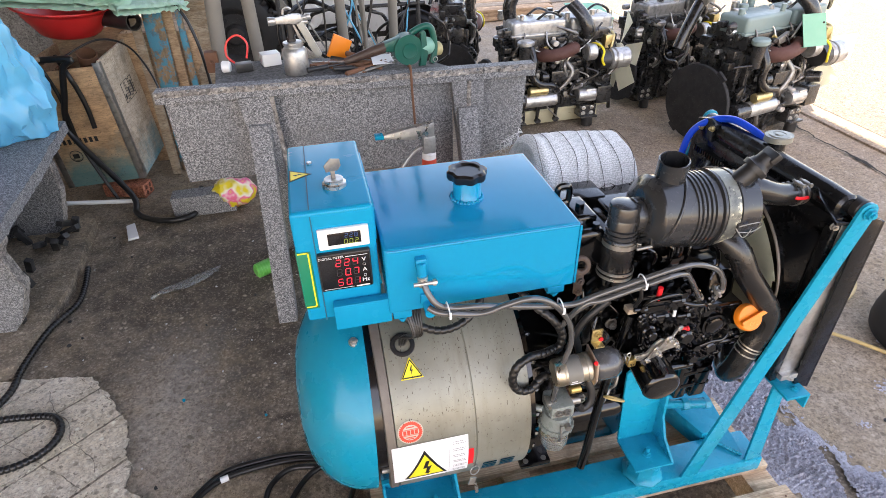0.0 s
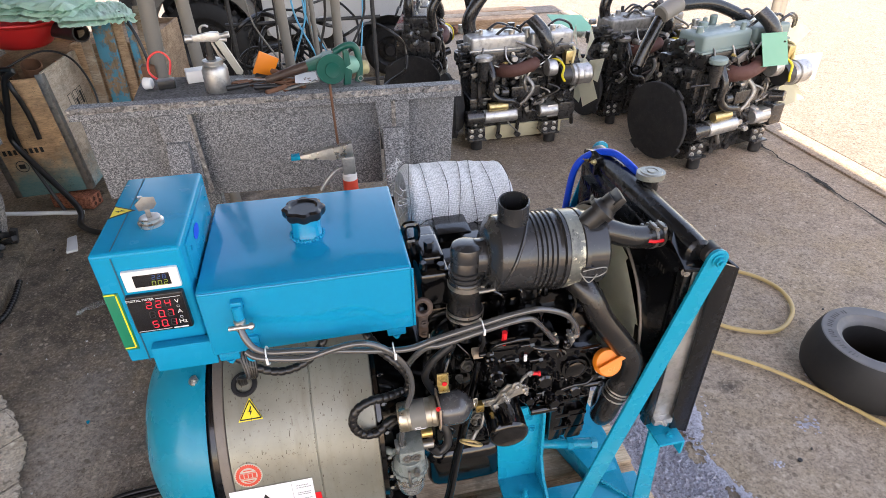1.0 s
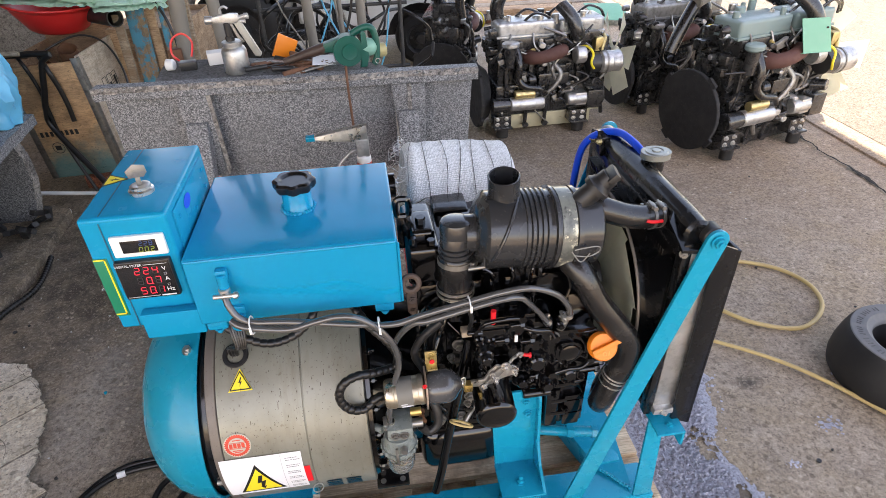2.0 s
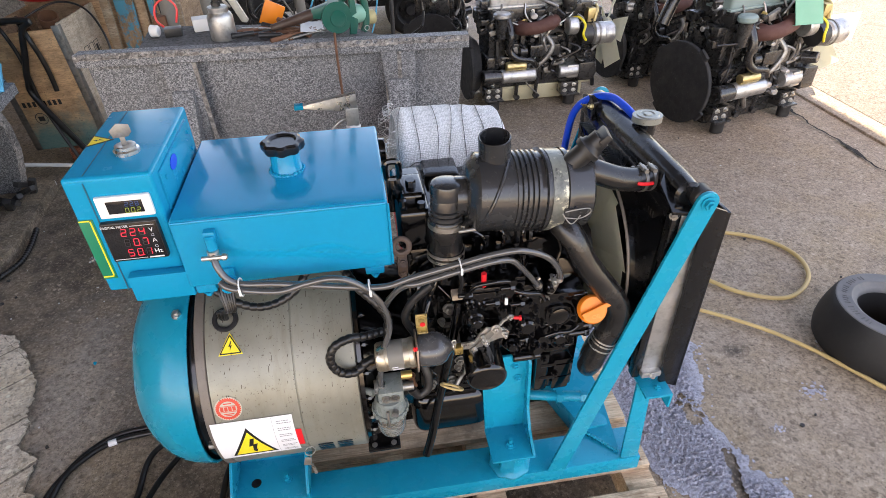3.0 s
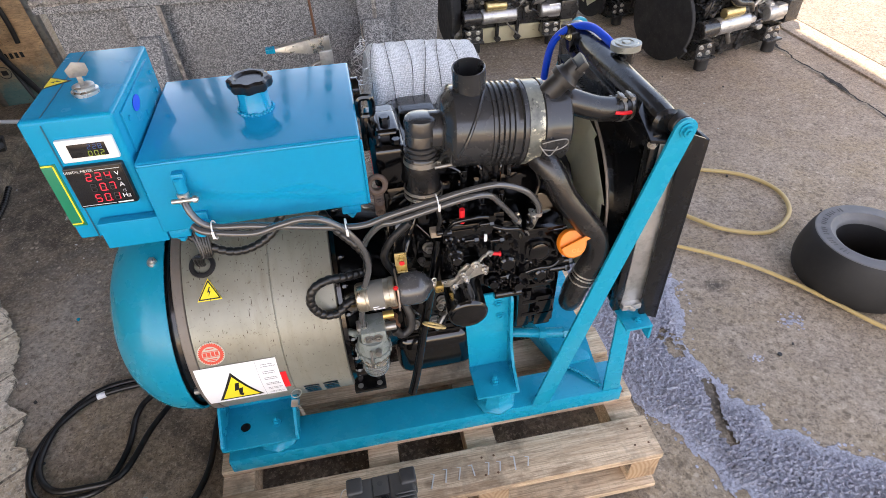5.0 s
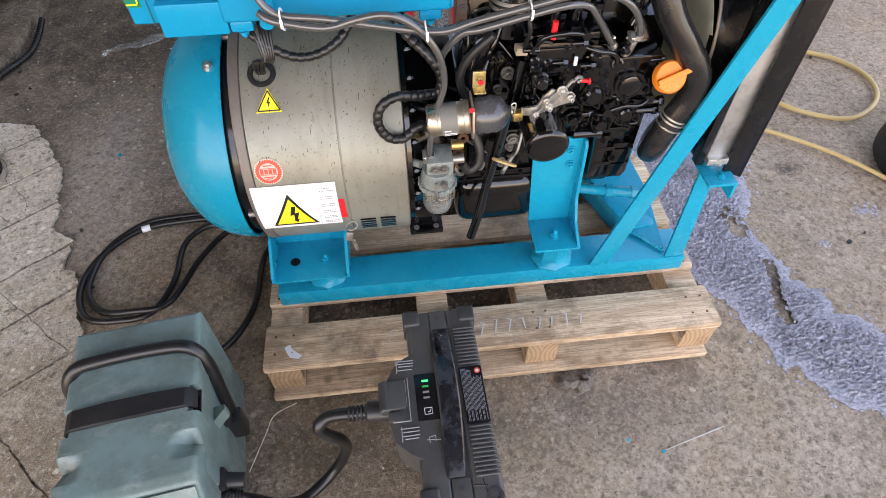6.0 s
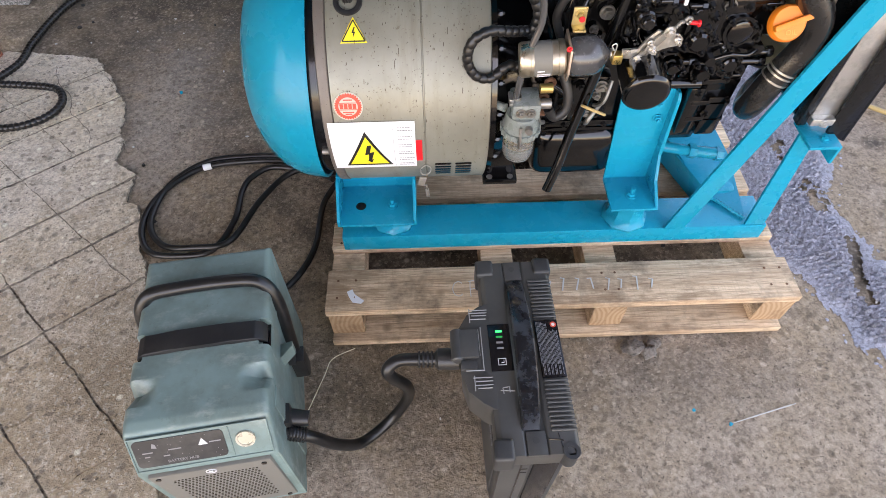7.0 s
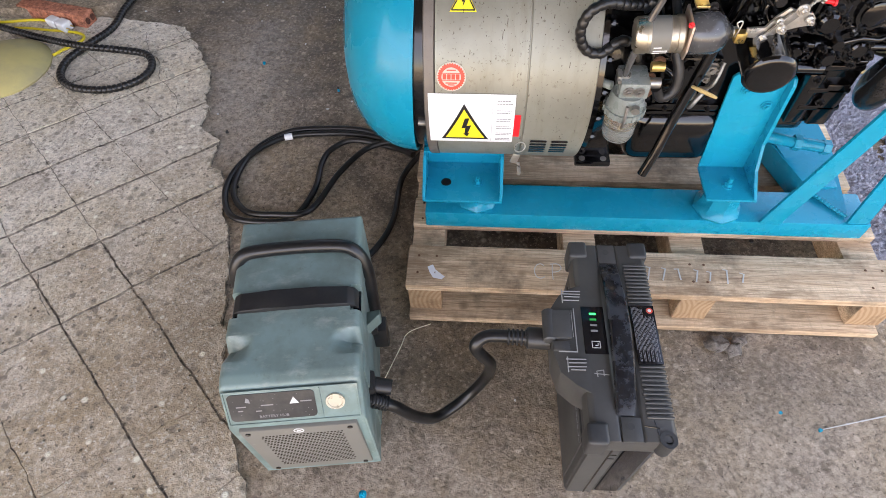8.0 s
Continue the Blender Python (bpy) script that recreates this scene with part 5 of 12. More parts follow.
            drum_shape(bm, [(x0, -17.2 - row * 2.9), (x0 + 0.0028, -18.1 - row * 2.9), (x0 + 0.031, -18.1 - row * 2.9), (x0 + 0.034, -17.2 - row * 2.9), (x0 + 0.031, -16.3 - row * 2.9), (x0 + 0.0028, -16.3 - row * 2.9)], R + 0.0022)
            part("vent_slot", bm, SCREEN_BLACK, drum)
    # dirt specks, thickest under the tank, and short runs
    bm = B()
    rng = random.Random(8)
    for k in range(260):
        x, a = rng.uniform(0.045, 0.316), rng.triangular(-25, 88, 62)
        s = rng.uniform(0.0006, 0.0020)
        h = math.degrees(s * rng.choice((0.8, 1.0, 1.4, 2.4)) / R)
        drum_shape(bm, [(x, a), (x + s * 0.5, a - h * 0.6), (x + s, a), (x + s * 0.6, a + h)], R + 0.0016)
    for k in range(22):
        x, a = rng.uniform(0.05, 0.31), rng.uniform(20, 80)
        h = rng.uniform(1.0, 3.2)
        drum_shape(bm, [(x, a), (x + 0.0011, a - 0.3), (x + 0.0016, a + h), (x + 0.0006, a + h + 0.2)], R + 0.0016)
    tagged(part("dirt_speck", bm, SPECK_BROWN, drum, "brown specks and runs"), kind="stuff")
    # keys on a wire ring, tied with a tag beside the foot
    bm = B()
    p = on_drum(0.196, -20, R + 0.006)
    torus(bm, p + V(0.002, -0.004, 0.0), (0.3, -1, 0.2), 0.011, 0.0013, 20, 6)
    box(bm, (-0.0075, -0.002, -0.030), (0.0075, 0.002, -0.006), 0.003, Matrix.Translation(p + V(-0.002, -0.012, -0.006)) @ pose(0, 0, 0, 0, 14, 0))
    box(bm, (-0.0032, -0.001, -0.066), (0.0032, 0.001, -0.028), 0.0008, Matrix.Translation(p + V(-0.002, -0.012, -0.006)) @ pose(0, 0, 0, 0, -6, 0))
    for k in range(4):
        box(bm, (0.0030, -0.001, -0.062 + k * 0.006), (0.0046, 0.001, -0.059 + k * 0.006), 0, Matrix.Translation(p + V(-0.002, -0.012, -0.006)) @ pose(0, 0, 0, 0, -6, 0))
    part("spare_keys", bm, STEEL, gen, "small keys on a wire ring")


rails()
engine_mounts()
alternator()


def fuel_tank():
    x0, x1, y0, y1, z0, z1 = 0.05, 0.412, 0.074, 0.386, 0.80, 0.941
    bm = B()
    box(bm, (x0, y0, z0), (x1, y1, z1), 0.006, seg=3)
    tank = part("fuel_tank", bm, TANK_BLUE, gen, "glossy blue welded fuel tank")
    bm = B()
    for a, b in (((x0 + 0.004, y0 - 0.0005, z1 - 0.004), (x1 - 0.004, y0 - 0.0005, z1 - 0.004)), ((x1 + 0.0005, y0, z0 + 0.006), (x1 + 0.0005, y0, z1 - 0.006))):
        n = 14
        tube(bm, [V(a).lerp(V(b), k / n) + V(0, -0.0006 * (k % 2), 0) for k in range(n + 1)], 0.0022, 6, 3)
    part("weld_seam", bm, TANK_BLUE, tank)
    # filler neck and cap
    cx, cy = 0.236, 0.222
    bm = B()
    lathe(bm, [(0, 0.031), (0.004, 0.028), (0.046, 0.026), (0.046, 0)], (cx, cy, z1 - 0.001), (cx, cy, 2), 28)
    neck = part("filler_neck", bm, TANK_BLUE, tank)
    bm = B()
    rng = random.Random(3)
    for k in range(26):
        a = k / 26 * 6.2832
        bmesh.ops.create_icosphere(bm, subdivisions=1, radius=rng.uniform(0.003, 0.006), matrix=Matrix.Translation((cx + 0.030 * math.cos(a), cy + 0.030 * math.sin(a), z1 + 0.001)))
    part("weld_bead", bm, TANK_BLUE, tank, "lumpy painted weld ring")
    bm = B()
    ring_lo, ring_hi, top = [], [], []
    for k in range(64):
        a = k / 64 * 6.2832
        r = 0.0375 + 0.0024 * math.cos(8 * a)
        c, s_ = math.cos(a), math.sin(a)
        ring_lo.append(bm.verts.new((cx + (r - 0.003) * c, cy + (r - 0.003) * s_, z1 + 0.042)))
        ring_hi.append(bm.verts.new((cx + r * c, cy + r * s_, z1 + 0.047)))
        top.append((bm.verts.new((cx + r * c, cy + r * s_, z1 + 0.057)), bm.verts.new((cx + (r - 0.005) * c, cy + (r - 0.005) * s_, z1 + 0.061)), bm.verts.new((cx + 0.026 * c, cy + 0.026 * s_, z1 + 0.061)), bm.verts.new((cx + 0.022 * c, cy + 0.022 * s_, z1 + 0.057))))
    for k in range(64):
        j = (k + 1) % 64
        bm.faces.new((ring_lo[k], ring_lo[j], ring_hi[j], ring_hi[k]))
        bm.faces.new((ring_hi[k], ring_hi[j], top[j][0], top[k][0]))
        for q in range(3):
            bm.faces.new((top[k][q], top[j][q], top[j][q + 1], top[k][q + 1]))
    bm.faces.new([t[3] for t in top])
    bm.faces.new(ring_lo[::-1])
    part("filler_cap", bm, CAP_BLACK, tank, "scalloped black plastic filler cap")
    # drain lug, outlet valve and return stub
    bm = B()
    cyl(bm, (0.112, y0 - 0.012, 0.915), (0.112, y0 - 0.012, 0.885), 0.009, seg=16, bev=0.002)
    box(bm, (0.102, y0 - 0.014, 0.900), (0.122, y0 + 0.003, 0.922), 0.004)
    lug = part("outlet_lug", bm, TANK_BLUE, tank)
    bm = B()
    cyl(bm, (0.112, y0 - 0.016, 0.888), (0.112, y0 - 0.018, 0.868), 0.010, 0.009, seg=16, bev=0.001)
    cyl(bm, (0.094, y0 - 0.026, 0.879), (0.136, y0 - 0.026, 0.879), 0.0042, seg=10)
    cyl(bm, (0.128, y0 - 0.026, 0.879), (0.134, y0 - 0.026, 0.879), 0.0062, seg=8)
    part("valve", bm, STEEL, tank, "plated outlet valve with screw clamp")
    bm = B()
    box(bm, (0.122 - 0.014, y0 - 0.006, 0.815), (0.122 + 0.012, y0 + 0.002, 0.838), 0.004)
    cyl(bm, (0.122, y0, 0.815), (0.122, y0 - 0.03, 0.812), 0.0105, seg=14)
    part("return_stub", bm, TANK_BLUE, tank)
    for x in (0.075, 0.378):
        bm = B()
        box(bm, (x - 0.018, y0 + 0.004, 0.782), (x + 0.018, y0 + 0.05, 0.801), 0.004)
        bolt(bm, (x, y0 + 0.012, 0.782), (0, 0, -1), 0.007, 0.008)
        part("tank_foot", bm, TANK_BLUE, tank)
    # brackets that carry tank and box over the alternator
    for x in (0.07, 0.33):
        for y in (0.30,):
            bm = B()
            box(bm, (x - 0.02, y - 0.003, AZ + 0.235), (x + 0.02, y + 0.003, 0.80), 0.001)
            part("tank_bracket", bm, FRAME_BLUE, gen)


SEGMENTS = {"0": "abcdef", "1": "bc", "2": "abged", "3": "abgcd", "4": "fgbc", "5": "afgcd", "6": "afgedc", "7": "abc", "8": "abcdefg", "9": "abcdfg"}


def digits(text, h, m, material, parent, name):
    """Slanted seven-segment figures in the plane of m, right-aligned at its origin."""
    w, t, pitch = h * 0.6, h * 0.055, h * 1.08
    bm = B()
    chars = []
    for c in text:
        if c == "." and chars:
            chars[-1] += "."
        else:
            chars.append(c)
    for i, c in enumerate(chars):
        x = (i - len(chars)) * pitch
        shape = {"a": (0, h, w, h), "b": (w, h, w, h / 2), "c": (w, h / 2, w, 0), "d": (0, 0, w, 0), "e": (0, h / 2, 0, 0), "f": (0, h, 0, h / 2), "g": (0, h / 2, w, h / 2)}
        for seg in SEGMENTS.get(c[0], ""):
            ax, ay, bx, by = shape[seg]
            g = t * 0.9
            if ay == by:
                lo, hi = (x + ax + g, ay - t), (x + bx - g, ay + t)
            else:
                lo, hi = (x + ax - t, min(ay, by) + g), (x + ax + t, max(ay, by) - g)
            pts = [(lo[0], lo[1]), (hi[0], lo[1]), (hi[0], hi[1]), (lo[0], hi[1])]
            prism(bm, [(px + 0.1 * py, py - h / 2, 0) for px, py in pts], (0, 0, 0.0004), 0, m)
        if len(c) > 1:
            prism(bm, [(x + w + g, -h / 2 - t, 0), (x + w + g + 2 * t, -h / 2 - t, 0), (x + w + g + 2 * t, -h / 2 + t, 0), (x + w + g, -h / 2 + t, 0)], (0, 0, 0.0004), 0, m)
    part(name, bm, material, parent, smooth=False)


def control_box():
    x0, x1, y0, y1, z0, z1 = -0.096, 0.042, 0.10, 0.376, 0.792, 1.020
    bm = B()
    box(bm, (x0, y0, z0), (x1, y1, z1), 0.007, seg=3)
    cb = part("control_box", bm, BOX_BLUE, gen, "blue steel control box with key switch and meters")
    # lid that overlaps the left side, with its seam
    bm = B()
    prism(bm, [(x0 + 0.032, y0 - 0.0015, z0), (x0 + 0.034, y0 - 0.0015, z0), (x0 + 0.034, y0 - 0.0015, z1 - 0.008), (x0 + 0.032, y0 - 0.0015, z1 - 0.008)], (0, 0.001, 0))
    prism(bm, [(x0 + 0.032, y0 + 0.008, z1 + 0.0004), (x0 + 0.034, y0 + 0.008, z1 + 0.0004), (x0 + 0.034, y1 - 0.006, z1 + 0.0004), (x0 + 0.032, y1 - 0.006, z1 + 0.0004)], (0, 0, 0.0004))
    part("lid_seam", bm, SEAM_BLUE, cb)
    bm = B()
    box(bm, (-0.048, y0 - 0.022, z0 - 0.012), (0.055, y0 - 0.002, z0 + 0.042), 0.003)
    part("skirt_panel", bm, BOX_BLUE, cb)
    # right side cover plate with screws and a blue oval badge
    bm = B()
    box(bm, (x1 - 0.001, y0 + 0.03, z0 + 0.14), (x1 + 0.0035, y1 - 0.03, z1 - 0.015), 0.0015)
    side = part("side_cover", bm, BOX_BLUE, cb)
    for y, z in ((0.15, 0.985), (0.33, 0.985), (0.24, 0.95), (0.33, 0.95)):
        bm = B()
        cyl(bm, (x1 + 0.003, y, z), (x1 + 0.006, y, z), 0.004, seg=12)
        part("screw", bm, BOX_BLUE, side)
    bm = B()
    ring = [V(x1 + 0.0042, 0.205 + 0.021 * math.cos(k / 24 * 6.2832), 0.985 + 0.012 * math.sin(k / 24 * 6.2832)) for k in range(24)]
    prism(bm, ring, (0.0006, 0, 0))
    part("oval_badge", bm, BLUE_SLEEVE, side, "small dark blue oval badge")
    # white voltmeter
    mx, mz = -0.013, 0.965
    bm = B()
    f = y0 - 0.006
    box(bm, (mx - 0.043, f, mz - 0.019), (mx + 0.043, y0 + 0.004, mz + 0.021), 0.003)
    bezel = part("white_meter", bm, WHITE_PLASTIC, cb, "small white framed two-line meter")
    bm = B()
    box(bm, (mx - 0.027, f - 0.0008, mz - 0.0105), (mx + 0.029, f + 0.001, mz + 0.0125), 0.0005)
    part("screen", bm, SCREEN_BLACK, bezel)
    digits("228", 0.0075, wall_face(mx + 0.0265, f - 0.0013, mz + 0.0068), LED_BLUE, bezel, "blue_digits")
    digits("00.2", 0.0085, wall_face(mx + 0.0275, f - 0.0013, mz - 0.0048), LED_YELLOW, bezel, "yellow_digits")
    # black digital meter
    mx, mz = -0.017, 0.900
    f = y0 - 0.010
    bm = B()
    box(bm, (mx - 0.0455, f, mz - 0.039), (mx + 0.0455, y0 + 0.003, mz + 0.039), 0.004, seg=3)
    meter = part("digital_meter", bm, BLACK_PLASTIC, cb, "black digital meter with red figures")
    bm = B()
    box(bm, (mx - 0.043, f - 0.0008, mz - 0.0365), (mx + 0.043, f + 0.001, mz + 0.0365), 0.001)
    part("screen", bm, SCREEN_BLACK, meter)
    q = f - 0.0014
    words("DIGITAL METER", 0.0062, wall_face(mx - 0.0225, q, mz + 0.032), WHITE_INK, meter, "meter_title")
    bm = B()
    box(bm, (mx + 0.002, q - 0.0002, mz + 0.0315), (mx + 0.040, q + 0.0003, mz + 0.0323))
    box(bm, (mx - 0.041, q - 0.0002, mz - 0.0335), (mx + 0.012, q + 0.0003, mz - 0.0327))
    box(bm, (mx + 0.015, q - 0.0002, mz - 0.0345), (mx + 0.039, q + 0.0003, mz - 0.0320))
    for zz in (0.011, -0.012):
        for a in (0, 1):
            box(bm, (mx + 0.0305 + a * 0.004, q - 0.0002, mz + zz - 0.002), (mx + 0.0308 + a * 0.004, q + 0.0003, mz + zz + 0.0023))
            box(bm, (mx + 0.0305, q - 0.0002, mz + zz - 0.002 + a * 0.004), (mx + 0.0348, q + 0.0003, mz + zz - 0.0017 + a * 0.004))
    part("meter_lines", bm, WHITE_INK, meter)
    for text, dz in (("224", 0.0205), ("0.7", 0.0), ("50.1", -0.0205)):
        digits("888", 0.0135, wall_face(mx + 0.028, q + 0.0002, mz + dz), DIM_DIGIT, meter, "unlit_digits")
        digits(text, 0.0135, wall_face(mx + 0.028, q - 0.0003, mz + dz), LED_RED, meter, "lit_digits")
    for text, dz, size in (("V", 0.0215, 0.0115), ("A", 0.0005, 0.0115), ("Hz", -0.0215, 0.0115)):
        words(text, size, wall_face(mx + 0.033, q, mz + dz), WHITE_INK, meter, "unit_letter")
    # key switch
    kx, ky = -0.015, 0.185
    bm = B()
    lathe(bm, [(0, 0.021), (0.006, 0.021), (0.008, 0.017), (0.013, 0.017), (0.014, 0.014), (0.012, 0.006), (0.012, 0)], (kx, ky, z1), (kx, ky, 2), 28)
    switch = part("key_switch", bm, STEEL, cb, "chromed key switch")
    bm = B()
    km = pose(kx, ky, z1 + 0.012, 0, 0, 28)
    box(bm, (-0.004, -0.001, 0), (0.004, 0.001, 0.016), 0.0006, km)
    pts = [(-0.016, 0, 0.03), (-0.013, 0, 0.017), (0.010, 0, 0.014), (0.017, 0, 0.021), (0.016, 0, 0.034), (-0.002, 0, 0.040)]
    prism(bm, [V(p) - V(0, 0.001, 0) for p in pts], (0, 0.002, 0), 0.0006, km)
    part("key", bm, DULL_STEEL, switch)
    bm = B()
    cyl(bm, (-0.055, 0.285, z1), (-0.055, 0.285, z1 + 0.004), 0.005, seg=14, bev=0.001)
    part("screw", bm, STEEL, cb)
    # hazard triangle folded over the left edge of the top
    bm = B()
    prism(bm, [(x0 + 0.003, 0.216, z1 + 0.0002), (x0 + 0.044, 0.240, z1 + 0.0002), (x0 + 0.003, 0.264, z1 + 0.0002)], (0, 0, 0.0006))
    hz = part("hazard_sticker", bm, BLACK_INK, cb)
    bm = B()
    prism(bm, [(x0 + 0.006, 0.2215, z1 + 0.0008), (x0 + 0.0375, 0.240, z1 + 0.0008), (x0 + 0.006, 0.2585, z1 + 0.0008)], (0, 0, 0.0004))
    part("hazard_field", bm, YELLOW_STICKER, hz)
    bm = B()
    prism(bm, [(x0 + 0.010, 0.241, z1 + 0.0012), (x0 + 0.017, 0.236, z1 + 0.0012), (x0 + 0.017, 0.240, z1 + 0.0012), (x0 + 0.028, 0.2385, z1 + 0.0012), (x0 + 0.019, 0.2445, z1 + 0.0012), (x0 + 0.019, 0.2415, z1 + 0.0012)], (0, 0, 0.0003))
    part("lightning_mark", bm, BLACK_INK, hz)
    # green panel on the front left with a yellow border
    bm = B()
    box(bm, (x0 + 0.001, y0 - 0.0012, 0.822), (x0 + 0.024, y0 + 0.001, 0.945), 0.0004)
    g = part("green_label", bm, GREEN_STICKER, cb, "green label with a yellow border")
    bm = B()
    box(bm, (x0 + 0.002, y0 - 0.0018, 0.9415), (x0 + 0.021, y0 - 0.001, 0.944))
    box(bm, (x0 + 0.0185, y0 - 0.0018, 0.826), (x0 + 0.021, y0 - 0.001, 0.944))
    box(bm, (x0 + 0.002, y0 - 0.0018, 0.826), (x0 + 0.021, y0 - 0.001, 0.8285))
    part("label_border", bm, YELLOW_STICKER, g)
    bm = B()
    box(bm, (x0 - 0.0012, y0 + 0.004, 0.822), (x0 + 0.001, y0 + 0.13, 0.945), 0.0004)
    part("green_label", bm, GREEN_STICKER, cb, "green label round the corner")


def sq(v):
    """Pushes a circle towards a rounded square."""
    return math.copysign(abs(v) ** 0.6, v)


def engine():
    rng = random.Random(12)
    # flywheel housing
    bm = B()
    lathe(bm, [(0, 0), (0, 0.238), (0.010, 0.240), (0.014, 0.222), (0.05, 0.20), (0.09, 0.18), (0.11, 0.172), (0.11, 0)], (0.3215, AY, AZ), (1, AY, AZ), 40)
    housing = part("flywheel_housing", bm, ENGINE_BLACK, gen)
    for k in range(14):
        bm = B()
        p = on_drum(0.334, -50 + k * 15, 0.226)
        bolt(bm, p, (1, 0, 0), 0.006, 0.008)
        part("bolt", bm, ENGINE_BLACK, housing)
    bm = B()
    prism(bm, [(0.316, 0.052, 0.312), (0.385, 0.052, 0.312), (0.39, 0.052, 0.323), (0.378, 0.06, 0.35), (0.36, 0.06, 0.41), (0.37, 0.06, 0.48), (0.316, 0.06, 0.48)], (0, 0.05, 0), 0.004)
    box(bm, (0.318, 0.034, 0.299), (0.392, 0.10, 0.313), 0.004)
    part("housing_foot", bm, ENGINE_BLACK, housing)
    for x in (0.333, 0.377):
        bm = B()
        cyl(bm, (x, 0.044, 0.3115), (x, 0.044, 0.3145), 0.0065, seg=14)
        part("foot_bolt", bm, DULL_STEEL, housing)
    # crankcase with ribs and side covers
    bm = B()
    box(bm, (0.43, 0.11, 0.40), (0.79, 0.39, 0.60), 0.012)
    box(bm, (0.44, 0.13, 0.59), (0.78, 0.375, 0.79), 0.012)
    block = part("engine_block", bm, ENGINE_BLACK, gen)
    for x in (0.455, 0.49, 0.755):
        bm = B()
        box(bm, (x, 0.095, 0.42), (x + 0.008, 0.14, 0.76), 0.003)
        part("block_rib", bm, ENGINE_BLACK, block)
    bm = B()
    box(bm, (0.43, 0.102, 0.395), (0.80, 0.388, 0.412), 0.004)
    part("block_flange", bm, ENGINE_BLACK, block)
    bm = B()
    box(bm, (0.428, 0.088, 0.256), (0.615, 0.38, 0.392), 0.04, seg=5)
    box(bm, (0.59, 0.12, 0.33), (0.79, 0.37, 0.392), 0.02, seg=3)
    box(bm, (0.432, 0.101, 0.384), (0.80, 0.389, 0.394), 0.003)
    pan = part("oil_pan", bm, ENGINE_BLACK, gen)
    for k in range(9):
        bm = B()
        bolt(bm, (0.445 + k * 0.042, 0.107, 0.384), (0, 0, -1), 0.006, 0.007)
        bolt(bm, (0.445 + k * 0.042, 0.102, 0.403), (0, -1, 0), 0.005, 0.006)
        part("bolt", bm, ENGINE_BLACK, pan)
    # front timing case with ribs and bolts
    bm = B()
    prism(bm, [(0.735, 0.07, 0.40), (0.735, 0.07, 0.60), (0.735, 0.09, 0.76), (0.735, 0.38, 0.78), (0.735, 0.40, 0.40)], (0.062, 0, 0), 0.008)
    case = part("timing_case", bm, ENGINE_BLACK, gen)
    bm = B()
    prism(bm, [(0.69, 0.045, 0.61), (0.70, 0.045, 0.575), (0.725, 0.045, 0.565), (0.755, 0.045, 0.575), (0.775, 0.045, 0.62), (0.775, 0.045, 0.695), (0.765, 0.045, 0.705), (0.70, 0.045, 0.705), (0.69, 0.045, 0.695)], (0, 0.05, 0), 0.006)
    part("gear_cover", bm, ENGINE_BLACK, case)
    bm = B()
    box(bm, (0.684, 0.040, 0.700), (0.782, 0.09, 0.712), 0.003)
    part("cover_rib", bm, ENGINE_BLACK, case)
    bm = B()
    prism(bm, [(0.665, 0.04, 0.575), (0.675, 0.04, 0.56), (0.705, 0.04, 0.558), (0.72, 0.04, 0.575), (0.712, 0.04, 0.598), (0.675, 0.04, 0.60)], (0, 0.05, 0), 0.004)
    part("pump_cover", bm, ENGINE_BLACK, case)
    for z in (0.44, 0.48, 0.53):
        bm = B()
        box(bm, (0.715, 0.058, z), (0.79, 0.075, z + 0.012), 0.004)
        part("case_rib", bm, ENGINE_BLACK, case)
    for lo, hi in (((0.705, 0.06, 0.405), (0.735, 0.09, 0.52)), ((0.745, 0.058, 0.405), (0.785, 0.09, 0.50))):
        bm = B()
        box(bm, lo, hi, 0.006)
        part("case_boss", bm, ENGINE_BLACK, case)
    bm = B()
    cyl(bm, (0.64, 0.03, 0.558), (0.70, 0.032, 0.556), 0.009, seg=16, bev=0.002)
    part("oil_gallery", bm, ENGINE_BLACK, case)
    for x, z in ((0.70, 0.575), (0.70, 0.635), (0.70, 0.695), (0.735, 0.697), (0.768, 0.695), (0.768, 0.64), (0.768, 0.575), (0.735, 0.57), (0.72, 0.545), (0.76, 0.545), (0.75, 0.46), (0.72, 0.51)):
        bm = B()
        bolt(bm, (x, 0.046 if z > 0.56 else 0.062, z), (0, -1, 0), 0.0065, 0.009)
        part("bolt", bm, ENGINE_BLACK, case)
    bm = B()
    for z, x0, x1 in ((0.605, 0.762, 0.812), (0.586, 0.765, 0.806)):
        cyl(bm, (x0, 0.052, z), (x1, 0.052, z), 0.0075, seg=12)
        cyl(bm, (x1 - 0.008, 0.052, z), (x1 + 0.002, 0.052, z), 0.0098, seg=6)
    part("dowel_studs", bm, ENGINE_BLACK, case)
    # injection pump, in stepped blocks
    bm = B()
    box(bm, (0.535, 0.05, 0.605), (0.70, 0.12, 0.735), 0.008)
    box(bm, (0.545, 0.035, 0.69), (0.635, 0.10, 0.752), 0.006)
    box(bm, (0.64, 0.04, 0.645), (0.695, 0.10, 0.72), 0.006)
    box(bm, (0.56, 0.03, 0.605), (0.62, 0.06, 0.66), 0.01)
    box(bm, (0.53, 0.045, 0.735), (0.66, 0.11, 0.762), 0.004)
    for k in range(3):
        cyl(bm, (0.585 + k * 0.036, 0.085, 0.76), (0.585 + k * 0.036, 0.085, 0.80), 0.012, 0.009, seg=14)
    pump = part("injection_pump", bm, ENGINE_BLACK, gen)
    for k in range(22):
        bm = B()
        x, z = rng.uniform(0.54, 0.70), rng.uniform(0.61, 0.74)
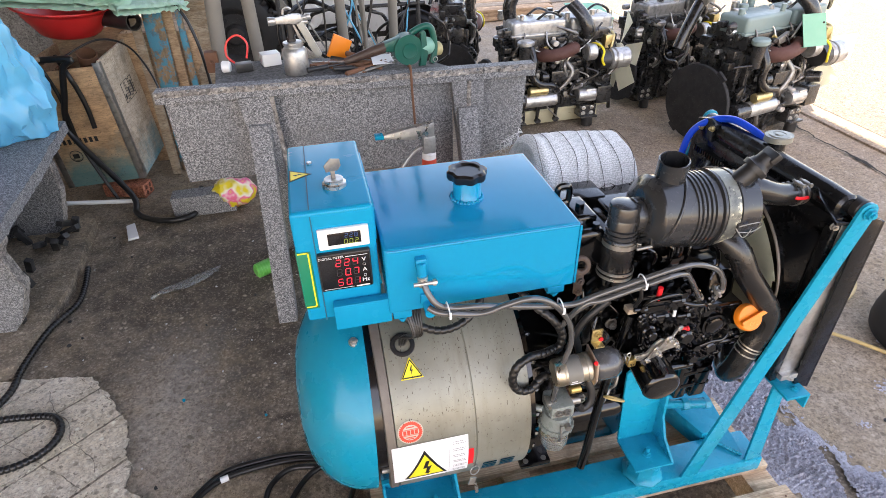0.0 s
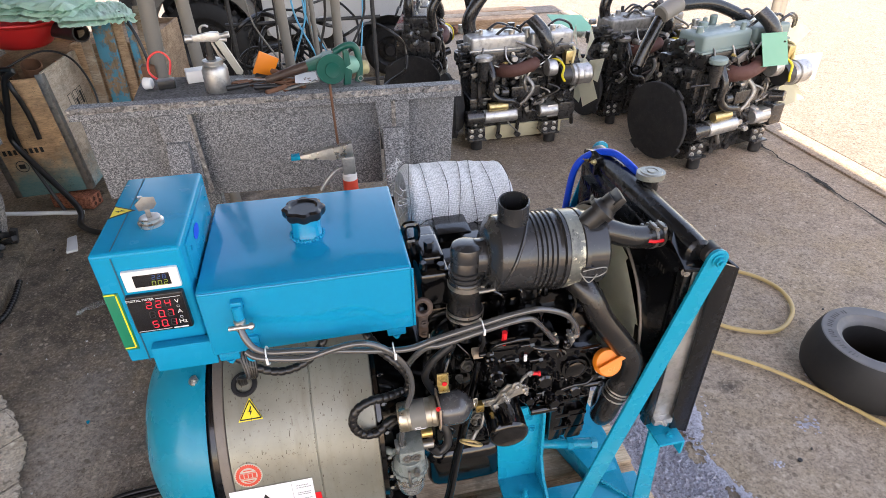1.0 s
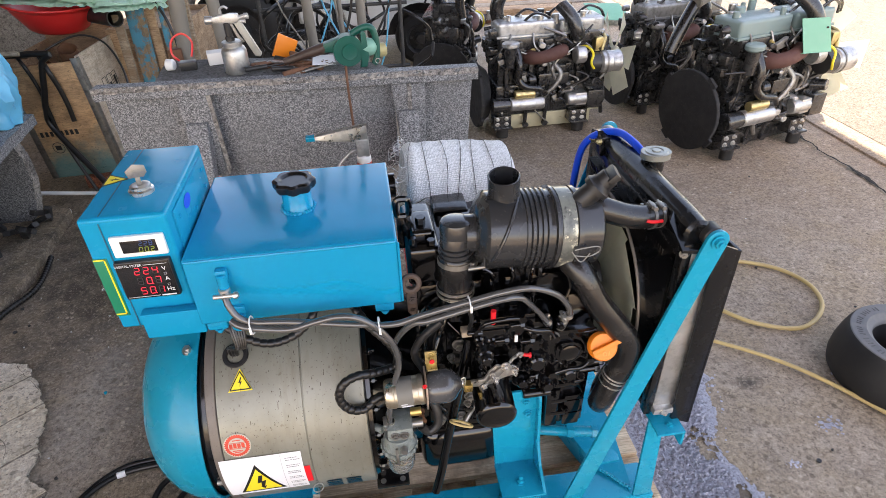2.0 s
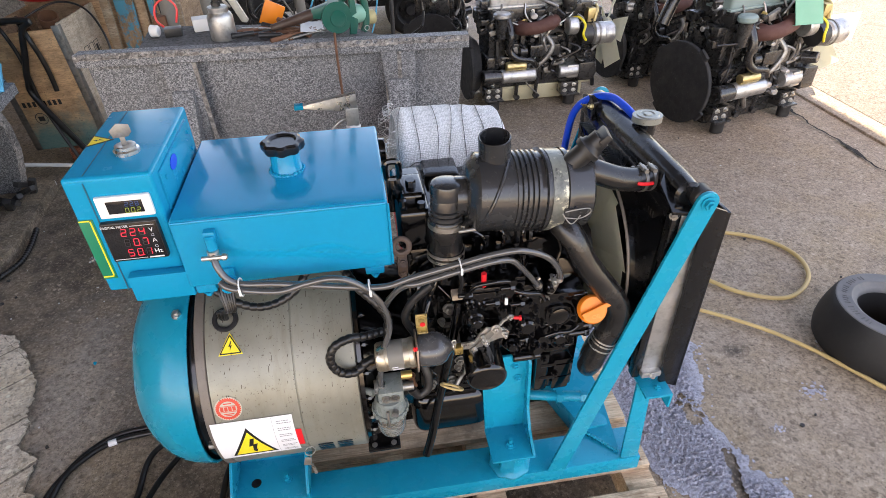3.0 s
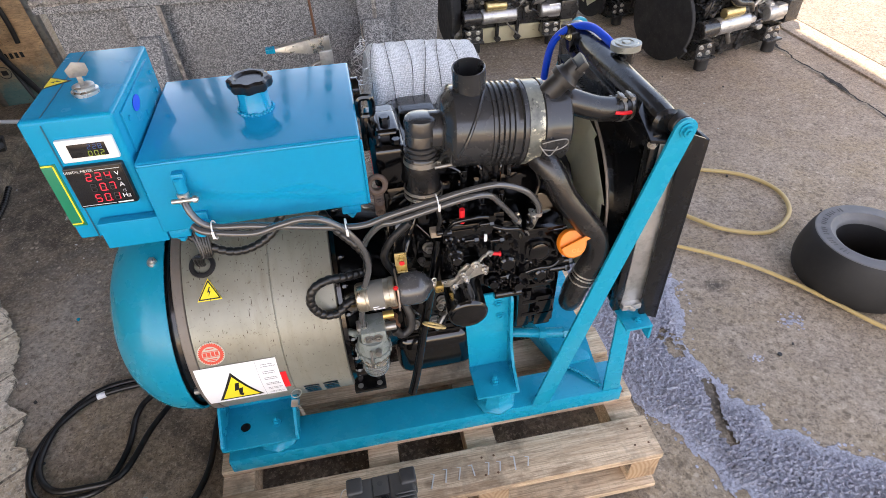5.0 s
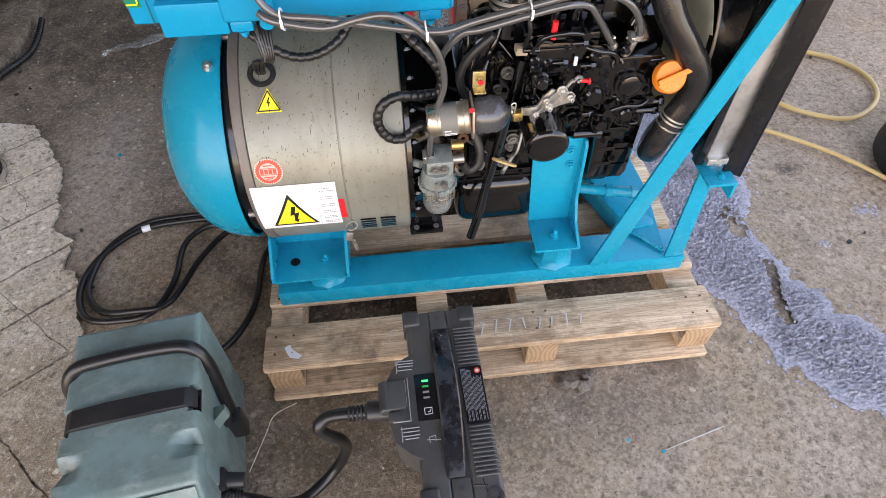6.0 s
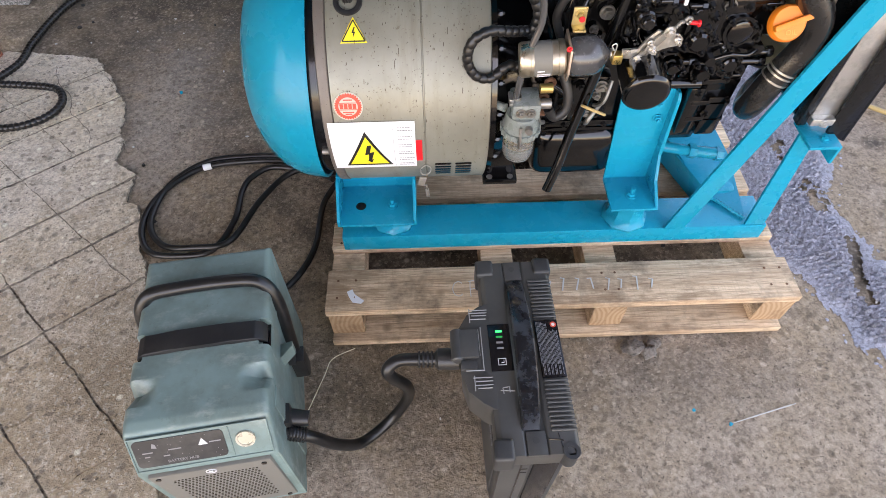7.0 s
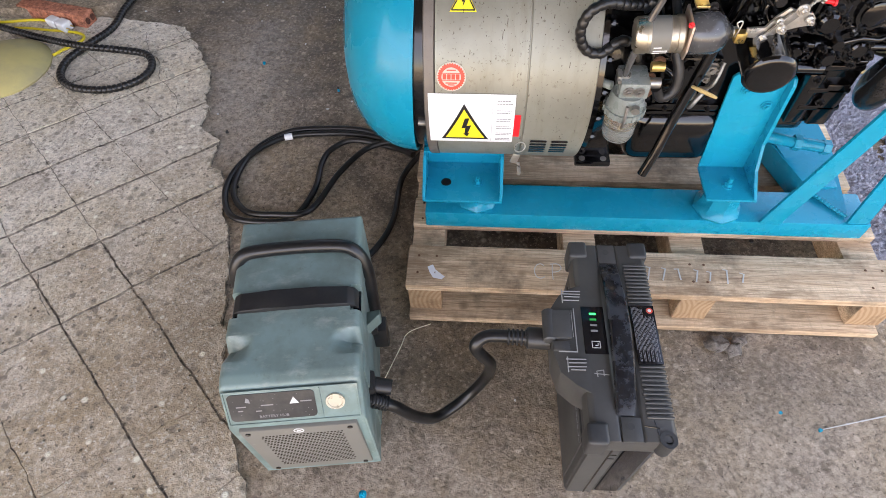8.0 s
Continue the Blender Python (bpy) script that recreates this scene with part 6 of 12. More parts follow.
        y = 0.05 if not (0.545 < x < 0.635 and z > 0.69) else 0.035
        if 0.64 < x < 0.695 and 0.645 < z < 0.72:
            y = 0.04
        bolt(bm, (x, y, z), (0, -1, 0), rng.choice((0.005, 0.006, 0.0075)), rng.uniform(0.006, 0.012))
        part("bolt", bm, ENGINE_BLACK, pump)
    bm = B()
    box(bm, (0.551, 0.03, 0.705), (0.61, 0.036, 0.745), 0.004)
    part("cover_plate", bm, ENGINE_BLACK, pump)
    bm = B()
    cyl(bm, (0.574, 0.03, 0.764), (0.574, 0.028, 0.795), 0.0052, seg=10)
    part("sealed_screw", bm, RED_MARK, pump, "stub with red paint mark")
    bm = B()
    cyl(bm, (0.625, 0.012, 0.6925), (0.642, 0.008, 0.692), 0.0036, seg=10)
    cyl(bm, (0.641, 0.008, 0.692), (0.6445, 0.0075, 0.692), 0.0055, seg=12)
    part("sealed_screw", bm, RED_MARK, pump, "screw with red paint mark")
    bm = B()
    box(bm, (0.616, 0.026, 0.712), (0.622, 0.03, 0.728), 0.0008)
    part("white_tag", bm, WHITE_STICKER, pump, "small white paper tag")
    # governor lever linkage, bare metal
    bm = B()
    cyl(bm, (0.557, 0.045, 0.694), (0.557, 0.006, 0.699), 0.0155, seg=22, bev=0.003)
    cyl(bm, (0.557, 0.006, 0.699), (0.557, -0.007, 0.70), 0.010, seg=14, bev=0.002)
    part("governor_spindle", bm, CAST_BLACK, gen)
    bm = B()
    prism(bm, [(0.527, -0.006, 0.640), (0.525, -0.006, 0.656), (0.552, -0.006, 0.656), (0.560, -0.007, 0.676), (0.574, -0.008, 0.692), (0.585, -0.008, 0.686), (0.609, -0.009, 0.685), (0.618, -0.009, 0.676), (0.616, -0.009, 0.664), (0.598, -0.008, 0.660), (0.580, -0.008, 0.654), (0.556, -0.006, 0.637)], (0, 0.004, 0), 0.001)
    lever = part("governor_lever", bm, STEEL, gen, "bare steel governor lever")
    bm = B()
    prism(bm, [(0.546, -0.013, 0.640), (0.556, -0.013, 0.636), (0.584, -0.014, 0.676), (0.598, -0.014, 0.694), (0.590, -0.014, 0.700), (0.573, -0.014, 0.682)], (0, 0.004, 0), 0.001)
    part("second_lever", bm, DULL_STEEL, lever)
    for x, z, r in ((0.552, 0.642, 0.006), (0.590, 0.692, 0.007), (0.608, 0.675, 0.005), (0.572, 0.660, 0.0055), (0.565, 0.672, 0.0045)):
        bm = B()
        bolt(bm, (x, -0.012, z), (0, -1, 0), r, 0.008)
        part("bolt", bm, STEEL, lever)
    bm = B()
    lev = [(0.598, -0.01, 0.697), (0.606, -0.006, 0.704), (0.612, 0.0, 0.700), (0.618, 0.0, 0.707), (0.626, 0.004, 0.702), (0.622, 0.006, 0.692)]
    tube(bm, lev, 0.0032, 8, 5, 0.25, 0.005)
    part("return_spring", bm, DULL_STEEL, lever)
    bm = B()
    box(bm, (0.512, -0.010, 0.630), (0.529, 0.006, 0.648), 0.003)
    part("clevis", bm, BRASS, lever, "yellowed clevis block")
    bm = B()
    tube(bm, [(0.512, -0.006, 0.656), (0.507, -0.006, 0.664), (0.512, -0.006, 0.668), (0.515, -0.006, 0.662), (0.512, -0.006, 0.640)], 0.0012, 6)
    part("split_pin", bm, STEEL, lever)
    # stop solenoid with a dusty boot
    s0, s1 = V(0.362, 0.016, 0.626), V(0.438, 0.012, 0.633)
    bm = B()
    d = (s1 - s0).normalized()
    h = (s1 - s0).length
    lathe(bm, [(0, 0), (0, 0.026), (0.004, 0.029), (0.018, 0.0295), (0.019, 0.0285), (h - 0.012, 0.0285), (h - 0.011, 0.0298), (h - 0.003, 0.0298), (h, 0.027), (h, 0)], s0, s1, 32)
    sol = part("stop_solenoid", bm, SOLENOID, gen, "champagne plated stop solenoid")
    bm = B()
    pipe(bm, s0 + d * 0.024, s0 + d * 0.054, 0.0290, 0.001, 32)
    label = part("solenoid_label", bm, HUB_GREY, sol, "creased silver label")
    bm = B()
    fm = frame_to(s0, s1)
    for k in range(8):
        a = radians(-170 + 16 * k)
        p = fm @ V(0.0293 * math.cos(a), 0.0293 * math.sin(a), 0.039)
        box(bm, (-0.0003, -0.0011, -0.010), (0.0003, 0.0011, 0.012 if k % 3 else 0.002), 0, Matrix.Translation(p) @ fm.to_3x3().to_4x4() @ pose(0, 0, 0, 0, 0, math.degrees(a)))
    part("print_bar", bm, WHITE_STICKER, label)
    bm = B()
    prism(bm, [(0.4385, -0.016, 0.604), (0.4385, -0.022, 0.622), (0.4385, -0.018, 0.664), (0.4385, 0.036, 0.670), (0.4385, 0.04, 0.604)], (0.0035, 0, 0), 0.0005)
    part("solenoid_flange", bm, FLANGE_PINK, sol)
    bm = B()
    box(bm, (0.443, 0.028, 0.680), (0.466, 0.032, 0.712), 0.003)
    box(bm, (0.444, 0.012, 0.677), (0.465, 0.032, 0.681), 0.001)
    bolt(bm, (0.455, 0.028, 0.700), (0, -1, 0), 0.0065, 0.008)
    brk = part("solenoid_bracket", bm, YELLOW_ZINC, gen, "gold-plated bracket")
    bm = B()
    cyl(bm, (0.455, 0.015, 0.700), (0.455, 0.013, 0.700), 0.005, seg=10)
    part("paint_dot", bm, RED_MARK, brk)
    bm = B()
    bolt(bm, (0.437, -0.012, 0.664), (-0.2, -1, 0.2), 0.0035, 0.004)
    part("bolt", bm, RED_MARK, sol, "nut with red paint mark")
    bm = B()
    b0 = s1 + d * 0.006
    lathe(bm, [(0, 0), (0, 0.029), (0.004, 0.0325), (0.012, 0.034), (0.040, 0.034), (0.052, 0.028), (0.062, 0.014), (0.067, 0.010), (0.067, 0)], b0, b0 + d, 12)
    part("rubber_boot", bm, DUSTY_BOOT, sol, "dusty dark boot")
    bm = B()
    cyl(bm, b0 + d * 0.064, b0 + d * 0.074, 0.0085, seg=14)
    part("plunger", bm, STEEL, sol)
    # small ribs, studs and unions crowded over the near side
    more = random.Random(77)

    def flanged_cover(x, z, y, r, ears, proud, turn):
        """A cast cover: lobed flange with a bolt in each lobe and a domed middle."""
        bm = B()
        out = []
        for k in range(48):
            a = k / 48 * 6.2832
            rr = r * (0.86 + 0.2 * max(0, math.cos(ears * (a - turn))) ** 2)
            out.append((x + rr * math.cos(a), y - 0.005, z + rr * math.sin(a)))
        prism(bm, out, (0, 0.014, 0), 0.0015)
        lathe(bm, [(0, r * 0.68), (proud * 0.6, r * 0.66), (proud, r * 0.5), (proud, 0)], (x, y - 0.005, z), (x, y - 1, z), 24)
        cov = part("flanged_cover", bm, ENGINE_BLACK, pump)
        for k in range(ears):
            a = turn + k / ears * 6.2832
            bm = B()
            bolt(bm, (x + r * 0.88 * math.cos(a), y - 0.005, z + r * 0.88 * math.sin(a)), (0, -1, 0), 0.0048, 0.008)
            part("bolt", bm, ENGINE_BLACK, cov)

    for x, z, y, r, ears, proud, turn in ((0.667, 0.640, 0.041, 0.027, 4, 0.010, 0.5), (0.733, 0.655, 0.042, 0.032, 3, 0.006, 0.3), (0.596, 0.650, 0.028, 0.024, 3, 0.012, 1.0), (0.742, 0.588, 0.046, 0.022, 3, 0.008, 0.9), (0.690, 0.582, 0.036, 0.020, 3, 0.014, 0.1), (0.640, 0.585, 0.046, 0.018, 3, 0.010, 0.7)):
        flanged_cover(x, z, y, r, ears, proud, turn)
    # pipes, studs and unions along the pump
    for pts, r in (([(0.545, 0.03, 0.748), (0.56, 0.022, 0.772), (0.60, 0.022, 0.776), (0.63, 0.03, 0.766)], 0.0042), ([(0.628, 0.032, 0.745), (0.655, 0.024, 0.738), (0.685, 0.028, 0.728), (0.70, 0.036, 0.70)], 0.0048), ([(0.566, 0.02, 0.700), (0.55, 0.016, 0.676), (0.565, 0.014, 0.650), (0.592, 0.016, 0.636)], 0.0036),
                   ([(0.70, 0.034, 0.602), (0.728, 0.03, 0.616), (0.76, 0.034, 0.612), (0.782, 0.045, 0.618)], 0.0050), ([(0.56, 0.05, 0.745), (0.548, 0.036, 0.72), (0.545, 0.03, 0.69), (0.552, 0.03, 0.66)], 0.0040)):
        bm = B()
        tube(bm, pts, r, 10, 6)
        for q in (pts[0], pts[-1]):
            cyl(bm, V(q) - V(0, 0.006, 0), V(q) + V(0, 0.012, 0), r * 1.9, seg=6)
        part("steel_pipe", bm, ENGINE_BLACK, pump)
    for k in range(3):
        bm = B()
        x = 0.585 + k * 0.036
        cyl(bm, (x, 0.075, 0.758), (x, 0.075, 0.772), 0.0135, seg=6, bev=0.001)
        cyl(bm, (x, 0.075, 0.772), (x, 0.075, 0.788), 0.0105, seg=18, bev=0.001)
        cyl(bm, (x, 0.075, 0.788), (x, 0.075, 0.798), 0.0115, seg=6, bev=0.001)
        part("delivery_valve", bm, ENGINE_BLACK, pump)
    for k in range(26):
        bm = B()
        x, z = more.uniform(0.53, 0.775), more.uniform(0.55, 0.755)
        y = 0.047 if x > 0.69 or z < 0.69 else 0.033
        if k % 2 == 0:
            cyl(bm, (x, y + 0.004, z), (x, y - 0.006, z), 0.0095, seg=20, bev=0.003)
            cyl(bm, (x, y - 0.004, z), (x, y - 0.011, z), 0.0055, seg=6, bev=0.0008)
            part("screw_plug", bm, ENGINE_BLACK, pump)
        elif k % 4 == 1:
            cyl(bm, (x - 0.012, y - 0.004, z), (x + 0.014, y - 0.004, z), 0.0045, seg=14, bev=0.0015)
            cyl(bm, (x + 0.008, y - 0.004, z), (x + 0.016, y - 0.004, z), 0.0065, seg=6)
            part("stud", bm, ENGINE_BLACK, pump)
        else:
            box(bm, (x - more.uniform(0.008, 0.016), y - 0.006, z - 0.004), (x + more.uniform(0.008, 0.016), y + 0.008, z + 0.004), 0.0035, seg=3)
            part("cast_rib", bm, ENGINE_BLACK, pump)
    for k in range(26):
        bm = B()
        x, z = more.uniform(0.43, 0.56), more.uniform(0.42, 0.74)
        if k % 2:
            tube(bm, [(x, 0.085, z), (x + more.uniform(-0.02, 0.02), 0.07, z + 0.02), (x + more.uniform(-0.03, 0.03), 0.085, z + more.uniform(0.03, 0.07))], more.uniform(0.003, 0.006), 10)
            part("small_pipe", bm, more.choice((ENGINE_BLACK, ENGINE_BLACK, DULL_STEEL)), block)
        else:
            bolt(bm, (x, 0.088, z), (0, -1, 0), more.uniform(0.006, 0.01), more.uniform(0.008, 0.014))
            part("bolt", bm, more.choice((ENGINE_BLACK, ENGINE_BLACK, DULL_STEEL)), block)
    # spin-on oil filter
    f0, f1 = V(0.570, 0.060, 0.622), V(0.566, -0.060, 0.605)
    h = (f1 - f0).length
    bm = B()
    lathe(bm, [(0, 0), (0, 0.037), (h - 0.012, 0.0385), (h - 0.008, 0.0395), (h - 0.004, 0.0375), (h - 0.001, 0.034), (h, 0.030), (h - 0.0005, 0)], f0, f1, 36)
    flt = part("oil_filter", bm, ENGINE_BLACK, gen, "black spin-on oil filter")
    bm = B()
    fm = frame_to(f0, f1)
    for r in range(3):
        for k in range(9):
            a = radians(60 + 7 * k)
            p = fm @ V(0.0391 * math.cos(a), 0.0391 * math.sin(a), 0.030 + 0.011 * r)
            if (k * 7 + r * 3) % 5:
                box(bm, (-0.0002, -0.0016, -0.0028), (0.0002, 0.0016, 0.0028), 0, Matrix.Translation(p) @ fm.to_3x3().to_4x4() @ pose(0, 0, 0, 0, 0, math.degrees(a)))
    part("print_bar", bm, HUB_GREY, flt)
    # oil filler cap
    bm = B()
    c0, c1 = V(0.792, 0.055, 0.66), V(0.790, 0.008, 0.688)
    d = (c1 - c0).normalized()
    cyl(bm, c0, c0 + d * 0.03, 0.022, seg=20)
    part("oil_filler", bm, ENGINE_BLACK, gen)
    bm = B()
    lathe(bm, [(0, 0), (0, 0.026), (0.003, 0.029), (0.014, 0.029), (0.018, 0.026), (0.018, 0)], c1 - d * 0.018, c1 + d, 32)
    cap = part("oil_cap", bm, ORANGE_PLASTIC, gen, "bright orange oil filler cap")
    bm = B()
    fm = frame_to(c1, c1 + d)
    inv = fm.inverted()
    axis = (inv.to_3x3() @ V(1, 0, 0.42)).normalized()
    ang = math.degrees(math.atan2(axis.y, axis.x))
    box(bm, (-0.027, -0.005, -0.001), (0.034, 0.005, 0.010), 0.003, fm @ pose(0, 0, 0, 0, 0, ang))
    part("grip_bar", bm, ORANGE_PLASTIC, cap)
    right = V(1, 0, 0.08)
    up = d.cross(right).normalized()
    up = up if up.z > 0 else -up
    right = up.cross(d).normalized()
    tm = Matrix((right, up, d)).transposed().to_4x4()
    tm.translation = c1 + d * 0.0005 - up * 0.0145 + right * 0.004
    words("OIL", 0.012, tm, CAP_PRINT, cap, "cap_lettering")
    # head, rocker cover and the crowded top
    bm = B()
    box(bm, (0.445, 0.13, 0.79), (0.78, 0.37, 0.842), 0.008)
    for k in range(6):
        box(bm, (0.46 + k * 0.055, 0.122, 0.796), (0.476 + k * 0.055, 0.14, 0.838), 0.004)
    head = part("cylinder_head", bm, ENGINE_BLACK, gen)
    bm = B()
    box(bm, (0.55, 0.205, 0.832), (0.765, 0.30, 0.858), 0.010, seg=3)
    box(bm, (0.535, 0.195, 0.830), (0.775, 0.31, 0.845), 0.003)
    part("rocker_cover", bm, ENGINE_BLACK, gen)
    bm = B()
    box(bm, (0.428, 0.12, 0.80), (0.492, 0.30, 0.884), 0.012, seg=3)
    box(bm, (0.440, 0.15, 0.875), (0.486, 0.235, 0.902), 0.008, seg=3)
    cyl(bm, (0.462, 0.185, 0.90), (0.462, 0.185, 0.915), 0.010, seg=6)
    cyl(bm, (0.442, 0.14, 0.884), (0.442, 0.14, 0.898), 0.007, seg=12)
    cyl(bm, (0.476, 0.135, 0.884), (0.476, 0.135, 0.894), 0.008, seg=6)
    part("head_end_housing", bm, ENGINE_BLACK, gen)
    bm = B()
    lift = [(0.430 + 0.013 * sq(math.cos(k / 24 * 6.2832)), 0.2, 0.930 + 0.019 * sq(math.sin(k / 24 * 6.2832))) for k in range(25)]
    tube(bm, lift, 0.0065, 8, 2)
    box(bm, (0.417, 0.194, 0.84), (0.444, 0.206, 0.914), 0.002)
    part("lifting_eye", bm, ENGINE_BLACK, gen)
    bm = B()
    torus(bm, (0.430, 0.088, 0.832), (0, -1, 0.35), 0.015, 0.0055, 20, 8)
    box(bm, (0.421, 0.088, 0.762), (0.440, 0.094, 0.822), 0.003)
    bolt(bm, (0.431, 0.087, 0.795), (0, -1, 0.3), 0.007, 0.008)
    bolt(bm, (0.431, 0.087, 0.768), (0, -1, 0.3), 0.006, 0.007)
    part("hook_plate", bm, RUST_DARK, gen, "rusty lifting hook plate")
    for k in range(46):
        bm = B()
        x, y = rng.uniform(0.45, 0.78), rng.uniform(0.10, 0.19)
        z0 = 0.80 if y < 0.13 else 0.842
        r, h = rng.choice((0.006, 0.007, 0.009)), rng.uniform(0.008, 0.03)
        cyl(bm, (x, y, z0 - 0.004), (x, y, z0 + h), r, seg=6, bev=0.001)
        part("nut", bm, ENGINE_BLACK, head)
    for k in range(3):
        x = 0.52 + k * 0.085
        bm = B()
        tube(bm, [(0.585 + k * 0.036, 0.085, 0.80), (0.58 + k * 0.04, 0.082, 0.842), (x, 0.11, 0.862), (x + 0.02, 0.15, 0.862), (x + 0.02, 0.165, 0.85)], 0.0035, 8)
        cyl(bm, (x + 0.02, 0.165, 0.84), (x + 0.02, 0.165, 0.872), 0.009, seg=12)
        part("injector_pipe", bm, ENGINE_BLACK, gen)
    for pts, r in (([(0.53, 0.105, 0.852), (0.57, 0.098, 0.86), (0.62, 0.10, 0.855), (0.64, 0.11, 0.85)], 0.0045), ([(0.655, 0.12, 0.87), (0.69, 0.095, 0.858), (0.72, 0.08, 0.83), (0.735, 0.08, 0.79), (0.72, 0.07, 0.755)], 0.004), ([(0.67, 0.13, 0.872), (0.70, 0.10, 0.868), (0.74, 0.09, 0.85)], 0.004)):
        bm = B()
        tube(bm, pts, r, 8)
        part("leak_pipe", bm, ENGINE_BLACK, gen)
    bm = B()
    prism(bm, [(0.64, 0.09, 0.853), (0.70, 0.09, 0.853), (0.69, 0.16, 0.853), (0.65, 0.16, 0.853)], (0, 0, 0.004), 0.001)
    bolt(bm, (0.672, 0.11, 0.857), (0, 0, 1), 0.008, 0.01)
    part("stay_plate", bm, CAST_BLACK, gen)
    # black masses behind the fuel line: intake run and starter side
    bm = B()
    tube(bm, [(0.50, 0.12, 0.74), (0.47, 0.10, 0.73), (0.455, 0.10, 0.69), (0.46, 0.10, 0.64)], 0.03, 14)
    part("side_casting", bm, CAST_BLACK, gen)
    bm = B()
    box(bm, (0.44, 0.095, 0.60), (0.53, 0.13, 0.70), 0.012)
    part("side_cover", bm, CAST_BLACK, gen)
    bm = B()
    box(bm, (0.45, 0.09, 0.43), (0.56, 0.12, 0.53), 0.01)
    part("side_cover", bm, CAST_BLACK, gen)
    for x, z in ((0.47, 0.50), (0.455, 0.545), (0.505, 0.545), (0.535, 0.49), (0.475, 0.445), (0.52, 0.45), (0.46, 0.71), (0.50, 0.70)):
        bm = B()
        bolt(bm, (x, 0.089, z), (0, -1, 0), rng.choice((0.007, 0.009)), 0.01)
        part("bolt", bm, DULL_STEEL if z < 0.5 else ENGINE_BLACK, gen)
    bm = B()
    for x, z in ((0.427, 0.50), (0.436, 0.535), (0.43, 0.468)):
        torus(bm, (x, 0.07, z), (0, -1, 0), 0.008, 0.004, 16, 8)
    tube(bm, [(0.427, 0.07, 0.50), (0.432, 0.07, 0.485), (0.43, 0.07, 0.468)], 0.006, 8)
    part("brown_links", bm, RUST, gen, "rusty small links")
    # dipstick tube and loop handle
    bm = B()
    tube(bm, [(0.532, 0.045, 0.72), (0.512, 0.042, 0.60), (0.482, 0.025, 0.46), (0.462, 0.005, 0.375), (0.446, -0.008, 0.325)], 0.0095, 12)
    part("drain_tube", bm, ENGINE_BLACK, gen, "thick black breather tube")
    bm = B()
    loop = [V(0.508, 0.008, 0.520) + V(0.022, -0.003, -0.009) * math.cos(k / 16 * 6.2832) + V(0.002, 0.012, -0.009) * math.sin(k / 16 * 6.2832) for k in range(17)]
    tube(bm, loop, 0.0028, 8, 2)
    part("dipstick_grip", bm, YELLOW_HOSE, gen, "dirty yellow dipstick grip")
    # fuel filter / water separator
    fx, fy, ft = 0.378, 0.005, 0.515
    bm = B()
    box(bm, (fx - 0.022, fy - 0.016, ft), (fx + 0.03, fy + 0.04, ft + 0.034), 0.006)
    cyl(bm, (fx - 0.03, fy + 0.01, ft + 0.01), (fx - 0.055, fy + 0.03, ft + 0.006), 0.008, seg=12)
    lathe(bm, [(0, 0), (0, 0.028), (0.024, 0.034), (0.030, 0.034), (0.030, 0)], (fx, fy + 0.004, ft + 0.004), (fx, fy + 0.004, ft - 1), 28)
    sep = part("fuel_filter", bm, FILTER_CAST, gen, "cast fuel filter head with clear bowl")
    bm = B()
    lathe(bm, [(0, 0.032), (0.0, 0.0365), (0.012, 0.0365), (0.012, 0.032)], (fx, fy + 0.004, ft - 0.026), (fx, fy + 0.004, ft - 1), 28)
    for k in range(20):
        a = k / 20 * 6.2832
        box(bm, (0.0355, -0.0025, 0), (0.0385, 0.0025, 0.012), 0.001, Matrix.Translation((fx, fy + 0.004, ft - 0.038)) @ pose(0, 0, 0, 0, 0, math.degrees(a)))
    part("collar_ring", bm, FILTER_CAST, sep)
    bm = B()
    lathe(bm, [(0, 0.031), (0.05, 0.030), (0.062, 0.026), (0.066, 0.014), (0.066, 0), (0.063, 0), (0.063, 0.013), (0.06, 0.024), (0.05, 0.028), (0, 0.029)], (fx, fy + 0.004, ft - 0.037), (fx, fy + 0.004, ft - 1), 28)
    part("clear_bowl", bm, CLEAR_BOWL, sep)
    bm = B()
    cyl(bm, (fx, fy + 0.004, ft - 0.068), (fx, fy + 0.004, ft - 0.040), 0.0235, seg=24)
    part("fuel", bm, FUEL, sep)
    bm = B()
    for k in range(6):
        torus(bm, (fx, fy + 0.004, ft - 0.068 - k * 0.006), (0, 0, 1), 0.0215, 0.002, 24, 6)
    part("strainer_coil", bm, ALUMINIUM, sep)
    bm = B()
    for dx in (-0.006, 0.012):
        bolt(bm, (fx + dx, fy - 0.016, ft + 0.018), (0, -1, 0), 0.0072, 0.006)
    cyl(bm, (fx + 0.028, fy + 0.012, ft + 0.016), (fx + 0.052, fy + 0.012, ft + 0.016), 0.0095, seg=16)
    cyl(bm, (fx + 0.01, fy - 0.03, ft - 0.006), (fx + 0.008, fy - 0.04, ft - 0.006), 0.007, seg=12)
    tube(bm, [(fx - 0.006, fy - 0.034, ft), (fx - 0.006, fy - 0.038, ft - 0.03), (fx - 0.006, fy - 0.033, ft - 0.048)], 0.003, 8)
    part("filter_fitting", bm, DULL_STEEL, sep, "plated unions and screws")
    bm = B()
    cyl(bm, (fx + 0.028, fy + 0.012, ft + 0.05), (fx + 0.05, fy + 0.012, ft + 0.05), 0.0085, seg=16)
    part("brass_union", bm, BRASS, sep)


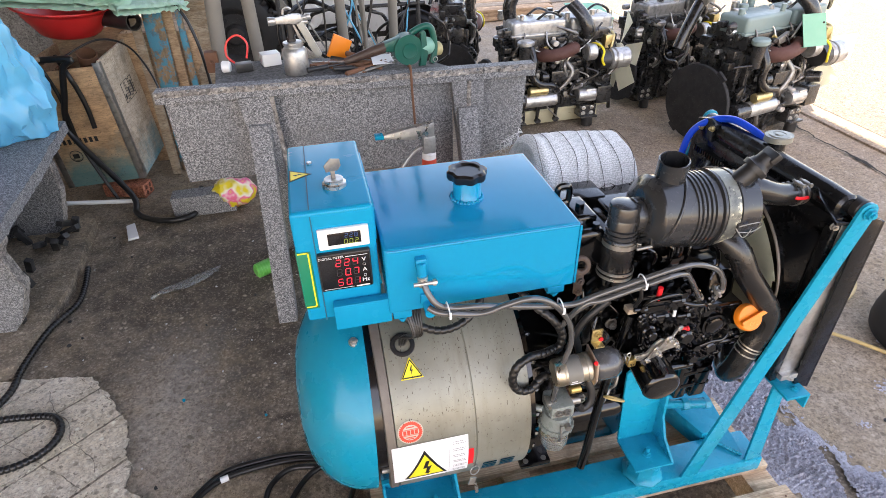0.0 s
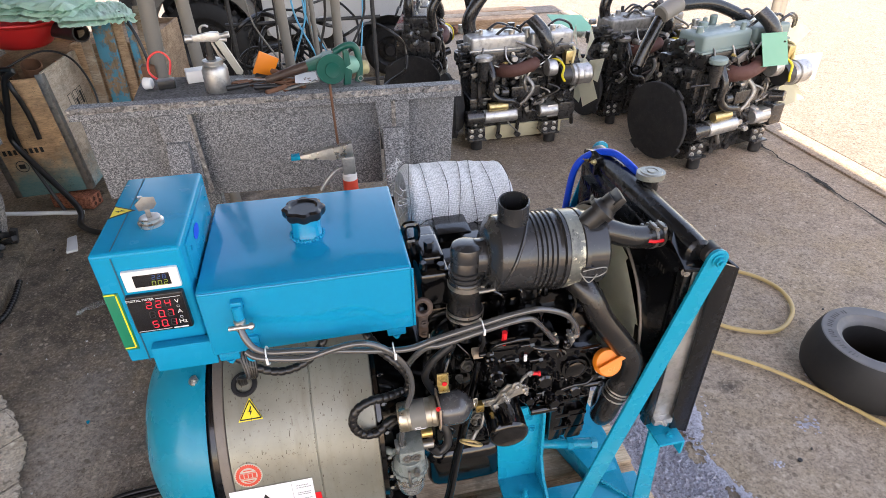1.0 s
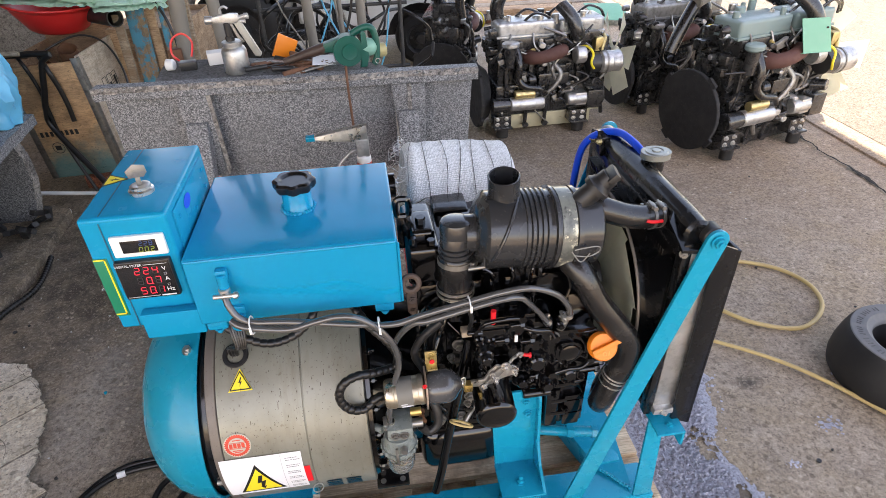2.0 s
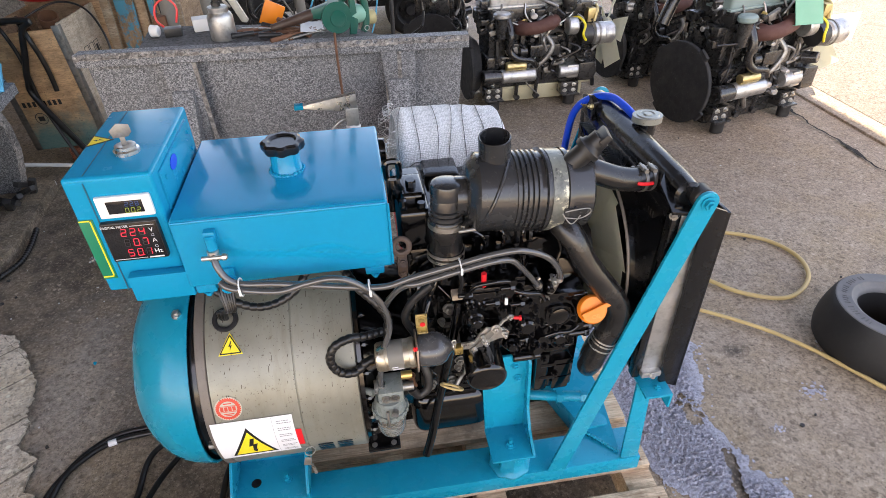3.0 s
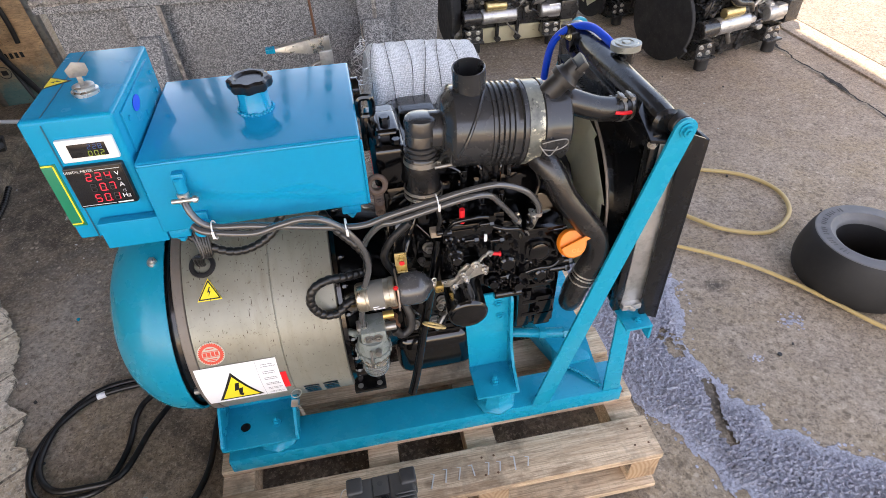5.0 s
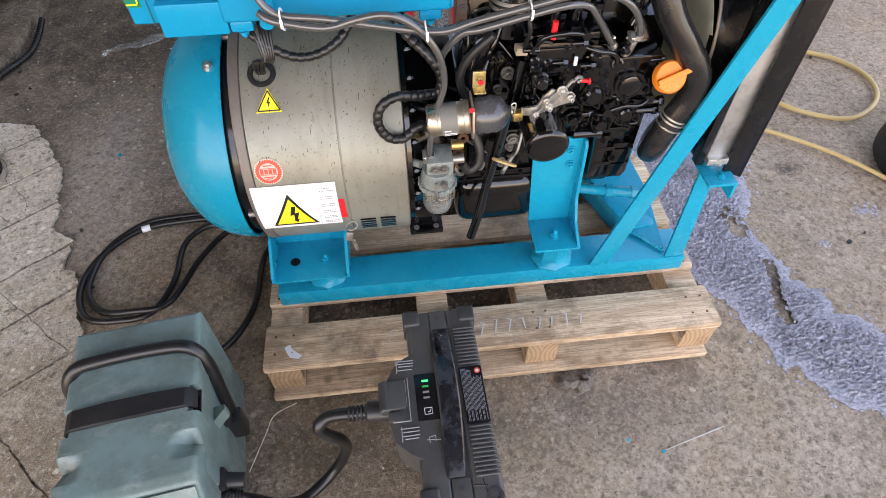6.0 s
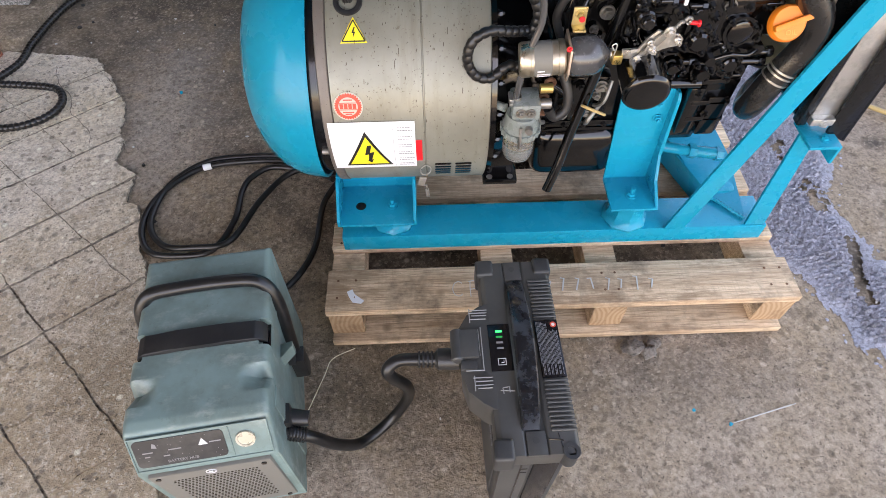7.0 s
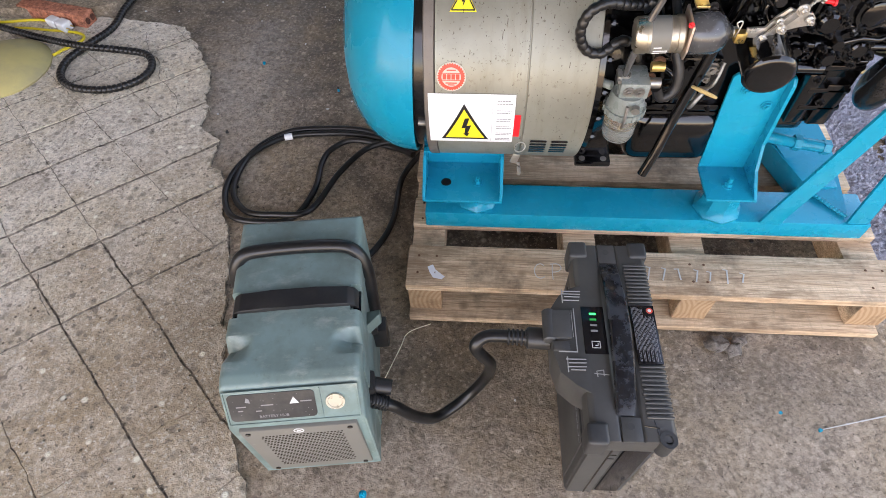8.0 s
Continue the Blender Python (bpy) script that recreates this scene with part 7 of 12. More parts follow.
def cooling():
    # radiator core and tanks
    bm = B()
    box(bm, (0.912, 0.03, 0.50), (0.952, 0.46, 0.875), 0.002)
    rad = part("radiator_core", bm, CAST_BLACK, gen)
    for y0, y1 in ((0.008, 0.03), (0.46, 0.482)):
        bm = B()
        box(bm, (0.908, y0, 0.468), (0.925, y1, 0.91), 0.003)
        part("side_frame", bm, RAD_BLACK, rad)
        bm = B()
        box(bm, (0.925, y0, 0.475), (0.986, y1, 0.90), 0.004)
        part("side_channel", bm, ALUMINIUM, rad, "bare aluminium side channel")
        bm = B()
        box(bm, (0.922, y0 - 0.014, 0.478), (0.966, y0 + 0.008, 0.494), 0.003)
        bolt(bm, (0.945, y0 - 0.014, 0.486), (0, -1, 0), 0.006, 0.006)
        part("foot_clip", bm, ALUMINIUM, rad, "bare metal clip at the foot")
    bm = B()
    lathe(bm, [(0, 0), (0, 0.02), (0.006, 0.026), (0.05, 0.028), (0.40, 0.028), (0.444, 0.026), (0.45, 0.02), (0.45, 0)], (0.938, 0.02, 0.922), (0.938, 2, 0.922), 26)
    box(bm, (0.905, 0.03, 0.872), (0.962, 0.46, 0.91), 0.01)
    part("top_tank", bm, RAD_BLACK, gen, "black painted radiator top tank")
    bm = B()
    lathe(bm, [(0, 0), (0, 0.028), (0.43, 0.028), (0.43, 0)], (0.935, 0.03, 0.488), (0.935, 2, 0.488), 20)
    part("bottom_tank", bm, RAD_BLACK, gen)
    # pressure cap
    cx, cy, cz = 0.962, 0.262, 0.954
    bm = B()
    cyl(bm, (cx, cy, 0.93), (cx, cy, cz + 0.004), 0.020, seg=24)
    part("cap_neck", bm, RAD_BLACK, gen)
    bm = B()
    pts = []
    for k in range(48):
        a = k / 48 * 6.2832
        pts.append((cx + (0.0285 + 0.0025 * math.cos(2 * a)) * math.cos(a), cy + (0.0285 + 0.0025 * math.cos(2 * a)) * math.sin(a), cz + 0.003))
    prism(bm, pts, (0, 0, 0.013), 0.002)
    lathe(bm, [(0, 0.024), (0.002, 0.022), (0.002, 0.015), (0.0005, 0.014), (0.0005, 0.009), (0.003, 0.008), (0.003, 0)], (cx, cy, cz + 0.016), (cx, cy, 2), 28)
    part("radiator_cap", bm, CAP_TIN, gen, "plated radiator pressure cap")
    # core edge strip with fins seen beside the shroud
    bm = B()
    for k in range(44):
        y = 0.05 + k * 0.0092
        box(bm, (0.895, y, 0.862), (0.912, y + 0.004, 0.876), 0)
    part("fin_strip", bm, CAST_BLACK, rad)
    # corner plate, clip and rubber bush at the strut
    bm = B()
    prism(bm, [(0.90, 0.0, 0.90), (0.985, 0.0, 0.885), (0.985, 0.075, 0.905), (0.92, 0.085, 0.935), (0.895, 0.05, 0.93)], (0, 0, 0.006), 0.001)
    part("corner_plate", bm, RAD_BLACK, gen)
    bm = B()
    cyl(bm, (0.958, 0.003, 0.922), (0.958, 0.034, 0.922), 0.02, seg=20, bev=0.003)
    part("rubber_bush", bm, RUBBER, gen)
    bm = B()
    bolt(bm, (0.912, 0.012, 0.89), (-0.3, -1, 0), 0.0065, 0.007)
    part("corner_bolt", bm, DULL_STEEL, gen)
    # outer side plate of the guard
    for y0, y1 in ((-0.004, 0.002), (0.488, 0.494)):
        bm = B()
        prism(bm, [(0.962, y0, 0.915), (1.004, y0, 0.897), (1.012, y0, 0.435), (0.966, y0, 0.458)], (0, y1 - y0, 0), 0.001)
        box(bm, (1.004, y0, 0.44), (1.011, y1 + (0.03 if y0 < 0.2 else -0.036), 0.895), 0.001)
        part("guard_plate", bm, RAD_BLACK, gen, "thin black guard plate")
    # fan shroud: square back, round mouth
    bm = B()
    cz_, R, S = 0.683, 0.206, 36
    mouth, mouth2, back = [], [], []
    for k in range(S):
        a = (k + 0.5) / S * 6.2832
        c, s_ = math.cos(a), math.sin(a)
        mouth.append(bm.verts.new((0.868, AY + R * c, cz_ + R * s_)))
        mouth2.append(bm.verts.new((0.882, AY + R * c, cz_ + R * s_)))
        q = 1 / max(abs(c), abs(s_))
        back.append(bm.verts.new((0.905, AY + 0.214 * c * q, cz_ + 0.185 * s_ * q)))
    for k in range(S):
        j = (k + 1) % S
        bm.faces.new((mouth[k], mouth[j], mouth2[j], mouth2[k]))
        bm.faces.new((mouth2[k], mouth2[j], back[j], back[k]))
    bmesh.ops.solidify(bm, geom=list(bm.faces), thickness=0.003)
    shroud = part("fan_shroud", bm, RAD_BLACK, gen)
    bm = B()
    torus(bm, (0.868, AY, cz_), (1, 0, 0), R, 0.0032, 64, 8)
    part("shroud_rim", bm, FLANGE_IRON, shroud)
    # fan at rest
    bm = B()
    lathe(bm, [(0, 0), (0, 0.05), (0.03, 0.055), (0.035, 0.04), (0.035, 0)], (0.824, AY, cz_), (1, AY, cz_), 28)
    hub = part("fan_hub", bm, BLACK_PLASTIC, gen)
    for k in range(9):
        bm = B()
        m = Matrix.Translation((0.862, AY, cz_)) @ Matrix.Rotation(k / 9 * 6.2832 + 0.2, 4, "X")
        rows = []
        for i in range(7):
            r = 0.05 + 0.1525 * i / 6
            w = 0.030 + 0.052 * (i / 6)
            tw = radians(3)
            row = []
            for j in range(5):
                u = (j / 4 - 0.5) * 2
                row.append(bm.verts.new(m @ V(-u * w * math.sin(tw) * 0.5 - 0.006 * (1 - u * u), r * math.sin(u * w / r), r * math.cos(u * w / r))))
            rows.append(row)
        for p, q in zip(rows, rows[1:]):
            for j in range(4):
                bm.faces.new((p[j], p[j + 1], q[j + 1], q[j]))
        bmesh.ops.solidify(bm, geom=list(bm.faces), thickness=0.003)
        part("fan_blade", bm, FAN_GREY, hub, "pale plastic fan blade")
    bm = B()
    cyl(bm, (0.79, AY, cz_), (0.832, AY, cz_), 0.045, seg=24)
    cyl(bm, (0.80, AY, cz_), (0.815, AY, cz_), 0.06, seg=28)
    cyl(bm, (0.80, AY, 0.47), (0.82, AY, 0.47), 0.075, seg=28)
    part("pulleys", bm, CAST_BLACK, gen)
    bm = B()
    for s_ in (-1, 1):
        tube(bm, [(0.808, AY + s_ * 0.06, cz_), (0.81, AY + s_ * 0.074, 0.47)], 0.006, 8, 1)
    part("fan_belt", bm, RUBBER, gen)
    # coolant hoses
    bm = B()
    low = [(0.700, 0.14, 0.862), (0.722, 0.085, 0.858), (0.745, 0.052, 0.838), (0.772, 0.036, 0.785), (0.812, 0.027, 0.730), (0.846, 0.024, 0.680), (0.848, 0.024, 0.630), (0.834, 0.025, 0.588), (0.824, 0.026, 0.556), (0.816, 0.030, 0.515), (0.824, 0.055, 0.478), (0.86, 0.11, 0.47), (0.91, 0.15, 0.485)]
    tube(bm, low, 0.0246, 20, 8)
    part("lower_hose", bm, HOSE_RUBBER, gen, "fat black lower coolant hose")
    bm = B()
    for a, b in ((V(0.834, 0.025, 0.590), V(0.833, 0.025, 0.587)), (V(0.8320, 0.0252, 0.582), V(0.831, 0.0252, 0.579)), (V(0.8275, 0.0256, 0.570), V(0.8265, 0.0257, 0.567))):
        pipe(bm, a, b, 0.0262, 0.0015, 24)
    part("hose_clamp", bm, STEEL, gen)
    bm = B()
    clamp(bm, (0.748, 0.051, 0.833), (0.7492, 0.0504, 0.8305), 0.0262)
    part("hose_clamp", bm, CAST_BLACK, gen)
    bm = B()
    tube(bm, [(0.755, 0.125, 0.950), (0.785, 0.105, 0.945), (0.835, 0.098, 0.927), (0.88, 0.10, 0.918), (0.935, 0.112, 0.914)], 0.023, 18)
    part("upper_hose", bm, HOSE_RUBBER, gen, "braided black upper coolant hose")
    bm = B()
    clamp(bm, (0.880, 0.10, 0.918), (0.886, 0.101, 0.9175), 0.0242)
    part("hose_clamp", bm, DULL_STEEL, gen)
    bm = B()
    clamp(bm, (0.896, 0.103, 0.917), (0.902, 0.1045, 0.9165), 0.0242)
    part("hose_clamp", bm, DULL_STEEL, gen)
    for x in (0.882, 0.898):
        bm = B()
        box(bm, (x - 0.004, 0.088, 0.9405), (x + 0.004, 0.104, 0.948), 0.0015)
        cyl(bm, (x, 0.082, 0.945), (x, 0.110, 0.945), 0.0028, seg=10)
        cyl(bm, (x, 0.079, 0.945), (x, 0.083, 0.945), 0.0046, seg=6)
        part("clamp_screw", bm, DULL_STEEL, gen)
    bm = B()
    tube(bm, [(0.866, 0.0775, 0.924), (0.88, 0.0765, 0.921), (0.898, 0.0785, 0.920)], 0.0035, 8, 4)
    part("paint_mark", bm, RED_MARK, gen, "red paint mark on the hose")
    # overflow hose in a blue sleeve
    bm = B()
    tube(bm, [(0.955, 0.285, 0.945), (0.948, 0.33, 0.957), (0.935, 0.39, 0.96), (0.905, 0.435, 0.94), (0.88, 0.455, 0.90), (0.87, 0.46, 0.82), (0.865, 0.46, 0.70)], 0.0085, 10)
    part("overflow_hose", bm, BLUE_SLEEVE, gen, "bright blue sleeved overflow hose")
    bm = B()
    for y, z in ((0.40, 0.945), (0.44, 0.935)):
        bm = B()
        bolt(bm, (0.90, y, z - 0.01), (-1, 0, 0.2), 0.0055, 0.008)
        part("corner_bolt", bm, YELLOW_ZINC, gen)
    bm = B()
    prism(bm, [(0.902, 0.40, 0.90), (0.902, 0.47, 0.90), (0.902, 0.468, 0.94), (0.902, 0.42, 0.955), (0.902, 0.40, 0.945)], (0.022, 0, 0), 0.003)
    part("corner_plate", bm, RAD_BLACK, gen)


def air_cleaner():
    a0, a1 = V(0.553, 0.122, 0.914), V(0.803, 0.122, 0.896)
    d = (a1 - a0).normalized()
    bm = B()
    R = 0.073
    prof = [(0, 0), (0, 0.045), (0.004, 0.055), (0.01, 0.062), (0.013, R - 0.004), (0.018, R), (0.066, R)]
    h = 0.082
    for k in range(5):
        prof += [(h, R), (h + 0.001, R + 0.003), (h + 0.0055, R + 0.003), (h + 0.0065, R - 0.001), (h + 0.0085, R - 0.001)]
        h += 0.0095
    prof += [(0.135, R), (0.137, R + 0.006), (0.142, R + 0.006), (0.144, R + 0.002), (0.174, R + 0.001), (0.176, R + 0.005), (0.184, R + 0.005), (0.186, R), (0.224, R - 0.002), (0.228, R - 0.006), (0.228, 0)]
    lathe(bm, prof, a0, a1, 56)
    body = part("air_cleaner", bm, CLEANER_BLACK, gen, "ribbed dusty black plastic air cleaner")
    fm = frame_to(a0, a1)
    bm = B()
    near = fm.to_3x3().inverted() @ V(0, -0.8, 0.6)
    up_way = fm.to_3x3().inverted() @ V(0, 0.3, 1)
    a_near = math.atan2(near.y, near.x)
    turn = math.copysign(1, math.sin(math.atan2(up_way.y, up_way.x) - a_near))
    pts = [fm @ V(R * math.cos(a_near + turn * radians(50 - 105 * k / 10)), R * math.sin(a_near + turn * radians(50 - 105 * k / 10)), 0.078 - 0.055 * k / 10) for k in range(11)]
    tube(bm, pts, 0.0034, 8, 2)
    part("body_ridge", bm, CLEANER_BLACK, body)
    # inlet stub
    i0, i1 = V(0.612, 0.130, 0.945), V(0.607, 0.118, 1.022)
    bm = B()
    lathe(bm, [(0, 0.042), (0.016, 0.036), (0.028, 0.0305), (0.040, 0.0288), (0.077, 0.0288), (0.078, 0.0275), (0.077, 0.0258), (0.01, 0.0258), (0.01, 0)], i0, i1, 32)
    part("inlet_stub", bm, CLEANER_BLACK, body)
    bm = B()
    o0 = V(0.738, 0.105, 0.955)
    o1 = V(0.792, 0.096, 1.012)
    cyl(bm, o0, o1, 0.020, 0.018, seg=18)
    lathe(bm, [(0, 0.025), (0.010, 0.026), (0.013, 0.022), (0.02, 0.02)], o0 + (o1 - o0) * 0.55, o1, 24)
    box(bm, (-0.022, -0.007, 0), (0.022, 0.007, 0.022), 0.004, frame_to(o1 - (o1 - o0) * 0.08, o1 + (o1 - o0)))
    part("dust_valve", bm, RUBBER, body, "rubber dust valve")
    # label and wire clip
    bm = B()
    pipe(bm, fm @ V(0, 0, 0.1465), fm @ V(0, 0, 0.1735), R + 0.0034, 0.001, 56)
    part("worn_label", bm, WORN_LABEL, body, "worn metallic label band")
    lx = V(0.736, 0.045, 0.899)
    bm = B()
    box(bm, (-0.016, -0.004, -0.010), (0.008, 0.008, 0.008), 0.002, Matrix.Translation(lx))
    part("clip_base", bm, CLEANER_BLACK, body)
    bm = B()
    tube(bm, [lx + V(-0.014, -0.006, -0.008), lx + V(0.01, -0.009, -0.010), lx + V(0.028, -0.010, 0.0), lx + V(0.025, -0.010, 0.010), lx + V(0.0, -0.008, 0.008), lx + V(-0.016, -0.006, 0.004)], 0.0011, 6)
    tube(bm, [lx + V(-0.02, -0.004, 0.0), lx + V(-0.005, -0.012, -0.018), lx + V(0.012, -0.008, -0.004)], 0.0011, 6)
    part("wire_clip", bm, DULL_STEEL, body, "sprung wire clip")
    # squared outlet elbow and the hose down to the intake
    bm = B()
    lathe(bm, [(0, 0.030), (0.010, 0.030), (0.011, 0.036), (0.030, 0.036), (0.031, 0.042), (0.036, 0.042)], (0.524, 0.118, 0.912), (0.60, 0.119, 0.907), 28)
    tube(bm, [(0.536, 0.117, 0.911), (0.527, 0.117, 0.912), (0.521, 0.115, 0.904), (0.519, 0.113, 0.89), (0.518, 0.110, 0.865)], 0.0300, 24, 6)
    lathe(bm, [(0, 0.0), (0, 0.020), (0.003, 0.028), (0.010, 0.0305), (0.03, 0.0305)], (0.521, 0.115, 0.945), (0.519, 0.112, 0.8), 28)
    for k in range(3):
        lathe(bm, [(0, 0.030), (0.001, 0.0335), (0.004, 0.0335), (0.005, 0.030)], (0.519, 0.112, 0.895 - 0.010 * k), (0.518, 0.110, 0.7), 28)
    part("outlet_elbow", bm, CLEANER_BLACK, gen, "moulded black elbow")
    bm = B()
    lathe(bm, [(0, 0.031), (0.004, 0.0335), (0.03, 0.0335), (0.036, 0.0325), (0.066, 0.0325), (0.072, 0.0355), (0.085, 0.0355), (0.086, 0.0)], (0.518, 0.110, 0.872), (0.514, 0.104, 0.70), 30)
    part("intake_hose", bm, HOSE_RUBBER, gen)
    bm = B()
    clamp(bm, (0.518, 0.110, 0.866), (0.5178, 0.1097, 0.856), 0.0345)
    cyl(bm, (0.535, 0.074, 0.861), (0.572, 0.073, 0.864), 0.0038, seg=10)
    part("hose_clamp", bm, DULL_STEEL, gen)
    bm = B()
    pipe(bm, (0.5165, 0.1075, 0.803), (0.5163, 0.1072, 0.797), 0.0368, 0.0015)
    pipe(bm, (0.5160, 0.1070, 0.792), (0.5158, 0.1068, 0.786), 0.0368, 0.0015)
    part("hose_clamp", bm, STEEL, gen)
    bm = B()
    cyl(bm, (0.514, 0.104, 0.74), (0.516, 0.106, 0.79), 0.034, seg=24)
    part("intake_manifold", bm, ENGINE_BLACK, gen)
    # stay from cleaner to head
    bm = B()
    box(bm, (0.63, 0.10, 0.80), (0.66, 0.106, 0.835), 0.001)
    box(bm, (0.60, 0.12, 0.822), (0.70, 0.19, 0.828), 0.001)
    part("cleaner_stay", bm, CAST_BLACK, gen)


def muffler():
    m0, m1 = V(0.446, 0.478, 0.807), V(0.699, 0.478, 0.786)
    L = (m1 - m0).length
    fm = frame_to(m0, m1)
    bm = B()
    rng = random.Random(6)
    rings = []
    n, seg = 40, 56
    for i in range(n + 1):
        z = L * i / n
        ring = []
        for k in range(seg):
            a = k / seg * 6.2832
            quilt = 0.0018 * abs(math.sin(z * 86)) + 0.004 * math.cos(2 * a + 0.5) + 0.006 * noise.noise(V(z * 9, 2 * math.cos(a), 2 * math.sin(a)))
            end = max(0.0, 1 - min(z, L - z) / 0.02)
            seam = math.exp(-((a - radians(158)) / 0.05) ** 2)
            r = 0.129 - 0.016 * end * end - 0.004 * seam + quilt + 0.0015 * noise.noise(V(z * 40, 6 * math.cos(a), 6 * math.sin(a)))
            ring.append(bm.verts.new(fm @ V(r * math.cos(a), r * math.sin(a), z)))
        rings.append(ring)
    for p, q in zip(rings, rings[1:]):
        for k in range(seg):
            j = (k + 1) % seg
            bm.faces.new((p[k], p[j], q[j], q[k]))
    for ring, z in ((rings[0], 0.012), (rings[-1], L - 0.012)):
        inner = [bm.verts.new(fm @ V(0.06 * math.cos(k / seg * 6.2832), 0.06 * math.sin(k / seg * 6.2832), z)) for k in range(seg)]
        for k in range(seg):
            j = (k + 1) % seg
            bm.faces.new((ring[k], ring[j], inner[j], inner[k]))
        bm.faces.new(inner)
    wrap = part("heat_wrap", bm, GLASS_CLOTH, gen, "white woven heat wrap round the muffler")
    for i in range(7):
        z = 0.014 + i * 0.0372
        bm = B()
        pts = []
        for k in range(33):
            a = k / 32 * 6.2832
            zz = min(max(z + 0.008 * math.sin(a * 2 + i * 1.7) + 0.006 * math.cos(a), 0.004), L - 0.004)
            rr = 0.1305 + 0.0018 * abs(math.sin(zz * 86)) + 0.004 * math.cos(2 * a + 0.5) + 0.006 * noise.noise(V(zz * 9, 2 * math.cos(a), 2 * math.sin(a)))
            pts.append(fm @ V(rr * math.cos(a), rr * math.sin(a), zz))
        tube(bm, pts, 0.0006, 6, 2)
        part("binding_wire", bm, THREAD, wrap, "thin dark binding wire")
    bm = B()
    pts = [fm @ V(0.1348 * math.cos(a), 0.1348 * math.sin(a), z) for z, a in [(L * k / 20, radians(158) + 0.05 * math.sin(k * 1.3)) for k in range(21)]]
    tube(bm, pts, 0.0008, 6, 2)
    part("seam_thread", bm, THREAD, wrap)
    bm = B()
    for k in range(60):
        a = rng.uniform(0, 6.28)
        p = fm @ V(0.129 * math.cos(a), 0.129 * math.sin(a), rng.uniform(0, 0.005))
        tube(bm, [p, p + V(rng.uniform(-0.03, -0.004), rng.uniform(-0.01, 0.01), rng.uniform(-0.02, 0.012)), p + V(rng.uniform(-0.035, -0.005), rng.uniform(-0.02, 0.02), rng.uniform(-0.035, 0.01))], 0.0006, 4, 3)
    for k in range(40):
        p = fm @ V(-0.133 + rng.uniform(0, 0.01), rng.uniform(-0.03, 0.03), rng.uniform(0.02, L))
        p.z = min(p.z, 0.78)
        tube(bm, [p, p + V(rng.uniform(-0.01, 0.01), -0.01, -0.02), p + V(rng.uniform(-0.02, 0.02), -0.015, -0.05)], 0.0007, 4, 3)
    tagged(part("frayed_thread", bm, GLASS_CLOTH, wrap), kind="stuff")
    for pts, r in (([(0.50, 0.40, 0.76), (0.50, 0.36, 0.70), (0.50, 0.33, 0.70)], 0.025), ([(0.64, 0.40, 0.75), (0.64, 0.36, 0.70), (0.64, 0.33, 0.70)], 0.025), ([(0.43, 0.475, 0.836), (0.412, 0.475, 0.836), (0.40, 0.475, 0.836)], 0.03)):
        bm = B()
        tube(bm, pts, r, 14)
        part("exhaust_pipe", bm, CAST_BLACK if r > 0.028 else RUST, gen)
    bm = B()
    box(bm, (0.50, 0.285, 0.80), (0.575, 0.365, 0.862), 0.006)
    part("junction_cover", bm, CAST_BLACK, gen)


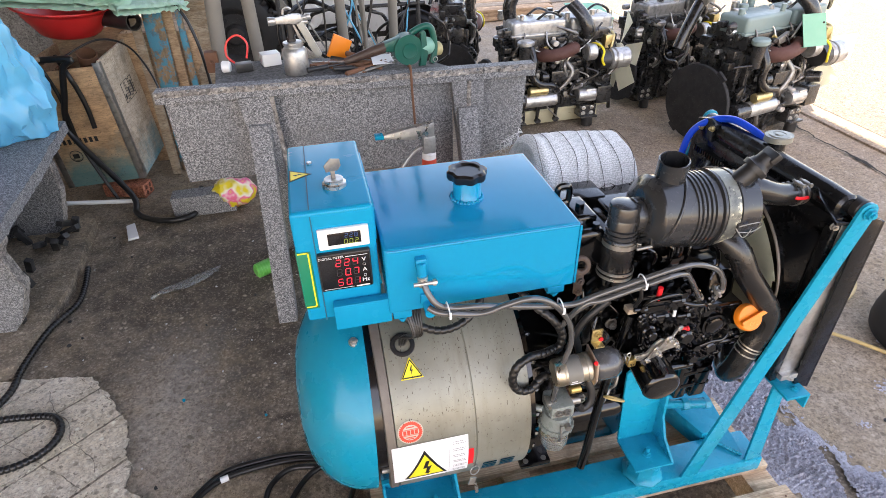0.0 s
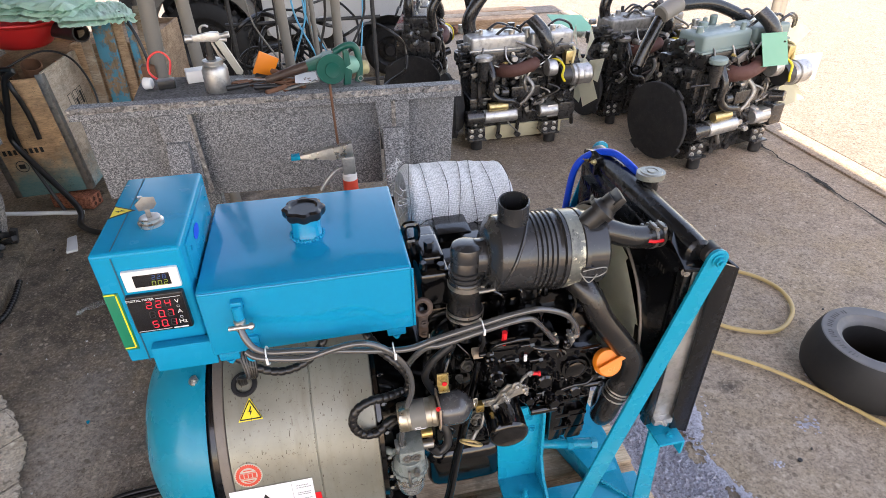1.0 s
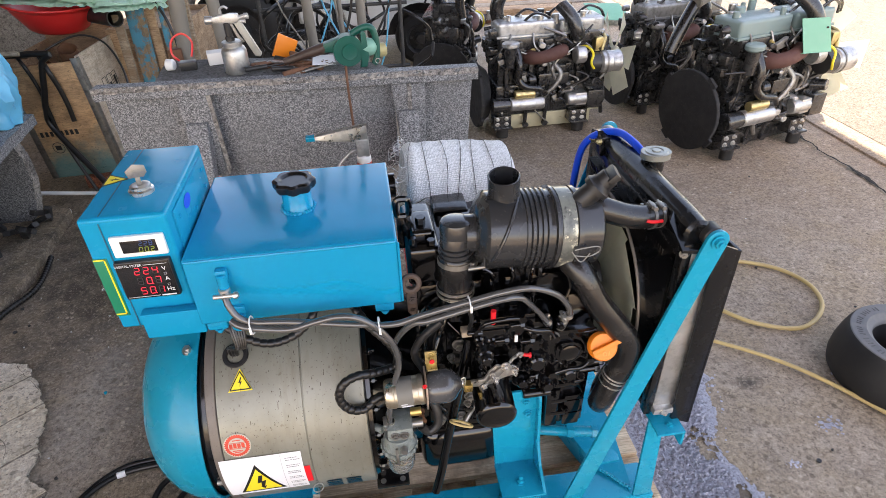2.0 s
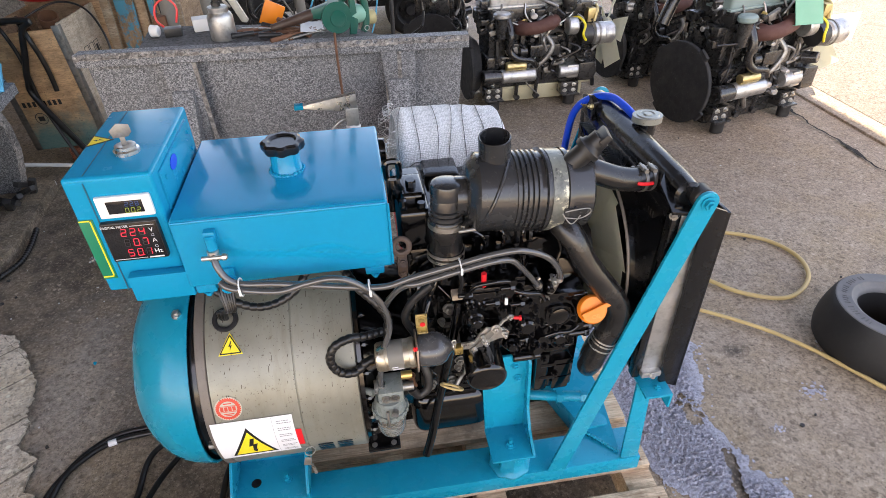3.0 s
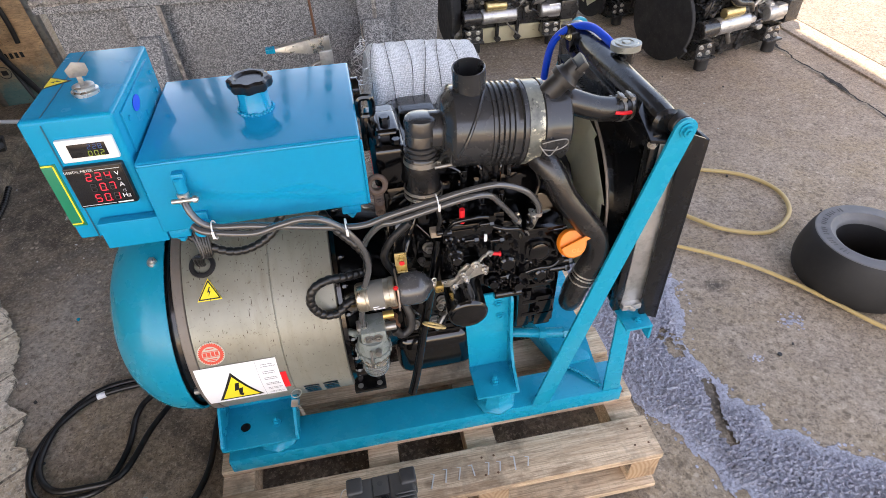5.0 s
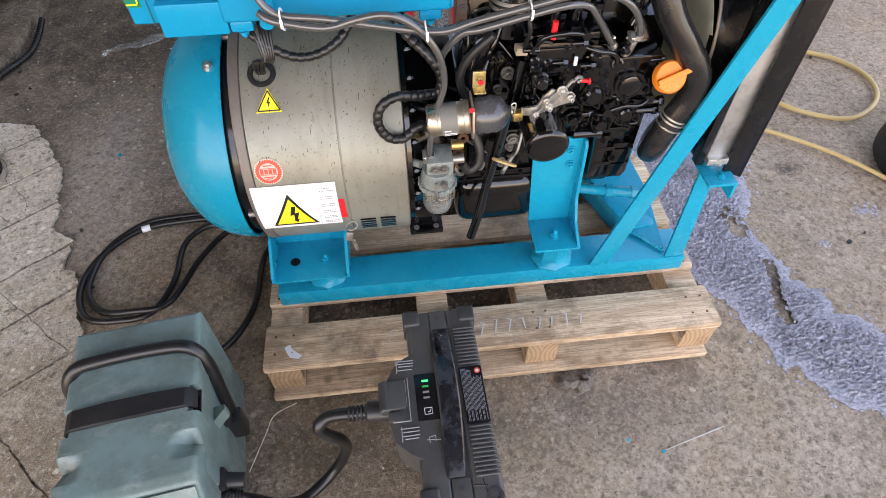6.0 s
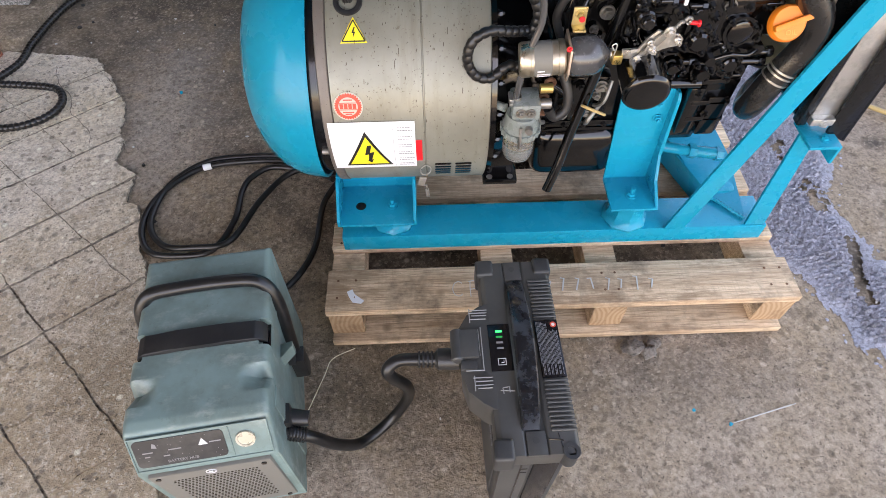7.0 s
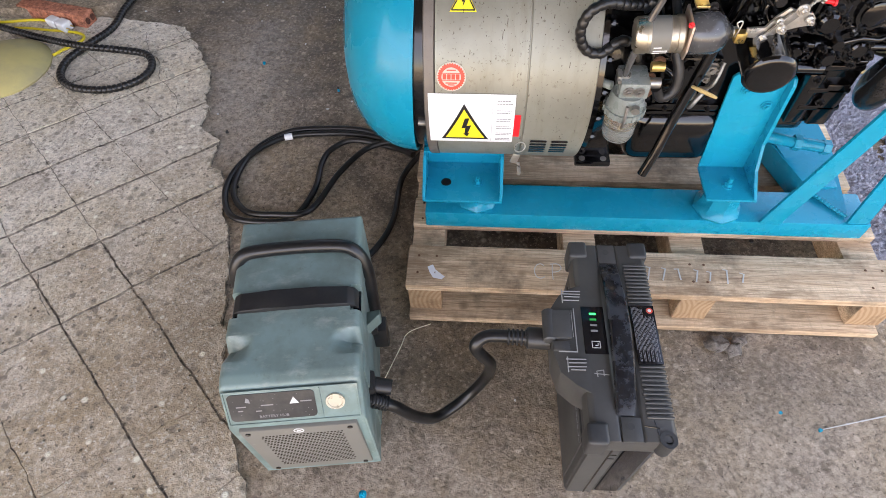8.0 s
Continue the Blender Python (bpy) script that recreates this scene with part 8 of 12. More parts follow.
def fuel_lines():
    bm = B()
    tube(bm, [(0.112, 0.056, 0.885), (0.116, 0.042, 0.866), (0.130, 0.032, 0.843), (0.155, 0.03, 0.830), (0.212, 0.03, 0.822), (0.322, 0.03, 0.799), (0.391, 0.03, 0.789), (0.446, 0.03, 0.803), (0.532, 0.03, 0.822), (0.591, 0.03, 0.834), (0.644, 0.03, 0.836), (0.693, 0.03, 0.814), (0.722, 0.036, 0.772), (0.724, 0.04, 0.745)], 0.0061, 14)
    part("fuel_line", bm, FUEL_HOSE, gen, "translucent grey fuel hose")
    bm = B()
    tube(bm, [(0.385, 0.06, 0.70), (0.398, 0.045, 0.745), (0.425, 0.035, 0.780), (0.455, 0.026, 0.791), (0.532, 0.024, 0.811), (0.585, 0.024, 0.822), (0.623, 0.03, 0.817), (0.645, 0.037, 0.793), (0.664, 0.045, 0.766), (0.691, 0.05, 0.726)], 0.0061, 14)
    part("return_line", bm, FUEL_HOSE, gen, "translucent grey return hose")
    bm = B()
    tube(bm, [(0.116, 0.034, 0.836), (0.128, 0.026, 0.830), (0.15, 0.022, 0.824), (0.21, 0.022, 0.812), (0.255, 0.024, 0.820), (0.295, 0.024, 0.826), (0.328, 0.024, 0.818), (0.36, 0.022, 0.793), (0.386, 0.02, 0.750), (0.393, 0.018, 0.70), (0.381, 0.014, 0.655), (0.368, 0.006, 0.60), (0.364, 0.006, 0.565), (0.366, 0.012, 0.545)], 0.0061, 14)
    part("filter_line", bm, FUEL_HOSE, gen, "grey hose down to the fuel filter")
    bm = B()
    tube(bm, [(0.48, 0.05, 0.765), (0.442, 0.055, 0.725), (0.425, 0.06, 0.68), (0.44, 0.07, 0.63), (0.45, 0.08, 0.60)], 0.0075, 12)
    tube(bm, [(0.45, 0.045, 0.575), (0.462, 0.03, 0.54), (0.46, 0.022, 0.51), (0.44, 0.018, 0.498), (0.426, 0.016, 0.52)], 0.009, 12)
    part("pump_line", bm, RUBBER, gen)
    for p, q in (((0.15, 0.026, 0.834), 20), ((0.366, 0.026, 0.799), -20), ((0.53, 0.028, 0.823), 5)):
        bm = B()
        m = Matrix.Translation(p) @ pose(0, 0, 0, 0, 0, 0)
        torus(bm, (0, 0, -0.006), (1, 0, 0.1), 0.0155, 0.0014, 20, 6, m)
        box(bm, (-0.0022, -0.018, -0.012), (0.0022, -0.0166, 0.003), 0.0005, m)
        part("cable_tie", bm, WHITE_PLASTIC, gen, "white cable tie")
    bm = B()
    clamp(bm, (0.724, 0.039, 0.756), (0.724, 0.04, 0.748), 0.0083)
    part("hose_clip", bm, STEEL, gen)
    bm = B()
    clamp(bm, (0.684, 0.0485, 0.736), (0.689, 0.0495, 0.729), 0.0078)
    part("hose_clip", bm, STEEL, gen)
    bm = B()
    clamp(bm, (0.366, 0.01, 0.556), (0.366, 0.011, 0.548), 0.0083)
    part("hose_clip", bm, STEEL, gen)
    bm = B()
    tube(bm, [(0.724, 0.04, 0.752), (0.716, 0.045, 0.718), (0.705, 0.05, 0.705)], 0.005, 10)
    cyl(bm, (0.70, 0.038, 0.702), (0.70, 0.05, 0.702), 0.010, seg=14)
    part("banjo_fitting", bm, DULL_STEEL, gen)
    # spiral-wrapped looms
    bm = B()
    tube(bm, [(0.378, 0.055, 0.655), (0.345, 0.035, 0.668), (0.31, 0.022, 0.678), (0.283, 0.016, 0.664), (0.275, 0.014, 0.63), (0.29, 0.016, 0.597), (0.318, 0.02, 0.588), (0.345, 0.03, 0.605), (0.362, 0.035, 0.60)], 0.009, 12, 6, 0.16, 0.014)
    part("wire_loom", bm, CABLE_BLACK, gen, "spiral-wrapped black wire loom")
    bm = B()
    tube(bm, [(0.06, 0.12, 0.775), (0.10, 0.10, 0.745), (0.143, 0.095, 0.722), (0.186, 0.10, 0.722), (0.225, 0.115, 0.74), (0.25, 0.14, 0.77)], 0.0085, 12, 6, 0.16, 0.014)
    part("wire_loom", bm, CABLE_BLACK, gen, "spiral-wrapped black wire loom")
    bm = B()
    tube(bm, [(0.315, 0.12, 0.775), (0.34, 0.085, 0.752), (0.372, 0.06, 0.728), (0.392, 0.055, 0.69), (0.386, 0.055, 0.655), (0.375, 0.055, 0.65)], 0.009, 12, 6, 0.16, 0.014)
    part("wire_loom", bm, CABLE_BLACK, gen, "spiral-wrapped black wire loom")
    bm = B()
    box(bm, (0.515, 0.03, 0.735), (0.535, 0.05, 0.748), 0.002)
    box(bm, (0.538, 0.03, 0.738), (0.55, 0.048, 0.75), 0.002)
    part("wire_connector", bm, PALE_WOOD, gen, "small tan wire connectors")
    bm = B()
    tube(bm, [(0.528, 0.03, 0.81), (0.533, 0.026, 0.78), (0.53, 0.035, 0.75), (0.55, 0.04, 0.745)], 0.004, 8)
    tube(bm, [(0.545, 0.035, 0.748), (0.56, 0.03, 0.758), (0.575, 0.035, 0.752)], 0.0022, 6)
    part("sensor_wire", bm, CABLE_BLACK, gen)
    # oil drain pipe
    bm = B()
    cyl(bm, (0.69, 0.13, 0.315), (0.785, 0.115, 0.305), 0.012, seg=16)
    cyl(bm, (0.785, 0.115, 0.305), (0.80, 0.113, 0.304), 0.017, seg=6)
    cyl(bm, (0.80, 0.113, 0.304), (0.85, 0.108, 0.30), 0.013, seg=16)
    cyl(bm, (0.845, 0.108, 0.30), (0.86, 0.107, 0.299), 0.016, seg=6)
    part("drain_pipe", bm, FRAME_BLUE, gen)


fuel_tank()
control_box()
engine()
cooling()
air_cleaner()
muffler()
fuel_lines()


# ---- the two cases in front of the pallet ----
def charging_hub():
    m = pose(-0.193, -0.338, 0.0, 0, 0, 7.5)
    hub = thing("charging_hub", "scuffed grey-green plastic charging case with a black cord round it", "charger", m=m)
    def top(x, y):
        """Height of the moulded lid: sloped front, rounded rim, scooped notches and slots for the handle."""
        z = 0.335
        if y < -0.146:
            z = 0.331 - (-0.146 - y) * 1.76
        elif y < -0.13:
            z = 0.335 - 0.004 * (-0.13 - y) / 0.016
        side = max(0, abs(x) - 0.066) / 0.048
        if -0.105 < y < -0.058:
            f = (y + 0.105) / 0.030 if y < -0.075 else (-0.058 - y) / 0.017
            z -= 0.026 * max(0, min(1, f)) * min(1, side * 1.5)
        if abs(x) > 0.097 and -0.022 < y < 0.026:
            z -= 0.022
        r = max(0, abs(x) - 0.102, y - 0.174)
        return z - 0.012 * (1 - math.sqrt(max(0, 1 - (r / 0.0121) ** 2)))

    xs = [-0.114 + 0.0012 * i for i in range(16)] + [-0.094 + 0.0047 * i for i in range(41)] + [0.096 + 0.0012 * i for i in range(16)]
    ys = [-0.186 + 0.003 * i for i in range(120)] + [0.173 + 0.001 * i for i in range(14)]
    bm = B()
    lid = [[bm.verts.new((x, y, top(x, y))) for x in xs] for y in ys]
    low = [[bm.verts.new((x * 0.985, y - (0.004 if y < -0.18 else 0), 0.012)) for x in xs] for y in (ys[0], ys[-1])]
    for a, b in zip(lid, lid[1:]):
        for i in range(len(xs) - 1):
            bm.faces.new((a[i], a[i + 1], b[i + 1], b[i]))
    for a, b in ((low[0], lid[0]), (lid[-1], low[1])):
        for i in range(len(xs) - 1):
            bm.faces.new((a[i], a[i + 1], b[i + 1], b[i]))
    for i in (0, -1):
        bm.faces.new([row[i] for row in lid] + [low[1][i], low[0][i]])
    bm.faces.new([low[0][0], low[0][-1], low[1][-1], low[1][0]])
    body = part("case_body", bm, GREEN_PLASTIC, hub)
    for s in (-1, 1):
        for y in (-0.1, 0.085):
            bm = B()
            box(bm, (s * 0.112 - 0.006, y - 0.02, 0.02), (s * 0.112 + 0.004, y + 0.02, 0.29), 0.004)
            part("corner_rib", bm, GREEN_PLASTIC, body)
    bm = B()
    prism(bm, [(-0.110, -0.016, 0.322), (-0.104, -0.016, 0.335), (-0.092, -0.016, 0.343), (-0.04, -0.016, 0.347), (0.04, -0.016, 0.347), (0.092, -0.016, 0.343), (0.104, -0.016, 0.335), (0.110, -0.016, 0.322),
               (0.096, -0.016, 0.329), (0.04, -0.016, 0.337), (-0.04, -0.016, 0.337), (-0.096, -0.016, 0.329)], (0, 0.036, 0), 0.002)
    part("carry_handle", bm, RUBBER, hub, "flat black carrying handle")
    for s in (-1, 1):
        bm = B()
        box(bm, (s * 0.1055 - 0.007, -0.0205, 0.311), (s * 0.1055 + 0.007, 0.0245, 0.3142), 0.001)
        part("handle_slot", bm, SCREEN_BLACK, hub)
    bm = B()
    tube(bm, [(0.121, 0.045, 0.13), (0.122, 0.06, 0.22), (0.12, 0.082, 0.30), (0.10, 0.098, 0.342), (0.05, 0.105, 0.349), (-0.05, 0.105, 0.349), (-0.10, 0.098, 0.344), (-0.122, 0.082, 0.30), (-0.123, 0.07, 0.2), (-0.122, 0.06, 0.1)], 0.0125, 14, 8)
    part("cord_loop", bm, CABLE_BLACK, hub, "thick black cord looped over the case")
    bm = B()
    box(bm, (0.112, 0.02, 0.09), (0.142, 0.055, 0.165), 0.006)
    box(bm, (0.112, 0.012, 0.165), (0.126, 0.06, 0.20), 0.004)
    part("cord_plug", bm, BLACK_PLASTIC, hub)
    bm = B()
    prism(bm, [(0.112, 0.02, 0.21), (0.112, -0.01, 0.21), (0.140, 0.0, 0.235), (0.140, 0.01, 0.235)], (0, 0, 0.035), 0.002)
    part("cord_hook", bm, GREEN_PLASTIC, hub)
    bm = B()
    box(bm, (0.108, -0.125, 0.16), (0.124, -0.085, 0.22), 0.006)
    cyl(bm, (0.12, -0.105, 0.195), (0.152, -0.11, 0.19), 0.016, 0.014, seg=16)
    part("outlet_boot", bm, BLACK_PLASTIC, hub)
    # sloping panel with label and button
    ang = math.degrees(math.atan2(0.066, 0.036))
    pm = Matrix.Translation((0, -0.168, 0.295)) @ pose(0, 0, 0, ang, 0, 0)
    bm = B()
    box(bm, (-0.106, -0.033, 0.0), (0.106, 0.033, 0.0016), 0.0008, pm)
    panel = part("sloping_panel", bm, GREEN_PLASTIC, hub)
    bm = B()
    outline = [(x + 0.008 * math.cos(radians(a)), y + 0.008 * math.sin(radians(a)), 0.0014) for x, y, a0 in ((0.030, 0.020, 0), (-0.094, 0.020, 90), (-0.094, -0.018, 180), (0.030, -0.018, 270)) for a in range(a0, a0 + 91, 15)]
    prism(bm, outline, (0, 0, 0.0014), 0, pm)
    part("dark_label", bm, LABEL_DARK, panel, "scratched dark label with faded print")
    bm = B()
    rng = random.Random(17)
    prism(bm, [(-0.004, 0.004, 0.0029), (0.012, 0.004, 0.0029), (0.004, 0.018, 0.0029)], (0, 0, 0.0003), 0, pm)
    for x, y, w in ((-0.09, 0.002, 0.016), (-0.088, -0.006, 0.008), (-0.05, 0.003, 0.02), (0.014, 0.006, 0.018), (-0.06, -0.008, 0.01)):
        box(bm, (x, y, 0.0028), (x + w, y + 0.0022, 0.0031), 0, pm)
    for k in range(24):
        x, y = rng.uniform(-0.1, 0.036), rng.uniform(-0.024, 0.026)
        box(bm, (x, y, 0.0028), (x + rng.uniform(0.0004, 0.0014), y + rng.uniform(0.0004, 0.0014), 0.0030), 0, pm)
    part("print_bar", bm, GREY_INK, panel)
    words("BATTERY HUB", 0.0075, pm @ pose(-0.032, -0.019, 0.0030), GREY_INK, panel, "panel_lettering")
    bm = B()
    prism(bm, [(-0.003, 0.004, 0.0031), (0.011, 0.004, 0.0031), (0.004, 0.0165, 0.0031)], (0, 0, 0.0003), 0, pm)
    part("warning_mark", bm, WHITE_INK, panel)
    bm = B()
    prism(bm, [(-0.074, 0.012, 0.0029), (-0.066, 0.010, 0.0029), (-0.067, 0.018, 0.0029), (-0.071, 0.021, 0.0029)], (0, 0, 0.0003), 0, pm)
    part("warning_mark", bm, GREY_INK, panel)
    bm = B()
    for k, (x0, y0, x1, y1) in enumerate(((-0.108, 0.032, 0.108, 0.0345), (-0.108, -0.0345, 0.108, -0.032), (-0.1085, -0.034, -0.106, 0.034), (0.106, -0.034, 0.1085, 0.034), (0.046, -0.031, 0.0475, 0.031))):
        box(bm, (x0, y0, 0.0005), (x1, y1, 0.0035), 0.001, pm)
    part("panel_rim", bm, GREEN_PLASTIC, panel)
    bm = B()
    lathe(bm, [(0, 0.0155), (0.003, 0.0155), (0.0045, 0.0155), (0.0045, 0.0125), (0.0032, 0.0115), (0.0032, 0.0)], (0, 0, 0.0), (0, 0, 1), 28, pm @ Matrix.Translation((0.070, 0.002, 0.001)))
    part("round_button", bm, BUTTON_METAL, hub, "dull champagne round button")
    # grille plate
    bm = B()
    box(bm, (-0.098, -0.1935, 0.03), (0.098, -0.183, 0.252), 0.003)
    grille = part("front_grille", bm, HUB_GREY, hub, "grey perforated front plate")
    bm = B()
    for r in range(20):
        for c in range(24):
            x = -0.068 + c * 0.0058 + (0.0029 if r % 2 else 0)
            z = 0.06 + r * 0.0085
            cyl(bm, (x, -0.1934, z), (x, -0.1938, z), 0.0022, seg=6)
    tagged(part("perforation", bm, SCREEN_BLACK, grille), kind="stuff")
    for x, z in ((-0.085, 0.24), (0.085, 0.24), (-0.085, 0.04), (0.085, 0.04)):
        bm = B()
        cyl(bm, (x, -0.1934, z), (x, -0.1955, z), 0.0045, seg=14)
        part("screw", bm, CAST_BLACK, grille)
    bm = B()
    torus(bm, (0.0, -0.194, 0.242), (0, -1, 0), 0.008, 0.0009, 24, 6)
    box(bm, (-0.003, -0.1948, 0.240), (0.003, -0.194, 0.244))
    part("small_mark", bm, WHITE_INK, grille)
    for x in (-0.085, 0.085):
        for y in (-0.15, 0.15):
            bm = B()
            cyl(bm, (x, y, 0), (x, y, 0.016), 0.016, seg=16)
            part("rubber_foot", bm, RUBBER, hub)


def battery_case():
    m = pose(0.354, -0.376, 0.0, 0, 0, 1.0)
    bat = thing("battery_case", "dark grey upright battery pack with chalk marks and charge lights", "battery", m=m)
    bm = B()
    box(bm, (-0.054, -0.168, 0.004), (0.056, 0.172, 0.305), 0.008, seg=3)
    part("lower_shell", bm, DARK_PLASTIC, bat)
    bm = B()
    prism(bm, [(-0.056, -0.176, 0.288), (-0.062, -0.176, 0.296), (-0.060, -0.176, 0.330), (-0.052, -0.176, 0.3355), (-0.018, -0.176, 0.3355), (-0.015, -0.176, 0.332), (0.017, -0.176, 0.332), (0.020, -0.176, 0.3355),
               (0.062, -0.176, 0.3355), (0.068, -0.176, 0.330), (0.066, -0.176, 0.296), (0.060, -0.176, 0.288)], (0, 0.356, 0), 0.0025)
    part("top_shell", bm, GREY_PLASTIC, bat)
    # bulge with the socket and its latch
    bm = B()
    prism(bm, [(-0.050, -0.105, 0.3362), (-0.074, -0.090, 0.3350), (-0.097, -0.067, 0.3300), (-0.106, -0.03, 0.3285), (-0.106, 0.05, 0.3285), (-0.090, 0.075, 0.331), (-0.071, 0.088, 0.3345), (-0.050, 0.095, 0.3362)], (0.004, 0, -0.085), 0.004)
    bulge = part("socket_bulge", bm, GREY_PLASTIC, bat)
    bm = B()
    box(bm, (-0.108, -0.010, 0.325), (-0.074, 0.043, 0.338), 0.003)
    latch = part("latch", bm, GREY_PLASTIC, bulge, "hinged grey latch over the socket")
    bm = B()
    cyl(bm, (-0.110, -0.012, 0.328), (-0.110, 0.045, 0.328), 0.011, seg=20, bev=0.002)
    part("latch_barrel", bm, DARK_PLASTIC, latch)
    bm = B()
    box(bm, (-0.106, -0.030, 0.322), (-0.078, -0.013, 0.334), 0.003)
    part("latch_catch", bm, DARK_PLASTIC, latch)
    bm = B()
    box(bm, (-0.069, -0.034, 0.3360), (-0.0675, 0.046, 0.3368))
    box(bm, (-0.098, -0.0345, 0.3352), (-0.0675, -0.033, 0.3368))
    box(bm, (-0.073, -0.008, 0.3372), (-0.0722, 0.042, 0.3382))
    rng = random.Random(3)
    for s, yc in ((1, 0.070), (-1, -0.056)):
        for k in range(4):
            yy = yc + (k - 1.5) * 0.006
            box(bm, (-0.084 + rng.uniform(-0.004, 0.004), yy, 0.3352), (-0.058 + rng.uniform(-0.004, 0.004), yy + 0.0011, 0.3372), 0, pose(0, 0, 0, 0, 0, rng.uniform(-1.5, 1.5)))
        box(bm, (-0.086, yc - 0.013, 0.3350), (-0.0845, yc + 0.013, 0.3368))
    part("chalk_mark", bm, FAINT_CHALK, bulge, "white chalk scratches")
    # panel with lights
    bm = B()
    box(bm, (-0.056, -0.037, 0.3352), (-0.0185, 0.050, 0.3370), 0.001)
    panel = part("light_panel", bm, SCREEN_BLACK, bat, "black panel with charge lights")
    for k in range(4):
        bm = B()
        y = 0.034 - k * 0.0105
        box(bm, (-0.043, y, 0.3368), (-0.032, y + 0.0036, 0.3379), 0.0008)
        part("charge_light", bm, LED_GREEN if k == 0 else (DIM_GREEN if k == 1 else GREY_INK), panel, "lit green light" if k < 2 else "unlit light")
    bm = B()
    for a in (0, 1):
        box(bm, (-0.044, -0.027 + a * 0.0115, 0.3368), (-0.030, -0.0258 + a * 0.0115, 0.3374))
        box(bm, (-0.044 + a * 0.0128, -0.027, 0.3368), (-0.0428 + a * 0.0128, -0.0143, 0.3374))
    box(bm, (-0.0385, -0.023, 0.3368), (-0.0345, -0.0215, 0.3374))
    box(bm, (-0.0345, -0.0225, 0.3368), (-0.0335, -0.0175, 0.3374))
    part("power_mark", bm, WHITE_INK, panel)
    # flat worn grip let into the channel between its two end plates
    bm = B()
    rows = []
    for k in range(25):
        t = k / 24
        y = 0.137 - 0.274 * t
        xc = 0.0005 + 0.004 * math.sin(math.pi * t) - 0.006 * t
        z = 0.335 + 0.019 * math.sin(math.pi * t) ** 0.6
        w = 0.0145 + 0.0025 * math.sin(math.pi * t)
        rows.append([bm.verts.new((xc + dx * w, y, z + dz)) for dx, dz in ((-1, -0.006), (-1, -0.001), (-0.85, 0.0015), (0, 0.0025), (0.85, 0.0015), (1, -0.001), (1, -0.006))])
    for a, b in zip(rows, rows[1:]):
        for i in range(7):
            bm.faces.new((a[i], a[(i + 1) % 7], b[(i + 1) % 7], b[i]))
    bm.faces.new(rows[0])
    bm.faces.new(rows[-1])
    part("handle", bm, GRIP_BLACK, bat, "worn shiny black grip")
    for y0, y1 in ((0.140, 0.180), (-0.176, -0.139)):
        bm = B()
        box(bm, (-0.0142, y0, 0.330), (0.0162, y1, 0.3358), 0.0012)
        plate = part("handle_plate", bm, GREY_PLASTIC, bat)
        bm = B()
        cyl(bm, (0.0, (y0 + y1) / 2 + 0.004, 0.3357), (0.0, (y0 + y1) / 2 + 0.004, 0.3362), 0.0055, seg=18)
        part("plug_disc", bm, DARK_PLASTIC, plate)
    # ribbed vents beside the handle
    for k in range(38):
        y = -0.141 + k * 0.0074
        if -0.058 < y < 0.052:
            continue
        bm = B()
        box(bm, (0.026, y, 0.335), (0.0665, y + 0.0042, 0.3392), 0.0012, seg=1)
        part("vent_rib", bm, GREY_PLASTIC, bat)
    bm = B()
    box(bm, (0.0255, -0.053, 0.335), (0.0655, 0.053, 0.3395), 0.001)
    lab = part("spec_label", bm, SCREEN_BLACK, bat, "black specification label with tiny print")
    bm = B()
    for k in range(17):
        x = 0.0275 + k * 0.0021
        y, end = -0.049 if k % 3 else -0.03, 0.033 if k > 8 else 0.049
        while y < end - 0.004:
            w = rng.uniform(0.003, 0.009)
            box(bm, (x, y, 0.3395), (x + 0.0009, min(y + w, end), 0.3398))
            y += w + rng.uniform(0.0008, 0.002)
    part("print_bar", bm, GREY_INK, lab)
    bm = B()
    cyl(bm, (0.0575, 0.043, 0.3395), (0.0575, 0.043, 0.3399), 0.0055, seg=16)
    dot = part("red_dot", bm, RED_INK, lab)
    bm = B()
    cyl(bm, (0.0575, 0.043, 0.3399), (0.0575, 0.043, 0.3402), 0.003, seg=12)
    part("dot_mark", bm, WHITE_INK, lab)
    for x, y in ((-0.050, -0.166), (-0.050, 0.168), (0.056, 0.168)):
        bm = B()
        box(bm, (x - 0.016, y - 0.017, 0.285), (x + 0.016, y + 0.017, 0.3405), 0.006, seg=3)
        part("corner_cap", bm, DARK_PLASTIC, bat)
    bm = B()
    pipe(bm, (0.052, -0.172, 0.296), (0.052, -0.172, 0.3375), 0.013, 0.006)
    part("strap_eye", bm, DARK_PLASTIC, bat)
    # front: pale panel with a groove, dark recess beside it
    bm = B()
    box(bm, (-0.052, -0.1725, 0.012), (-0.004, -0.165, 0.282), 0.003)
    front = part("front_panel", bm, GREY_PLASTIC, bat)
    bm = B()
    box(bm, (-0.020, -0.1735, 0.012), (-0.0175, -0.1715, 0.282))
    part("panel_groove", bm, SCREEN_BLACK, front)
    for z in (0.235, 0.255):
        bm = B()
        box(bm, (-0.018, -0.1735, z), (-0.007, -0.1718, z + 0.0015))
        part("panel_notch", bm, SCREEN_BLACK, front)
    bm = B()
    box(bm, (0.002, -0.1718, 0.02), (0.044, -0.164, 0.275), 0.003)
    part("front_recess", bm, SCREEN_BLACK, bat)
    bm = B()
    box(bm, (-0.0575, -0.15, 0.03), (-0.053, 0.15, 0.24), 0.003)
    part("side_panel", bm, DARK_PLASTIC, bat)
    bm = B()
    for k in range(7):
        box(bm, (-0.0585, -0.145 + k * 0.011, 0.225), (-0.0572, -0.137 + k * 0.011, 0.229))
